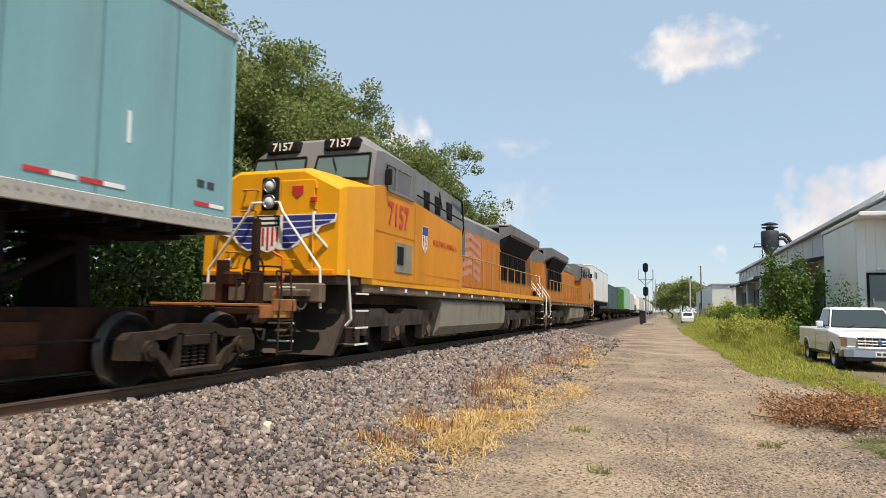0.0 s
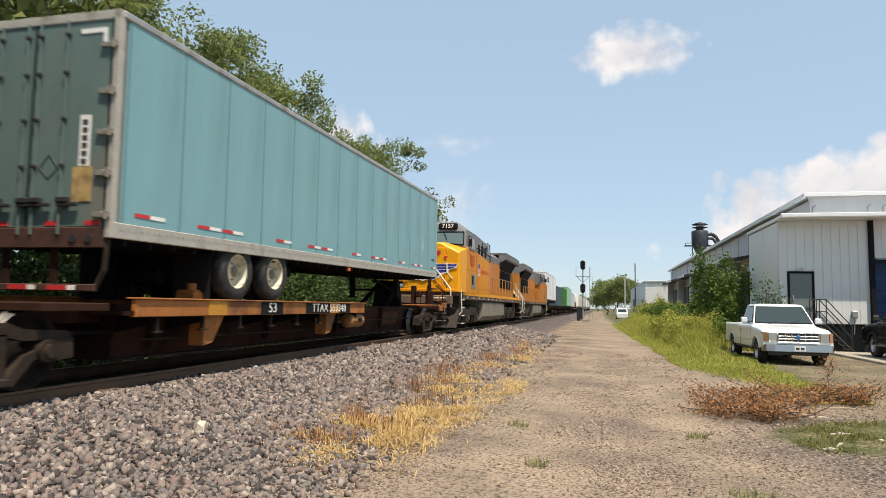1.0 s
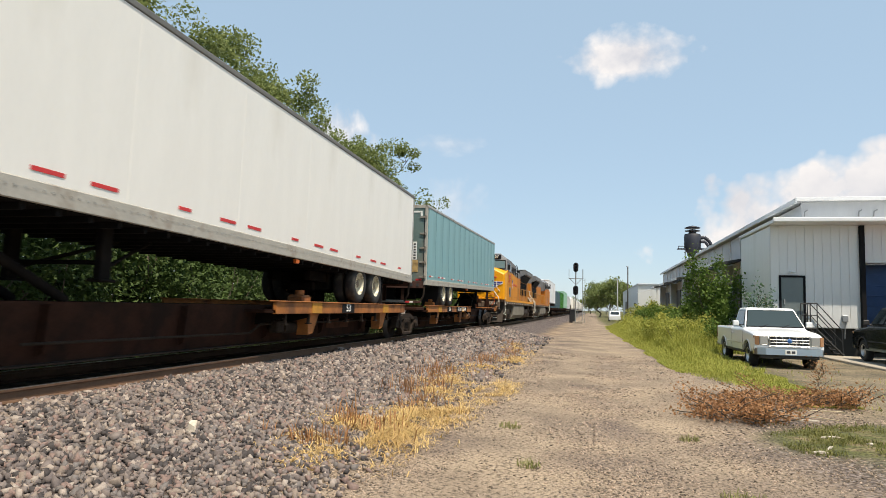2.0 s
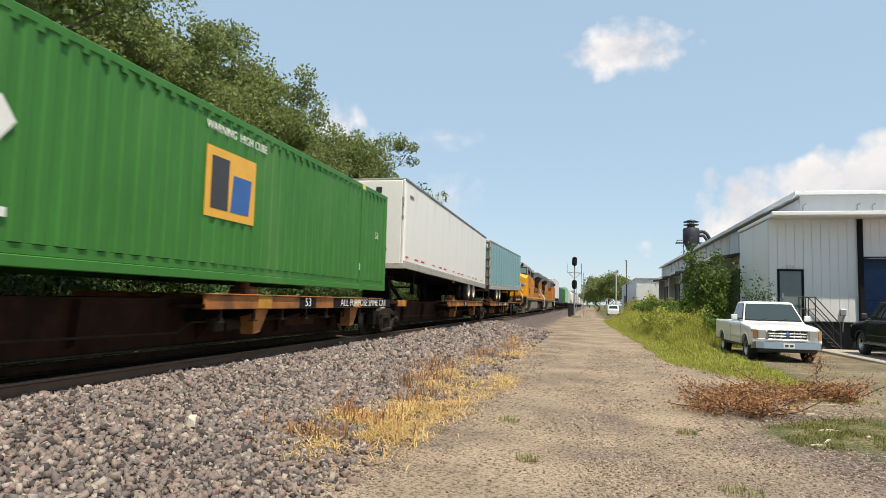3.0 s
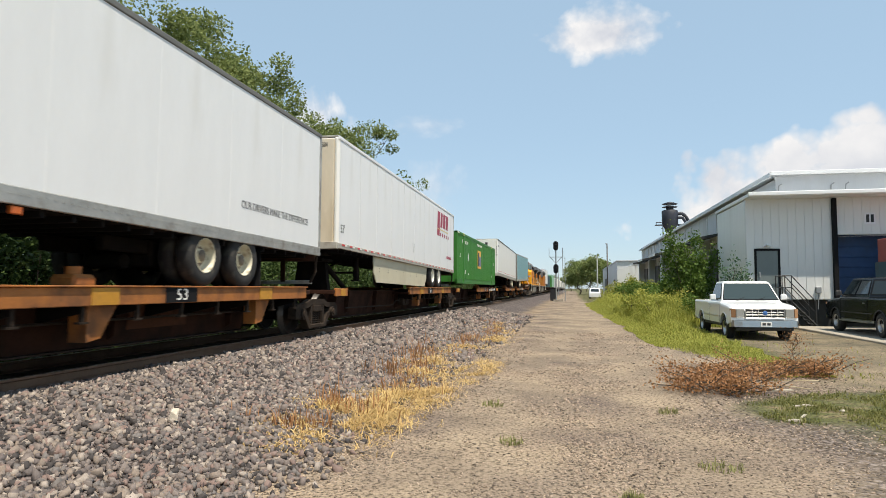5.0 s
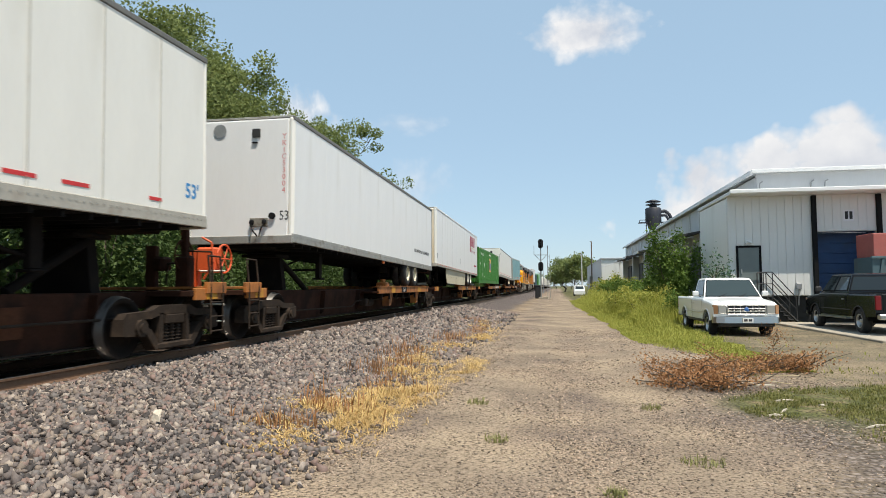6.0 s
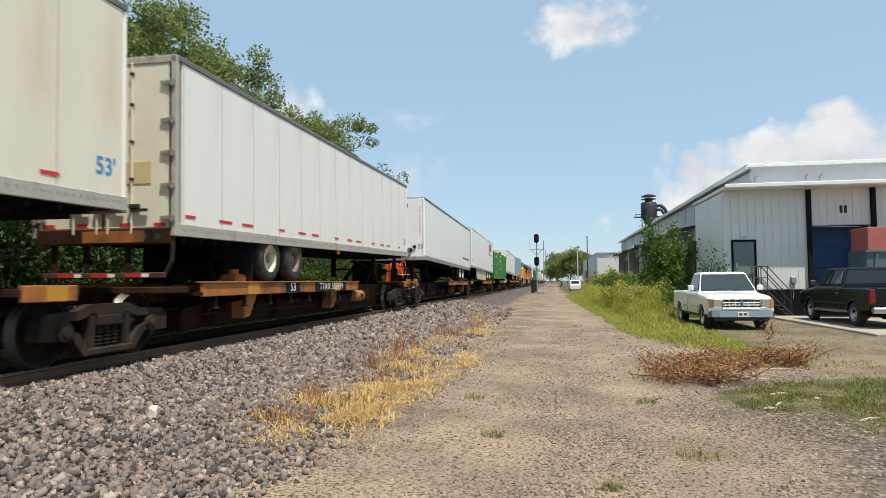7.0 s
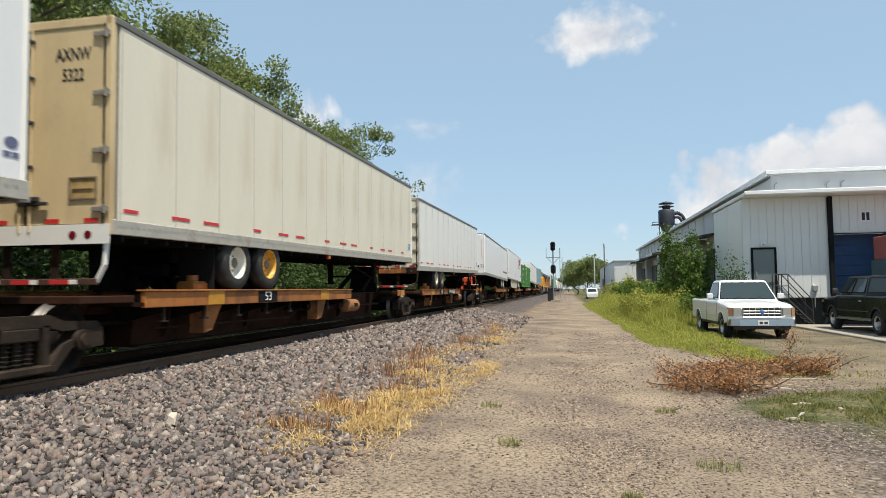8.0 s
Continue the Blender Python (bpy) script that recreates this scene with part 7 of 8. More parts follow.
def pickup(label, paint, at, cab0=1.4, cab1=3.05, length=5.4, hood=1.17, belt=1.27, roof=1.93, axles=(0.95, 4.3), bright=True):
    """A pickup with its nose at y = 0: front body, cab, open bed with its own sides, and trim."""
    t = thing("pickup_truck", label, "truck", at)

    def arch(yc, r=0.47):
        return [(yc + r * math.cos(a), max(0.40 + r * math.sin(a), 0.52)) for a in (math.pi * (1 - k / 10) for k in range(11))]

    def front(dz, dy):
        return [(0.05 + dy, 0.58)] + arch(axles[0]) + [(cab1, 0.52), (cab1, belt - dz), (cab0 + 0.1, belt - dz), (cab0 - 0.12, hood + 0.055 - dz), (0.55, hood - dz), (0.22 + dy, hood - 0.04 - dz), (0.1 + dy, hood - 0.1 - dz), (0.03 + dy, 0.98), (0.02 + dy, 0.62)]

    def bed(dz):
        return [(cab1 + 0.025, 0.52)] + arch(axles[1]) + [(length - 0.06, 0.58), (length, 0.75), (length - 0.01, belt - 0.03 - dz), (cab1 + 0.025, belt - 0.03 - dz)]
    st = ((-1.0, 0.13, 0.07), (-0.985, 0.07, 0.04), (-0.93, 0.02, 0.02), (-0.72, 0.0, 0.0), (-0.66, 0.012, 0.0), (-0.3, -0.012, 0.0), (0.3, -0.012, 0.0), (0.66, 0.012, 0.0), (0.72, 0.0, 0.0), (0.93, 0.02, 0.02), (0.985, 0.07, 0.04), (1.0, 0.13, 0.07))
    part("body", Shape().loft([[(x, y, z) for y, z in front(dz, dy)] for x, dz, dy in st]), paint, t, "painted front body with creased hood")
    for sx in (-1, 1):
        part("bed_side", Shape().loft([[(sx * x, y, z) for y, z in bed(dz)] for x, dz in ((0.80, 0.0), (0.94, 0.0), (0.985, 0.02), (1.0, 0.06))]), paint, t)
        for yc in axles:
            part("arch_lip", Shape().tube([(sx * 1.0, y, z) for y, z in arch(yc, 0.475)], 0.022, 6), paint if bright else M_PLASTIC, t)
            part("wheel_well", Shape().box(*sorted((sx * 0.45, sx * 0.93)), yc - 0.46, yc + 0.46, 0.42, 0.86), M_DARK, t)
            w = part("wheel", CAR_TYRE, None, t, "tyre with bright rim", at=pose(sx * 0.86, yc, 0.39, 0, 0, 0 if sx > 0 else 180))
            part("rim", CAR_RIM, None, w)
            part("hub_cap", Shape().turned([(0.0, 0.09), (0.05, 0.085), (0.08, 0.05)], "x", 14), M_CHROME, w)
    part("tailgate", Shape().box(-0.80, 0.80, length - 0.07, length, 0.62, belt - 0.04, 0.015), paint, t)
    part("bed_floor", Shape().box(-0.80, 0.80, cab1 + 0.03, length - 0.07, 0.72, 0.76).box(-0.80, 0.80, cab1 + 0.03, cab1 + 0.06, 0.76, belt - 0.04), paint if bright else M_PLASTIC, t)
    b, c = 0.93, 0.75
    f0, f1, r1, r0 = (cab0 + 0.05, belt - 0.03), (cab0 + 0.62, roof - 0.06), (cab1 - 0.10, roof - 0.06), (cab1 - 0.005, belt - 0.03)
    cab = part("cab", Shape().loft([[(-b, f0[0], f0[1]), (b, f0[0], f0[1]), (b, r0[0], r0[1]), (-b, r0[0], r0[1])],
                                    [(-c, f1[0], f1[1]), (c, f1[0], f1[1]), (c, r1[0], r1[1]), (-c, r1[0], r1[1])],
                                    [(-c + 0.04, f1[0] + 0.06, roof - 0.02), (c - 0.04, f1[0] + 0.06, roof - 0.02), (c - 0.04, r1[0] - 0.05, roof - 0.02), (-c + 0.04, r1[0] - 0.05, roof - 0.02)],
                                    [(-c + 0.16, f1[0] + 0.22, roof), (c - 0.16, f1[0] + 0.22, roof), (c - 0.16, r1[0] - 0.15, roof), (-c + 0.16, r1[0] - 0.15, roof)]]), paint, t, "cab roof and pillars")
    panes = [("windscreen", [(-b, f0[0], f0[1] + 0.02), (b, f0[0], f0[1] + 0.02), (c, f1[0], f1[1]), (-c, f1[0], f1[1])], M_CARSCREEN), ("rear_window", [(-b, r0[0], r0[1] + 0.06), (b, r0[0], r0[1] + 0.06), (c, r1[0], r1[1]), (-c, r1[0], r1[1])], M_GLASS)]
    n = 1 if cab1 - cab0 < 2.2 else 2
    for sx in (-1, 1):
        for k in range(n):
            ya, yb = f0[0] + 0.12 + (r0[0] - f0[0] - 0.2) * k / n, f0[0] + 0.12 + (r0[0] - f0[0] - 0.2) * (k + 1) / n
            ta, tb = f1[0] + 0.03 + (r1[0] - f1[0] - 0.08) * k / n, f1[0] + 0.03 + (r1[0] - f1[0] - 0.08) * (k + 1) / n
            panes.append(("side_window", [(sx * b, ya, f0[1] + 0.05), (sx * b, yb, f0[1] + 0.05), (sx * c, tb, f1[1]), (sx * c, ta, f1[1])], M_GLASS))
    for name, quad, m in panes:
        glaze("window_seal", quad, cab, 0.035, 0.006, M_DARK)
        glaze(name, quad, cab, 0.06, 0.011, m)
    for sx in (-1, 1):
        mir = part("mirror", Shape().box(*sorted((sx * 1.04, sx * 1.24)), cab0 + 0.34, cab0 + 0.42, belt + 0.02, belt + 0.2, 0.025), paint if bright else M_PLASTIC, t)
        part("mirror_arm", Shape().tube([(sx * 0.95, cab0 + 0.42, belt + 0.0), (sx * 1.08, cab0 + 0.38, belt + 0.06)], 0.02, 6), M_PLASTIC, mir)
        part("door_handle", Shape().box(*sorted((sx * 1.0, sx * 1.03)), cab1 - 0.35, cab1 - 0.2, belt - 0.24, belt - 0.2, 0.01), M_CHROME, t)
        for ys in (cab0 + 0.1, cab1 - 0.06):
            part("door_seam", Shape().box(*sorted((sx * 0.995, sx * 1.004)), ys, ys + 0.014, 0.52, belt - 0.12), M_DARK, t)
        part("body_moulding", Shape().box(*sorted((sx * 0.995, sx * 1.012)), axles[0] + 0.55, axles[1] - 0.55, 0.72, 0.755, 0.004), M_CHROME if bright else M_PLASTIC, t)
        part("rocker", Shape().box(*sorted((sx * 0.9, sx * 0.985)), axles[0] + 0.5, axles[1] - 0.5, 0.42, 0.53, 0.02), M_PLASTIC if bright else M_CHROME, t)
    part("chassis", Shape().box(-0.5, 0.5, 0.3, length - 0.3, 0.34, 0.62, 0.03), M_DARK, t)
    part("axle", Shape().cyl((-0.8, axles[0], 0.36), (0.8, axles[0], 0.36), 0.06).cyl((-0.8, axles[1], 0.38), (0.8, axles[1], 0.38), 0.06).cyl((0, axles[1] - 0.16, 0.38), (0, axles[1] + 0.16, 0.38), 0.15), M_DARK, t)
    part("front_bumper", Shape().loft([[(x, -0.12 + d, 0.46), (x, -0.10 + d, 0.66), (x, 0.02 + d, 0.68), (x, 0.05 + d, 0.44)] for x, d in ((-1.0, 0.2), (-0.93, 0.08), (-0.7, 0.0), (0.7, 0.0), (0.93, 0.08), (1.0, 0.2))]), M_CHROME, t, "chrome front bumper")
    part("valance", Shape().box(-0.85, 0.85, 0.0, 0.12, 0.34, 0.47, 0.03), M_PLASTIC, t)
    part("rear_bumper", Shape().box(-0.98, 0.98, length - 0.02, length + 0.16, 0.48, 0.66, 0.04), M_CHROME, t)
    gr = part("grille", Shape().box(-0.56, 0.56, -0.005, 0.08, 0.74, hood - 0.13, 0.015), M_PLASTIC, t, "dark grille with bright bars")
    part("grille_frame", Shape().box(-0.58, 0.58, -0.03, 0.0, hood - 0.16, hood - 0.12, 0.01).box(-0.58, 0.58, -0.03, 0.0, 0.72, 0.755, 0.01).box(-0.59, -0.555, -0.03, 0.0, 0.72, hood - 0.12, 0.01).box(0.555, 0.59, -0.03, 0.0, 0.72, hood - 0.12, 0.01), M_CHROME, gr)
    for k in range(2):
        part("grille_bar", Shape().box(-0.56, 0.56, -0.028, -0.005, 0.82 + k * 0.085, 0.85 + k * 0.085, 0.006), M_CHROME, gr)
    for x in (-0.37, -0.19, 0.0, 0.19, 0.37):
        part("grille_bar", Shape().box(x - 0.008, x + 0.008, -0.024, -0.005, 0.75, hood - 0.15), M_CHROME, gr)
    part("grille_badge", Shape().turned([(0.0, -0.035), (0.06, -0.032), (0.075, -0.02)], "y", 16, (0, 0, 0.89)), M_EMBLEM_B, gr)
    for sx in (-1, 1):
        part("headlight", Shape().box(*sorted((sx * 0.6, sx * 0.86)), -0.01, 0.08, 0.75, hood - 0.14, 0.02), M_HEADLAMP, t)
        part("turn_signal", Shape().loft([[(sx * 0.87, -0.005, z), (sx * 0.985, 0.06, z), (sx * 1.0, 0.2, z), (sx * 0.87, 0.2, z)] for z in (0.75, hood - 0.14)]), M_AMBER, t)
        part("tail_light", Shape().box(*sorted((sx * 0.84, sx * 1.008)), length - 0.05, length + 0.012, 0.78, belt - 0.08, 0.012), M_REDLENS, t)
    pl = part("plate", Shape().box(-0.16, 0.16, -0.135, -0.115, 0.48, 0.63), M_TXTWHITE, t)
    part("plate_bar", Shape().box(-0.12, -0.02, -0.14, -0.135, 0.52, 0.59).box(0.02, 0.12, -0.14, -0.135, 0.52, 0.59), M_EMBLEM_G, pl)
    for x in (-0.45, 0.2):
        part("wiper", Shape().tube([(x, cab0 + 0.03, belt + 0.0), (x + 0.42, cab0 + 0.22, belt + 0.16)], 0.012, 5), M_DARK, t)
    return t


pickup("white older pickup truck with chrome grille and bumper", M_TRUCKWHITE, pose(5.9, 22.0, 0.03, 0, 0, 1.5))
dark = pickup("black crew-cab pickup truck parked on the concrete apron", M_CARBLACK, pose(10.6, 27.7, 0.13, 0, 0, 180), cab0=1.4, cab1=3.75, length=5.8, hood=1.2, belt=1.3, roof=1.95, axles=(1.0, 4.6), bright=False)
part("running_board", Shape().box(0.98, 1.1, 1.6, 3.9, 0.42, 0.47, 0.01), M_CHROME, dark)
part("running_board", Shape().box(-1.1, -0.98, 1.6, 3.9, 0.42, 0.47, 0.01), M_CHROME, dark)

ct = thing("cargo_trailer", "cargo trailer with a red upper panel and ribbed grey-green lower box", "trailer", pose(12.2, 28.0, 0.13))
part("lower_box", Shape().box(0, 3.6, 0, 1.6, 1.05, 2.65, 0.02), M_SLATE, ct)
part("red_panel", Shape().box(0.1, 3.6, 0.05, 1.55, 2.65, 3.6, 0.02), mat("dull_red_panel", (0.36, 0.10, 0.085), 0.6, vary=0.12, dirt=(0.25, 0.12, 0.1), dirt_amount=0.3), ct, "dull red panel")
for _k in range(5):
    part("rib", Shape().prism([(0.1 + _k * 0.8, 1.1), (0.2 + _k * 0.8, 1.1), (0.45 + _k * 0.8, 2.6), (0.35 + _k * 0.8, 2.6)], "y", -0.06, 0.0), M_SLATE, ct)
part("top_edge", Shape().box(-0.04, 3.64, -0.08, 0.0, 2.58, 2.68, 0.01), M_SLATE, ct)
part("frame", Shape().box(-1.4, 3.6, 0.3, 1.3, 0.75, 1.05, 0.02), M_DARK, ct)
for _y in (0.05, 1.55):
    part("wheel", CAR_TYRE, None, ct, "trailer tyre", at=pose(2.3, _y, 0.37, 0, 0, 90))
    part("wheel", CAR_TYRE, None, ct, "trailer tyre", at=pose(1.4, _y, 0.37, 0, 0, 90))

van = thing("parked_van", "small white van parked far down the lane", "van", pose(3.4, 108, 0))
part("body", Shape().loft([[(-0.9, y, 0.3), (0.9, y, 0.3), (0.9, y, h * 0.75), (0.75, y, h), (-0.75, y, h), (-0.9, y, h * 0.75)] for y, h in ((0, 0.9), (0.5, 1.05), (1.3, 1.75), (4.3, 1.8), (4.4, 1.6))]), M_TRUCKWHITE, van)
part("windscreen", Shape().add([(-0.7, 0.55, 1.14), (0.7, 0.55, 1.14), (0.62, 1.2, 1.66), (-0.62, 1.2, 1.66), (-0.7, 0.65, 1.14), (0.7, 0.65, 1.14), (0.62, 1.3, 1.66), (-0.62, 1.3, 1.66)], [(0, 1, 2, 3), (7, 6, 5, 4), (0, 4, 5, 1), (2, 6, 7, 3)]), M_GLASS, van)
for _x in (-0.8, 0.8):
    for _y in (0.8, 3.5):
        part("wheel", CAR_TYRE, None, van, at=pose(_x, _y, 0.33))

# ---- signal, poles and posts ----
sg = thing("railway_signal", "black railway block signal with two stacked heads and a ladder", "signal", pose(-2.2, 84, 0))
part("mast", Shape().cyl((0, 0, 0), (0, 0, 7.0), 0.09, 0.08, 12), M_GALV, sg)
part("footing", Shape().box(-0.35, 0.35, -0.35, 0.35, -0.1, 0.25, 0.03), M_CONCRETE, sg)
for _z in (3.6, 6.55):
    hd = part("signal_head", Shape().prism([(0.33 * math.cos(q * math.pi / 8), _z + (0.87 if 0 <= q <= 8 else 0.33) + 0.33 * math.sin(q * math.pi / 8)) for q in range(16)], "y", -0.16, -0.1), M_SIGNAL, sg, "black oval signal target")
    part("head_case", Shape().box(-0.2, 0.2, -0.1, 0.2, _z + 0.1, _z + 1.1, 0.04), M_SIGNAL, hd)
    for _k in range(3):
        part("hood", Shape().turned([(0.13, -0.5), (0.15, -0.5), (0.15, -0.16), (0.13, -0.16)], "y", 14, (0, 0, _z + 0.27 + _k * 0.33)), M_SIGNAL, hd)
part("bracket", Shape().box(-0.9, 0.95, -0.06, 0.3, 5.68, 5.74).tube([(-0.75, 0, 5.7), (0, 0, 4.9)], 0.035).tube([(0.75, 0, 5.7), (0, 0, 4.9)], 0.035), M_GALV, sg)
part("guard_rail", Shape().tube([(-0.85, 0, 5.7), (-0.85, 0, 6.9)], 0.03).tube([(0.9, 0, 5.7), (0.9, 0, 6.9)], 0.03), M_GALV, sg)
part("ladder", Shape().tube([(0.85, 0.2, 0.1), (0.85, 0.2, 6.9)], 0.03).tube([(1.15, 0.2, 0.1), (1.15, 0.2, 5.7)], 0.03), M_GALV, sg)
rung = Shape().tube([(0.85, 0.2, 0), (1.15, 0.2, 0)], 0.015, 6).mesh("rung", M_GALV)
for _k in range(18):
    part("rung", rung, None, sg, at=pose(0, 0, 0.4 + _k * 0.3))
part("relay_case", Shape().box(-0.75, -0.1, -0.3, 0.3, 0.1, 1.7, 0.04).box(-0.8, -0.05, -0.35, 0.35, 1.7, 1.78, 0.02), M_SIGNAL, sg, "dark relay cabinet")
part("base_debris", Shape().box(0.3, 0.9, -0.4, 0.2, -0.05, 0.35, 0.06), M_CONCRETE, sg)

for _x, _y, _h, _r, _m, _l in ((6.4, 128, 10.2, 0.14, M_POLE, "dark timber utility pole with a lamp"), (4.15, 118, 7.2, 0.12, M_HOPPER, "pale slim pole beside the far shed"), (-3.4, 150, 6.2, 0.07, M_GALV, "thin galvanised pole beside the track")):
    po = thing("utility_pole", _l, "pole", pose(_x, _y, 0))
    part("pole", Shape().cyl((0, 0, -0.2), (0, 0, _h), _r, _r * 0.75, 10), _m, po)
    part("pole_cap", Shape().box(-0.3, 0.1, -0.1, 0.1, _h, _h + 0.18, 0.03), M_GALV, po)

# ---- plants ----
def card_mesh(name, pos, normal_bias, size, material, aspect=0.62, seed=1, bend=0.25):
    """Many small leaves, each a folded blade of two faces, in one mesh."""
    rng = np.random.default_rng(seed)
    n = len(pos)
    nv = rng.normal(size=(n, 3)) + np.array(normal_bias)
    nv /= np.linalg.norm(nv, axis=1, keepdims=True)
    ref = rng.normal(size=(n, 3))
    u = np.cross(nv, ref)
    u /= np.linalg.norm(u, axis=1, keepdims=True)
    w = np.cross(nv, u)
    s = np.array(size)[:, None] * 0.5
    p = np.array(pos)
    v = np.stack([p - u * s, p + w * s * aspect - nv * s * bend, p + u * s, p - w * s * aspect - nv * s * bend], 1).reshape(-1, 3)
    k = np.arange(n)[:, None] * 4
    f = np.concatenate([k + np.array([0, 1, 2]), k + np.array([0, 2, 3])], 1).reshape(-1, 3)
    me = bpy.data.meshes.new(name)
    me.vertices.add(len(v))
    me.vertices.foreach_set("co", v.reshape(-1).astype(np.float32))
    me.loops.add(f.size)
    me.loops.foreach_set("vertex_index", f.reshape(-1).astype(np.int32))
    me.polygons.add(len(f))
    me.polygons.foreach_set("loop_start", np.arange(0, f.size, 3, dtype=np.int32))
    me.update(calc_edges=True)
    me.materials.append(material)
    return me


def limb(shape, p0, p1, r0, r1, rng, k=4):
    pts = [Vector(p0).lerp(Vector(p1), i / k) + Vector(rng.normal(size=3)) * (0.05 * (Vector(p1) - Vector(p0)).length if 0 < i < k else 0) for i in range(k + 1)]
    for i in range(k):
        shape.cyl(pts[i], pts[i + 1], r0 + (r1 - r0) * i / k, r0 + (r1 - r0) * (i + 1) / k, 8, caps=False)
    return pts


def tree(seed, height, radius, leaves, at, label, leaf=0.21, base=0.22, material=None, feathery=False):
    """A tapered trunk with limbs; leaf clumps round the twigs, with gaps between."""
    rng = np.random.default_rng(seed)
    t = thing("tree", label, "tree", at, "trees beyond the track")
    wood, tips = Shape(), []
    trunk = limb(wood, (0, 0, -0.3), (rng.normal() * 0.4, rng.normal() * 0.4, height * 0.72), height * 0.021, height * 0.006, rng, 7)
    for k in range(15):
        f = base + (0.96 - base) * (k + rng.random() * 0.6) / 15
        o = trunk[min(6, int(f * 7))].lerp(trunk[min(7, int(f * 7) + 1)], (f * 7) % 1)
        a = k * 2.4 + rng.normal() * 0.5
        reach = radius * (0.55 + 0.6 * math.sin(math.pi * min(1, (f - base) / (1 - base) * 0.85 + 0.18))) * rng.uniform(0.75, 1.15)
        e = o + Vector((math.cos(a) * reach, math.sin(a) * reach, reach * rng.uniform(0.35, 0.95)))
        pts = limb(wood, o, e, height * 0.008 * (1.2 - f), 0.03, rng)
        for j in range(5):
            q = pts[rng.integers(2, 5)]
            d = Vector(rng.normal(size=3)) * radius * 0.28
            d.z = abs(d.z) * 0.8
            limb(wood, q, q + d, 0.03, 0.01, rng, 2)
            tips.append((q + d, radius * rng.uniform(0.16, 0.34)))
    for j in range(9):
        d = Vector((rng.normal() * radius * 0.3, rng.normal() * radius * 0.3, height * (0.74 + 0.2 * rng.random())))
        tips.append((d, radius * rng.uniform(0.2, 0.36)))
    part("trunk", wood, M_BARK, t, "grey-brown trunk and limbs")
    per = leaves // len(tips)
    pos, siz = [], []
    for c, r in tips:
        for sub in range(3):
            cc = np.array(c) + rng.normal(size=3) * r * 0.5
            m = rng.normal(size=(per // 3, 3))
            m /= np.linalg.norm(m, axis=1, keepdims=True)
            m *= r * (0.95 if not feathery else 0.8) * rng.uniform(0.25, 1.0, (per // 3, 1)) ** 0.6 * np.array([1, 1, 0.8])
            pos.append(cc + m)
            siz.append(rng.uniform(0.6, 1.3, per // 3) * leaf)
    part("crown", card_mesh("crown", np.concatenate(pos), (0, 0, 0.8), np.concatenate(siz), material or M_LEAF, seed=seed), None, t, "uneven green crown")
    return t


tall = [tree(11, 17.2, 4.4, 60000, pose(-21.2, 37.0, -0.2), "tall broad-leaved tree with a ragged green crown"),
        tree(12, 17.8, 4.4, 60000, pose(-21.5, 32.5, -0.2), "tall broad-leaved tree with open limbs"),
        tree(13, 17.6, 4.4, 30000, pose(-21.5, 56.0, -0.2), "feathery green tree with gaps in its crown", leaf=0.25, feathery=True),
        tree(14, 17.2, 3.9, 28000, pose(-25.5, 72.0, -0.2), "feathery green tree with thin upper twigs", leaf=0.25, feathery=True)]
for src, x, y, r in ((0, -22.5, 25.5, 70), (0, -24.5, 33, 250), (1, -25.5, 40, 90), (3, -22.5, 63.5, 110), (3, -24, 52, 60), (2, -25, 66, 300),
                     # last two: unseen trees, added left of the view to shade the undergrowth
                     (3, -27, 84, 250), (2, -22.5, 52, 150), (2, -25, 35.5, 40), (3, -24.5, 28.5, 260), (2, -33, 46, 130), (2, -14.6, 9.0, 100), (2, -14.3, 3.0, 45)):
    copy_thing(tall[src], pose(x, y, -0.25, 0, 0, r))
far_tree = tree(15, 9.6, 3.6, 5000, pose(4.6, 172, 0), "round green tree at the far end of the lane", leaf=0.5)
for x, y, r in ((1.6, 190, 80), (9.5, 200, 160), (-1.5, 330, 30), (6, 300, 200), (14, 260, 20), (-14, 420, 120), (2, 470, 250), (-4, 560, 10), (20, 380, 70)):
    copy_thing(far_tree, pose(x, y, -0.1, 0, 0, r))


def shrub(seed, h, r, leaves, at, label, leaf=0.12, material=None, group=""):
    rng = np.random.default_rng(seed)
    t = thing("shrub", label, "shrub", at, group)
    wood, pos, siz = Shape(), [], []
    for k in range(9):
        a, q = k * 2.4, rng.uniform(0.35, 1.0)
        e = (math.cos(a) * r * q * 0.8, math.sin(a) * r * q * 0.8, h * rng.uniform(0.55, 0.95))
        pts = limb(wood, (math.cos(a) * 0.1, math.sin(a) * 0.1, -0.1), e, 0.035, 0.012, rng, 3)
        for j in range(5):
            c = np.array(pts[rng.integers(1, 4)]) + rng.normal(size=3) * np.array([r, r, h * 0.6]) * 0.22
            c[2] = max(c[2], 0.15)
            m = leaves // 45
            pos.append(c + rng.normal(size=(m, 3)) * np.array([r, r, h * 0.6]) * 0.15)
            siz.append(rng.uniform(0.6, 1.3, m) * leaf)
    part("woody_stem", wood, M_BARK, t)
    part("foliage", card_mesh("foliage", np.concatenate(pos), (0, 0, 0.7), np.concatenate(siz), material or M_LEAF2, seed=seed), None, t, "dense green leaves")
    return t


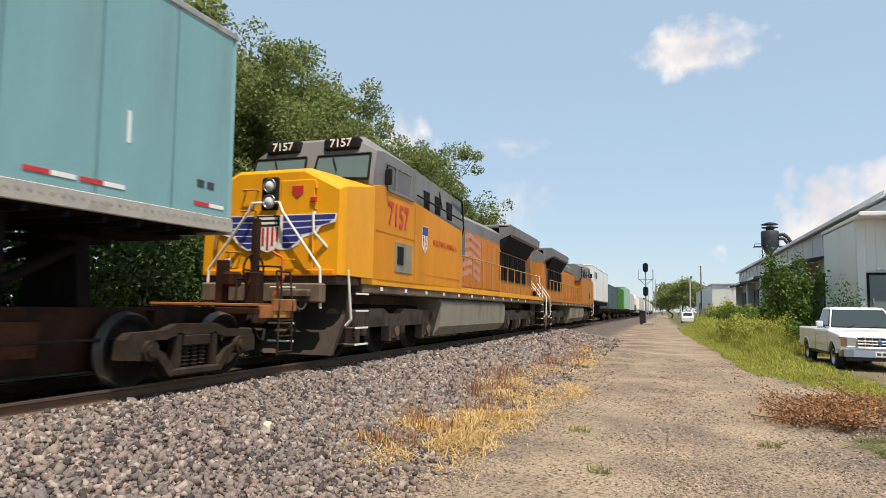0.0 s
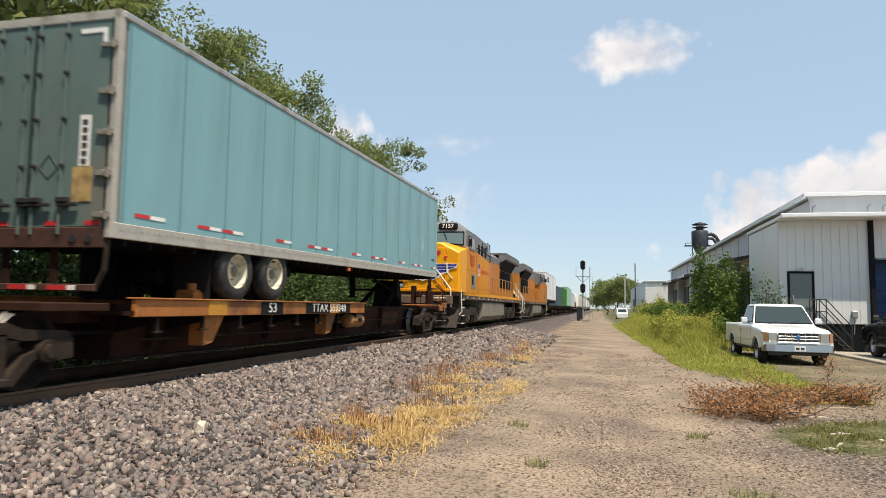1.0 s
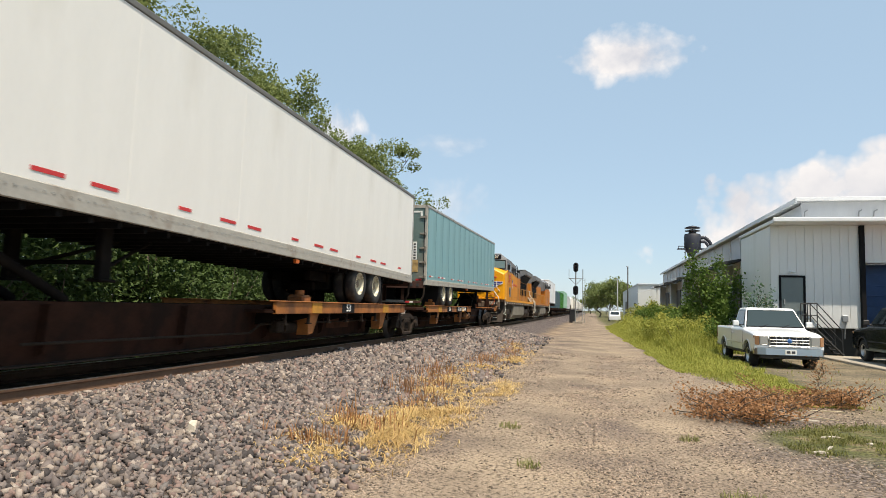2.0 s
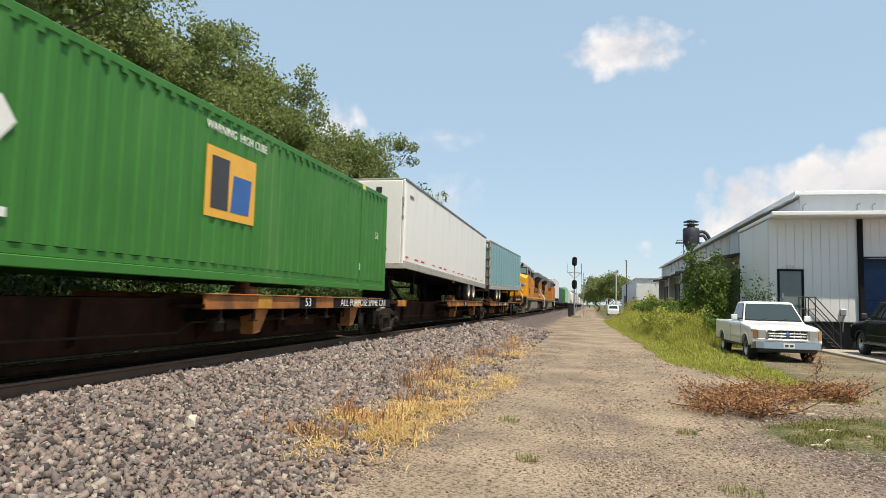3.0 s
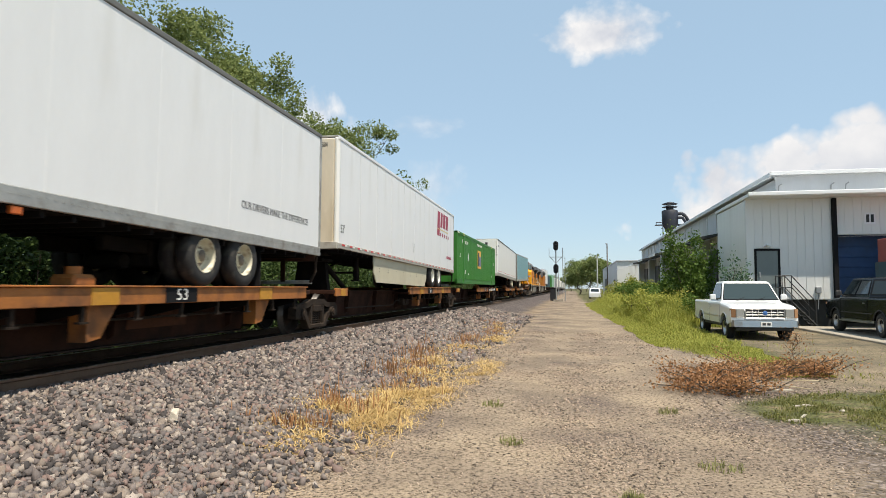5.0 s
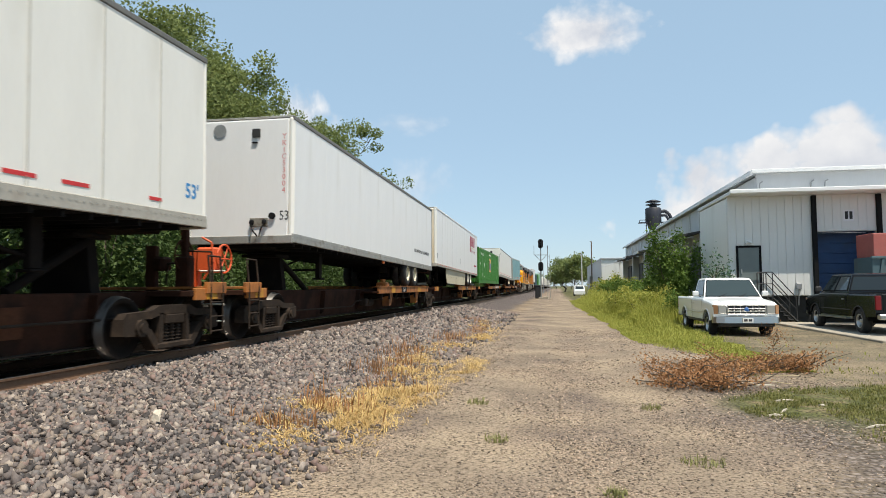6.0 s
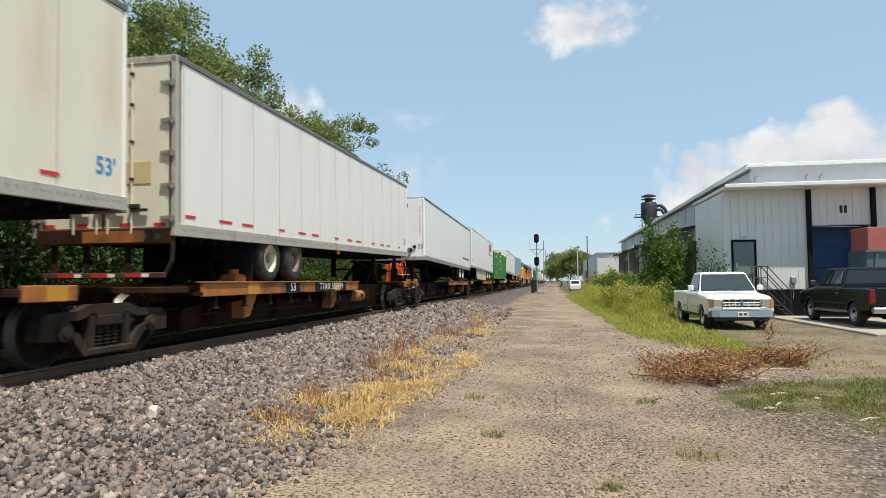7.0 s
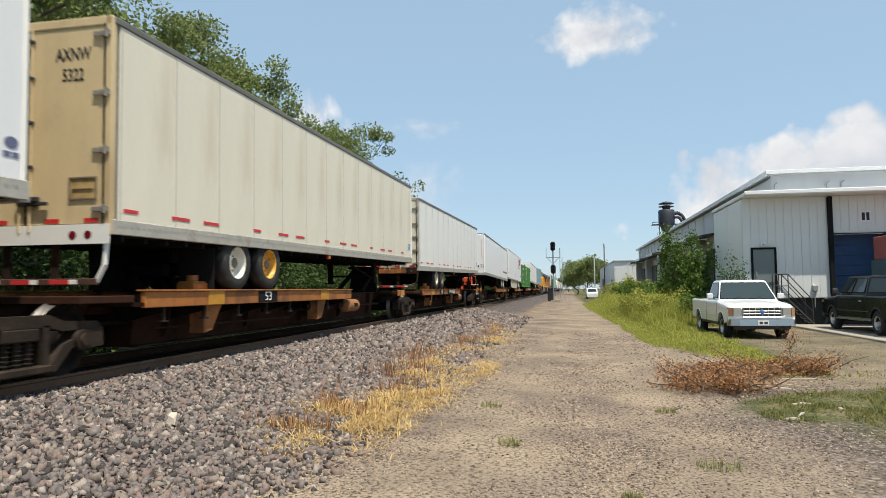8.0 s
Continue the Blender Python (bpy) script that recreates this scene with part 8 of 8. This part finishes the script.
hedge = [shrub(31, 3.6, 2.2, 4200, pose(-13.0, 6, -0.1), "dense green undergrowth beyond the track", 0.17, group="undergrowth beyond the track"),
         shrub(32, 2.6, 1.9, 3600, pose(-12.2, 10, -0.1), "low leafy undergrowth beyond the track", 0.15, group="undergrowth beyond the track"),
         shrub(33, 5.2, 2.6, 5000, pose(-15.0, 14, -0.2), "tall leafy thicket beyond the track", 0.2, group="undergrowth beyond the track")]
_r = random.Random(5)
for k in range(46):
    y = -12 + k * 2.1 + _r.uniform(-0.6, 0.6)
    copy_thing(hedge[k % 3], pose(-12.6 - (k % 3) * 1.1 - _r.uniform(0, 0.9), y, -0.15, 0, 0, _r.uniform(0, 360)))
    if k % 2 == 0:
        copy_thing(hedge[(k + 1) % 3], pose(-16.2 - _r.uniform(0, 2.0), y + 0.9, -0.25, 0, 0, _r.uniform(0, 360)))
for k in range(12):
    copy_thing(hedge[2], pose(-15 - _r.uniform(0, 3), 86 + k * 9, -0.2, 0, 0, k * 50))

shrub(41, 4.1, 1.2, 11000, pose(5.95, 35.5, 0), "large leafy green shrub against the warehouse wall", 0.16, M_SHRUB)
shrub(42, 2.3, 1.2, 7000, pose(5.3, 39.5, 0), "leafy green shrub in the tall weeds", 0.16, M_SHRUB)
shrub(43, 2.7, 0.75, 900, pose(7.05, 30.2, 0), "thin grey-green sapling beside the wall", 0.13, leaf_mat("sapling_leaves", (0.06, 0.11, 0.06), (0.14, 0.22, 0.12)))
shrub(44, 1.8, 1.6, 7000, pose(4.6, 42.0, 0), "overgrown weeds beside the warehouse", 0.15, M_SHRUB)
shrub(45, 1.8, 1.7, 6000, pose(5.4, 50.0, 0), "overgrown weeds beside the warehouse", 0.16, M_SHRUB)
shrub(46, 2.4, 1.7, 5200, pose(5.8, 61.0, 0), "yellow-green weeds beside the dock", 0.18, M_GRASS)
shrub(47, 2.2, 1.7, 5200, pose(5.2, 75.0, 0), "yellow-green weeds beside the dock", 0.2, M_GRASS)
shrub(48, 1.3, 1.0, 2200, pose(5.6, 30.6, 0), "low weeds behind the white truck", 0.13, M_SHRUB)
shrub(49, 1.5, 1.2, 4200, pose(4.2, 33.0, 0), "bushy yellow-green weeds in the tall grass", 0.11, M_GRASS)
shrub(50, 1.3, 1.2, 3600, pose(3.6, 38.5, 0), "bushy yellow-green weeds in the tall grass", 0.12, M_GRASS)


def blades(name, spots, material, label, seed=1, lean=0.35, width=0.012):
    """Grass as bent blades, in one mass. spots: x, y, z, height."""
    rng = np.random.default_rng(seed)
    s = np.array(spots)
    n = len(s)
    a = rng.uniform(0, 2 * np.pi, n)
    h = s[:, 3]
    d = np.stack([np.cos(a), np.sin(a), np.zeros(n)], 1)
    side = np.stack([-np.sin(a), np.cos(a), np.zeros(n)], 1)
    ln = rng.uniform(0.1, 1.0, n) * lean
    w = (width * rng.uniform(0.6, 1.5, n))[:, None]
    p = s[:, :3]
    up = np.array([0, 0, 1.0])
    m1 = p + up * (h * 0.55)[:, None] + d * (h * ln * 0.35)[:, None]
    tip = p + up * (h * (1 - ln * 0.35))[:, None] + d * (h * ln * 1.1)[:, None]
    v = np.stack([p - side * w, p + side * w, m1 + side * w * 0.8, m1 - side * w * 0.8, tip], 1).reshape(-1, 3)
    k = np.arange(n)[:, None] * 5
    f = np.concatenate([k + np.array([0, 1, 2]), k + np.array([0, 2, 3]), k + np.array([3, 2, 4])], 1).reshape(-1, 3)
    me = bpy.data.meshes.new(name)
    me.vertices.add(len(v))
    me.vertices.foreach_set("co", v.reshape(-1).astype(np.float32))
    me.loops.add(f.size)
    me.loops.foreach_set("vertex_index", f.reshape(-1).astype(np.int32))
    me.polygons.add(len(f))
    me.polygons.foreach_set("loop_start", np.arange(0, f.size, 3, dtype=np.int32))
    me.update(calc_edges=True)
    me.materials.append(material)
    return tagged(new(name, me), label, "grass", kind="stuff")


def grow():
    rng = np.random.default_rng(21)
    sp = []
    while len(sp) < 105000:
        y = 13 + 62 * rng.random() ** 1.7
        x = road_edge(y) + rng.exponential(2.2) - 0.25
        if x > 7.4 or (y < 29 and x > 4.7 + 0.3 * noise.noise((x, y, 2.0)) and rng.random() < 0.985) or (y < 19.5 and rng.random() > grassy(x, y)):
            continue
        dist = x - road_edge(y)
        h = (0.06 + (0.34 + 0.5 * sm(21, 32, y)) * sm(0, 2.2, dist) * (1 if y > 18 else 0.5)) * rng.uniform(0.45, 1.35) * (1 + 1.2 * noise.noise((x * 0.9, y * 0.6, 8.0)))
        if y < 29:
            h *= 1 - 0.72 * sm(3.3, 4.3, x)
        sp.append((x, y, ground_z(x, y), max(0.05, h)))
    blades("meadow_grass", sp, M_GRASS, "tall yellow-green meadow grass along the lane", 3, 0.9, 0.009)
    sp = []
    while len(sp) < 23000:
        x, y = rng.uniform(-4.0, -1.4), 6.2 + 24 * rng.random() ** 1.6
        g = dry_amount(x, y)
        if rng.random() > g * (0.42 + 1.5 * noise.noise((x * 2.2, y * 1.6, 1.0))):
            continue
        sp.append((x, y, ground_z(x, y), rng.uniform(0.03, 0.15) * (0.55 + 0.6 * g) * (1.9 if rng.random() < 0.06 else 1)))
    blades("dry_grass", sp, M_DRY, "dry straw-yellow grass at the foot of the ballast", 4, 3.2, 0.006)
    sp = []
    while len(sp) < 1500:
        y = 7 + 22 * rng.random() ** 1.3
        x = -3.3 - 0.25 * math.sin(y * 0.5) + rng.normal() * 0.3
        if noise.noise((x * 1.3, y * 0.8, 31.0)) < 0.0:
            continue
        sp.append((x, y, ground_z(x, y), rng.uniform(0.08, 0.34)))
    blades("withered_stalks", sp, M_DEAD, "reddish-brown withered weed stalks beside the ballast", 14, 0.6, 0.007)
    sp = []
    while len(sp) < 15000:
        x, y = rng.uniform(2.4, 8.5), rng.uniform(7.5, 14)
        if rng.random() > (grassy(x, y) - 0.25) * (0.6 + 2.2 * noise.noise((x * 1.7, y * 1.7, 3.0))):
            continue
        sp.append((x, y, ground_z(x, y), rng.uniform(0.015, 0.065)))
    blades("short_turf", sp, leaf_mat("short_turf", (0.085, 0.10, 0.028), (0.26, 0.245, 0.085)), "short trodden green turf", 5, 1.2, 0.006)
    for k, (x, y, r) in enumerate(((-0.68, 7.15, 0.13), (-1.15, 9.3, 0.16), (1.35, 6.6, 0.2), (0.45, 5.55, 0.1), (1.25, 9.4, 0.14))):
        sp = []
        for _ in range(90):
            a, q = rng.uniform(0, 6.28), r * math.sqrt(rng.random())
            xx, yy = x + q * math.cos(a), y + q * math.sin(a)
            sp.append((xx, yy, ground_z(xx, yy), rng.uniform(0.03, 0.1)))
        tf = blades("grass_tuft", sp, leaf_mat("tuft", (0.16, 0.17, 0.06), (0.32, 0.31, 0.13)), "small green grass tuft on the lane", 60 + k, 1.0, 0.005)
        tf["kind"] = ""
        tagged(tf, "small green grass tuft growing on the dirt lane", "grass tuft", "tufts on the lane")
        del tf["kind"]


grow()


def brush(seed, x0, y0, rx, ry, h, n, label):
    """A heap of dead branches with withered leaves."""
    rng = np.random.default_rng(seed)
    t = thing("dead_brush", label, "brush", pose(x0, y0, ground_z(x0, y0)))
    wood, pos, siz = Shape(), [], []
    for k in range(46):
        a = rng.uniform(0, 6.28)
        q = math.sqrt(rng.random())
        p = Vector((math.cos(a) * rx * q, math.sin(a) * ry * q, h * rng.uniform(0.05, 0.4)))
        b = rng.uniform(0, 6.28)
        e = p + Vector((math.cos(b), math.sin(b), rng.uniform(0.0, 0.5))) * rng.uniform(0.3, 0.8)
        e.z = min(e.z, h * 1.25)
        limb(wood, p, e, 0.012, 0.004, rng, 3)
        m = n // 46
        f = rng.random((m, 1))
        pos.append(np.array(p) * (1 - f) + np.array(e) * f + rng.normal(size=(m, 3)) * np.array([0.09, 0.09, 0.06]))
        siz.append(rng.uniform(0.5, 1.3, m) * 0.05)
    pp = np.concatenate(pos)
    pp[:, 2] = np.maximum(pp[:, 2], 0.01)
    part("branch_tangle", wood, M_BARK, t)
    part("withered_leaves", card_mesh("withered_leaves", pp, (0, 0, 0.5), np.concatenate(siz), M_DEAD, seed=seed), None, t, "brown withered leaves")
    return t


brush(71, 2.3, 11.2, 0.52, 0.42, 0.46, 3600, "heap of dead brown brush on the edge of the lane")
brush(72, 3.0, 12.9, 0.8, 0.36, 0.42, 3000, "spread heap of dead brown branches with withered leaves")
brush(73, 4.2, 13.3, 0.5, 0.33, 0.4, 2400, "low heap of withered branches on the grass")
st_ = thing("dry_stalk", "tall dry weed stalk above the dead brush", "weed", pose(4.25, 14.0, 0.05))
_s = Shape()
limb(_s, (0, 0, 0), (0.06, 0, 0.75), 0.012, 0.005, np.random.default_rng(8), 4)
part("stem", _s, M_BARK, st_)
for _k in range(7):
    _s = Shape()
    limb(_s, (0.03, 0, 0.3 + _k * 0.06), (0.03 + 0.2 * math.cos(_k * 2.2), 0.2 * math.sin(_k * 2.2), 0.45 + _k * 0.065), 0.006, 0.003, np.random.default_rng(_k), 2)
    part("side_twig", _s, M_BARK, st_)
_p = np.random.default_rng(9).normal(size=(260, 3)) * (0.14, 0.14, 0.14) + (0.05, 0, 0.62)
part("seed_tuft", card_mesh("seed_tuft", _p, (0, 0, 0.3), np.full(260, 0.035), M_DEAD, seed=9), None, st_)["kind"] = "stuff"
for _k in range(5):
    x, y = 1.6 + _k * 0.37, 11.9 + 0.5 * math.sin(_k * 1.9)
    tw = new("fallen_stick", Shape().tube([(-0.3, 0, 0.02), (0.0, 0.03, 0.03), (0.32, -0.02, 0.02)], 0.008, 6).mesh("fallen_stick", M_STRAW))
    tw.matrix_basis = pose(x + 0.8, y, ground_z(x + 0.8, y) + 0.01, 0, 0, _k * 47)
    tagged(tw, "pale dry stick fallen beside the brush", "stick", "fallen sticks")


def debris():
    """Bleached scraps of wood lying on the turf."""
    m = mat("bleached_wood", (0.44, 0.39, 0.31), 0.85, vary=0.15, bump=0.2)
    for k, (x, y, a, ln, w) in enumerate(((3.3, 11.4, 8, 0.17, 0.025), (3.15, 9.95, 14, 0.17, 0.035), (3.5, 9.6, -50, 0.05, 0.04), (2.9, 9.2, 60, 0.16, 0.012), (4.0, 8.6, -30, 0.05, 0.03), (3.6, 8.3, 35, 0.2, 0.012), (2.7, 8.9, 5, 0.1, 0.03))):
        s = Shape().loft([[(-ln, -w * 0.5, 0), (-ln, w * 0.4, 0), (-ln * 0.9, w * 0.3, 0.012), (-ln * 0.95, -w * 0.4, 0.012)],
                          [(0, -w, 0), (0, w, 0), (0.01, w * 0.8, 0.026), (0, -w * 0.9, 0.022)],
                          [(ln, -w * 0.3, 0), (ln * 0.9, w * 0.7, 0), (ln * 0.9, w * 0.5, 0.014), (ln * 0.97, -w * 0.2, 0.012)]])
        ob = new("wood_scrap", s.mesh("wood_scrap", m))
        ob.matrix_basis = pose(x, y, ground_z(x, y) + 0.004, 0, 0, a)
        tagged(ob, "bleached wood scrap lying on the rough turf", "wood scrap", "scraps on the turf")


debris()

# ---- clouds, far off ----
def cloud_material(seed, thick, lump, soft, flat_base=0.0, bright=0.9, aspect=2.0):
    m = bpy.data.materials.new("cloud")
    m.use_nodes = True
    n, l = m.node_tree.nodes, m.node_tree.links
    n.remove(n["Principled BSDF"])
    tc = n.new("ShaderNodeTexCoord")
    q = n.new("ShaderNodeTexNoise")
    q.inputs["Scale"].default_value, q.inputs["Detail"].default_value, q.inputs["Roughness"].default_value = lump, 6.0, 0.5
    mp = n.new("ShaderNodeMapping")
    mp.inputs["Location"].default_value = (seed * 3.7, seed * 1.3, seed)
    mp.inputs["Scale"].default_value = (aspect, 1, 1)
    l.new(tc.outputs["Object"], mp.inputs[0])
    l.new(mp.outputs[0], q.inputs["Vector"])
    ln = n.new("ShaderNodeVectorMath")
    ln.operation = "LENGTH"
    l.new(tc.outputs["Object"], ln.inputs[0])

    def mth(op, a, b, clamp=False):
        k = n.new("ShaderNodeMath")
        k.operation, k.use_clamp = op, clamp
        for i, v in enumerate((a, b)):
            if isinstance(v, (int, float)):
                k.inputs[i].default_value = v
            else:
                l.new(v, k.inputs[i])
        return k.outputs[0]
    vo = n.new("ShaderNodeTexVoronoi")
    vo.feature = "SMOOTH_F1"
    vo.inputs["Scale"].default_value, vo.inputs["Detail"].default_value, vo.inputs["Smoothness"].default_value = lump * 1.9, 3.0, 0.35
    l.new(mp.outputs[0], vo.inputs["Vector"])
    body = mth("SUBTRACT", 0.78 if aspect < 2.5 else 0.93, ln.outputs["Value"])
    puff = mth("SUBTRACT", 0.5, vo.outputs["Distance"])
    dens = mth("ADD", body, mth("ADD", mth("MULTIPLY", mth("SUBTRACT", q.outputs["Fac"], 0.5), 0.6 if aspect > 2.5 else 1.5), mth("MULTIPLY", puff, 0.5 if aspect > 2.5 else 0.0)))
    if flat_base:
        sep = n.new("ShaderNodeSeparateXYZ")
        l.new(tc.outputs["Object"], sep.inputs[0])
        dens = mth("SUBTRACT", dens, mth("MULTIPLY", mth("MULTIPLY", sep.outputs["Y"], -1.0, True), flat_base))
    alpha = mth("MULTIPLY", mth("DIVIDE", dens, soft, True), thick)
    r = n.new("ShaderNodeValToRGB")
    r.color_ramp.elements[0].position, r.color_ramp.elements[0].color = 0.3, (0.62, 0.66, 0.74, 1)
    r.color_ramp.elements[1].position, r.color_ramp.elements[1].color = 0.62, (1, 0.99, 0.98, 1)
    l.new(q.outputs["Fac"], r.inputs[0])
    e = n.new("ShaderNodeEmission")
    e.inputs["Strength"].default_value = bright
    l.new(r.outputs[0], e.inputs["Color"])
    tr = n.new("ShaderNodeBsdfTransparent")
    mx = n.new("ShaderNodeMixShader")
    l.new(alpha, mx.inputs[0])
    l.new(tr.outputs[0], mx.inputs[1])
    l.new(e.outputs[0], mx.inputs[2])
    l.new(mx.outputs[0], n["Material Output"].inputs["Surface"])
    return m


def cloud(az, el, width, height, material):
    """A flat bank of cloud 2.5 km off. az, el: degrees to the right of the track's line and above the horizon."""
    D = 2500
    a, e = radians(az), radians(el)
    p = Vector((math.sin(a) * math.cos(e), math.cos(a) * math.cos(e), math.sin(e))) * D
    w, h = D * math.tan(radians(width) / 2), D * math.tan(radians(height) / 2)
    me = Shape().add([(-1, -1, 0), (1, -1, 0), (1, 1, 0), (-1, 1, 0)], [(0, 1, 2, 3)]).mesh("cloud", material)
    ob = new("cloud", me)
    ob.matrix_world = look(p, (0, 0, 1.7)) @ Matrix.Rotation(math.pi, 4, "Y") @ Matrix.Diagonal((w, h, 1, 1))
    tagged(ob, "white summer cloud far off in the sky", "cloud", kind="structure")


cloud(2.8, 21.2, 13.5, 6.2, cloud_material(1, 0.97, 1.1, 0.42, 0.3, 0.78, 2.0))
cloud(23.0, 7.0, 41, 16.6, cloud_material(2, 0.96, 1.1, 0.22, 0.1, 0.76, 2.7))
cloud(-12.8, 14.3, 8.0, 2.6, cloud_material(3, 0.28, 1.4, 0.8, 0.0, 0.8))
cloud(-22.6, 14.6, 7.5, 6.0, cloud_material(4, 0.75, 1.4, 0.6, 0.0, 0.8))
cloud(-12.5, 9.0, 9.0, 6.0, cloud_material(5, 0.35, 1.3, 0.7, 0.0, 0.8))


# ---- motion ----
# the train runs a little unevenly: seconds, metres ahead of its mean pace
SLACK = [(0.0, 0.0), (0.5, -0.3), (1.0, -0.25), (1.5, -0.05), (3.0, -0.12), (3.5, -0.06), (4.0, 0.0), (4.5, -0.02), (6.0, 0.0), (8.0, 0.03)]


def motions():
    for row in MOVING:
        ob, s, z, tilt = row[:4]
        turn = row[4] if len(row) > 4 else 0
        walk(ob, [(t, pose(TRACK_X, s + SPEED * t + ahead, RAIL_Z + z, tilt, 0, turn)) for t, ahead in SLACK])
    for ob, y, r in WHEELSETS:
        # each wheelset rolls on the rail; locomotives that run reversed turn the other way in their own space
        top = ob.parent.parent
        back = -1 if abs(top.matrix_basis.to_euler().z) > 1 else 1
        step = -back * math.degrees(SPEED / r) / FPS
        walk(ob, [(k / FPS, pose(0, y, r, (step * k) % 360 if step > 0 else -((-step * k) % 360))) for k in range(241)])


motions()
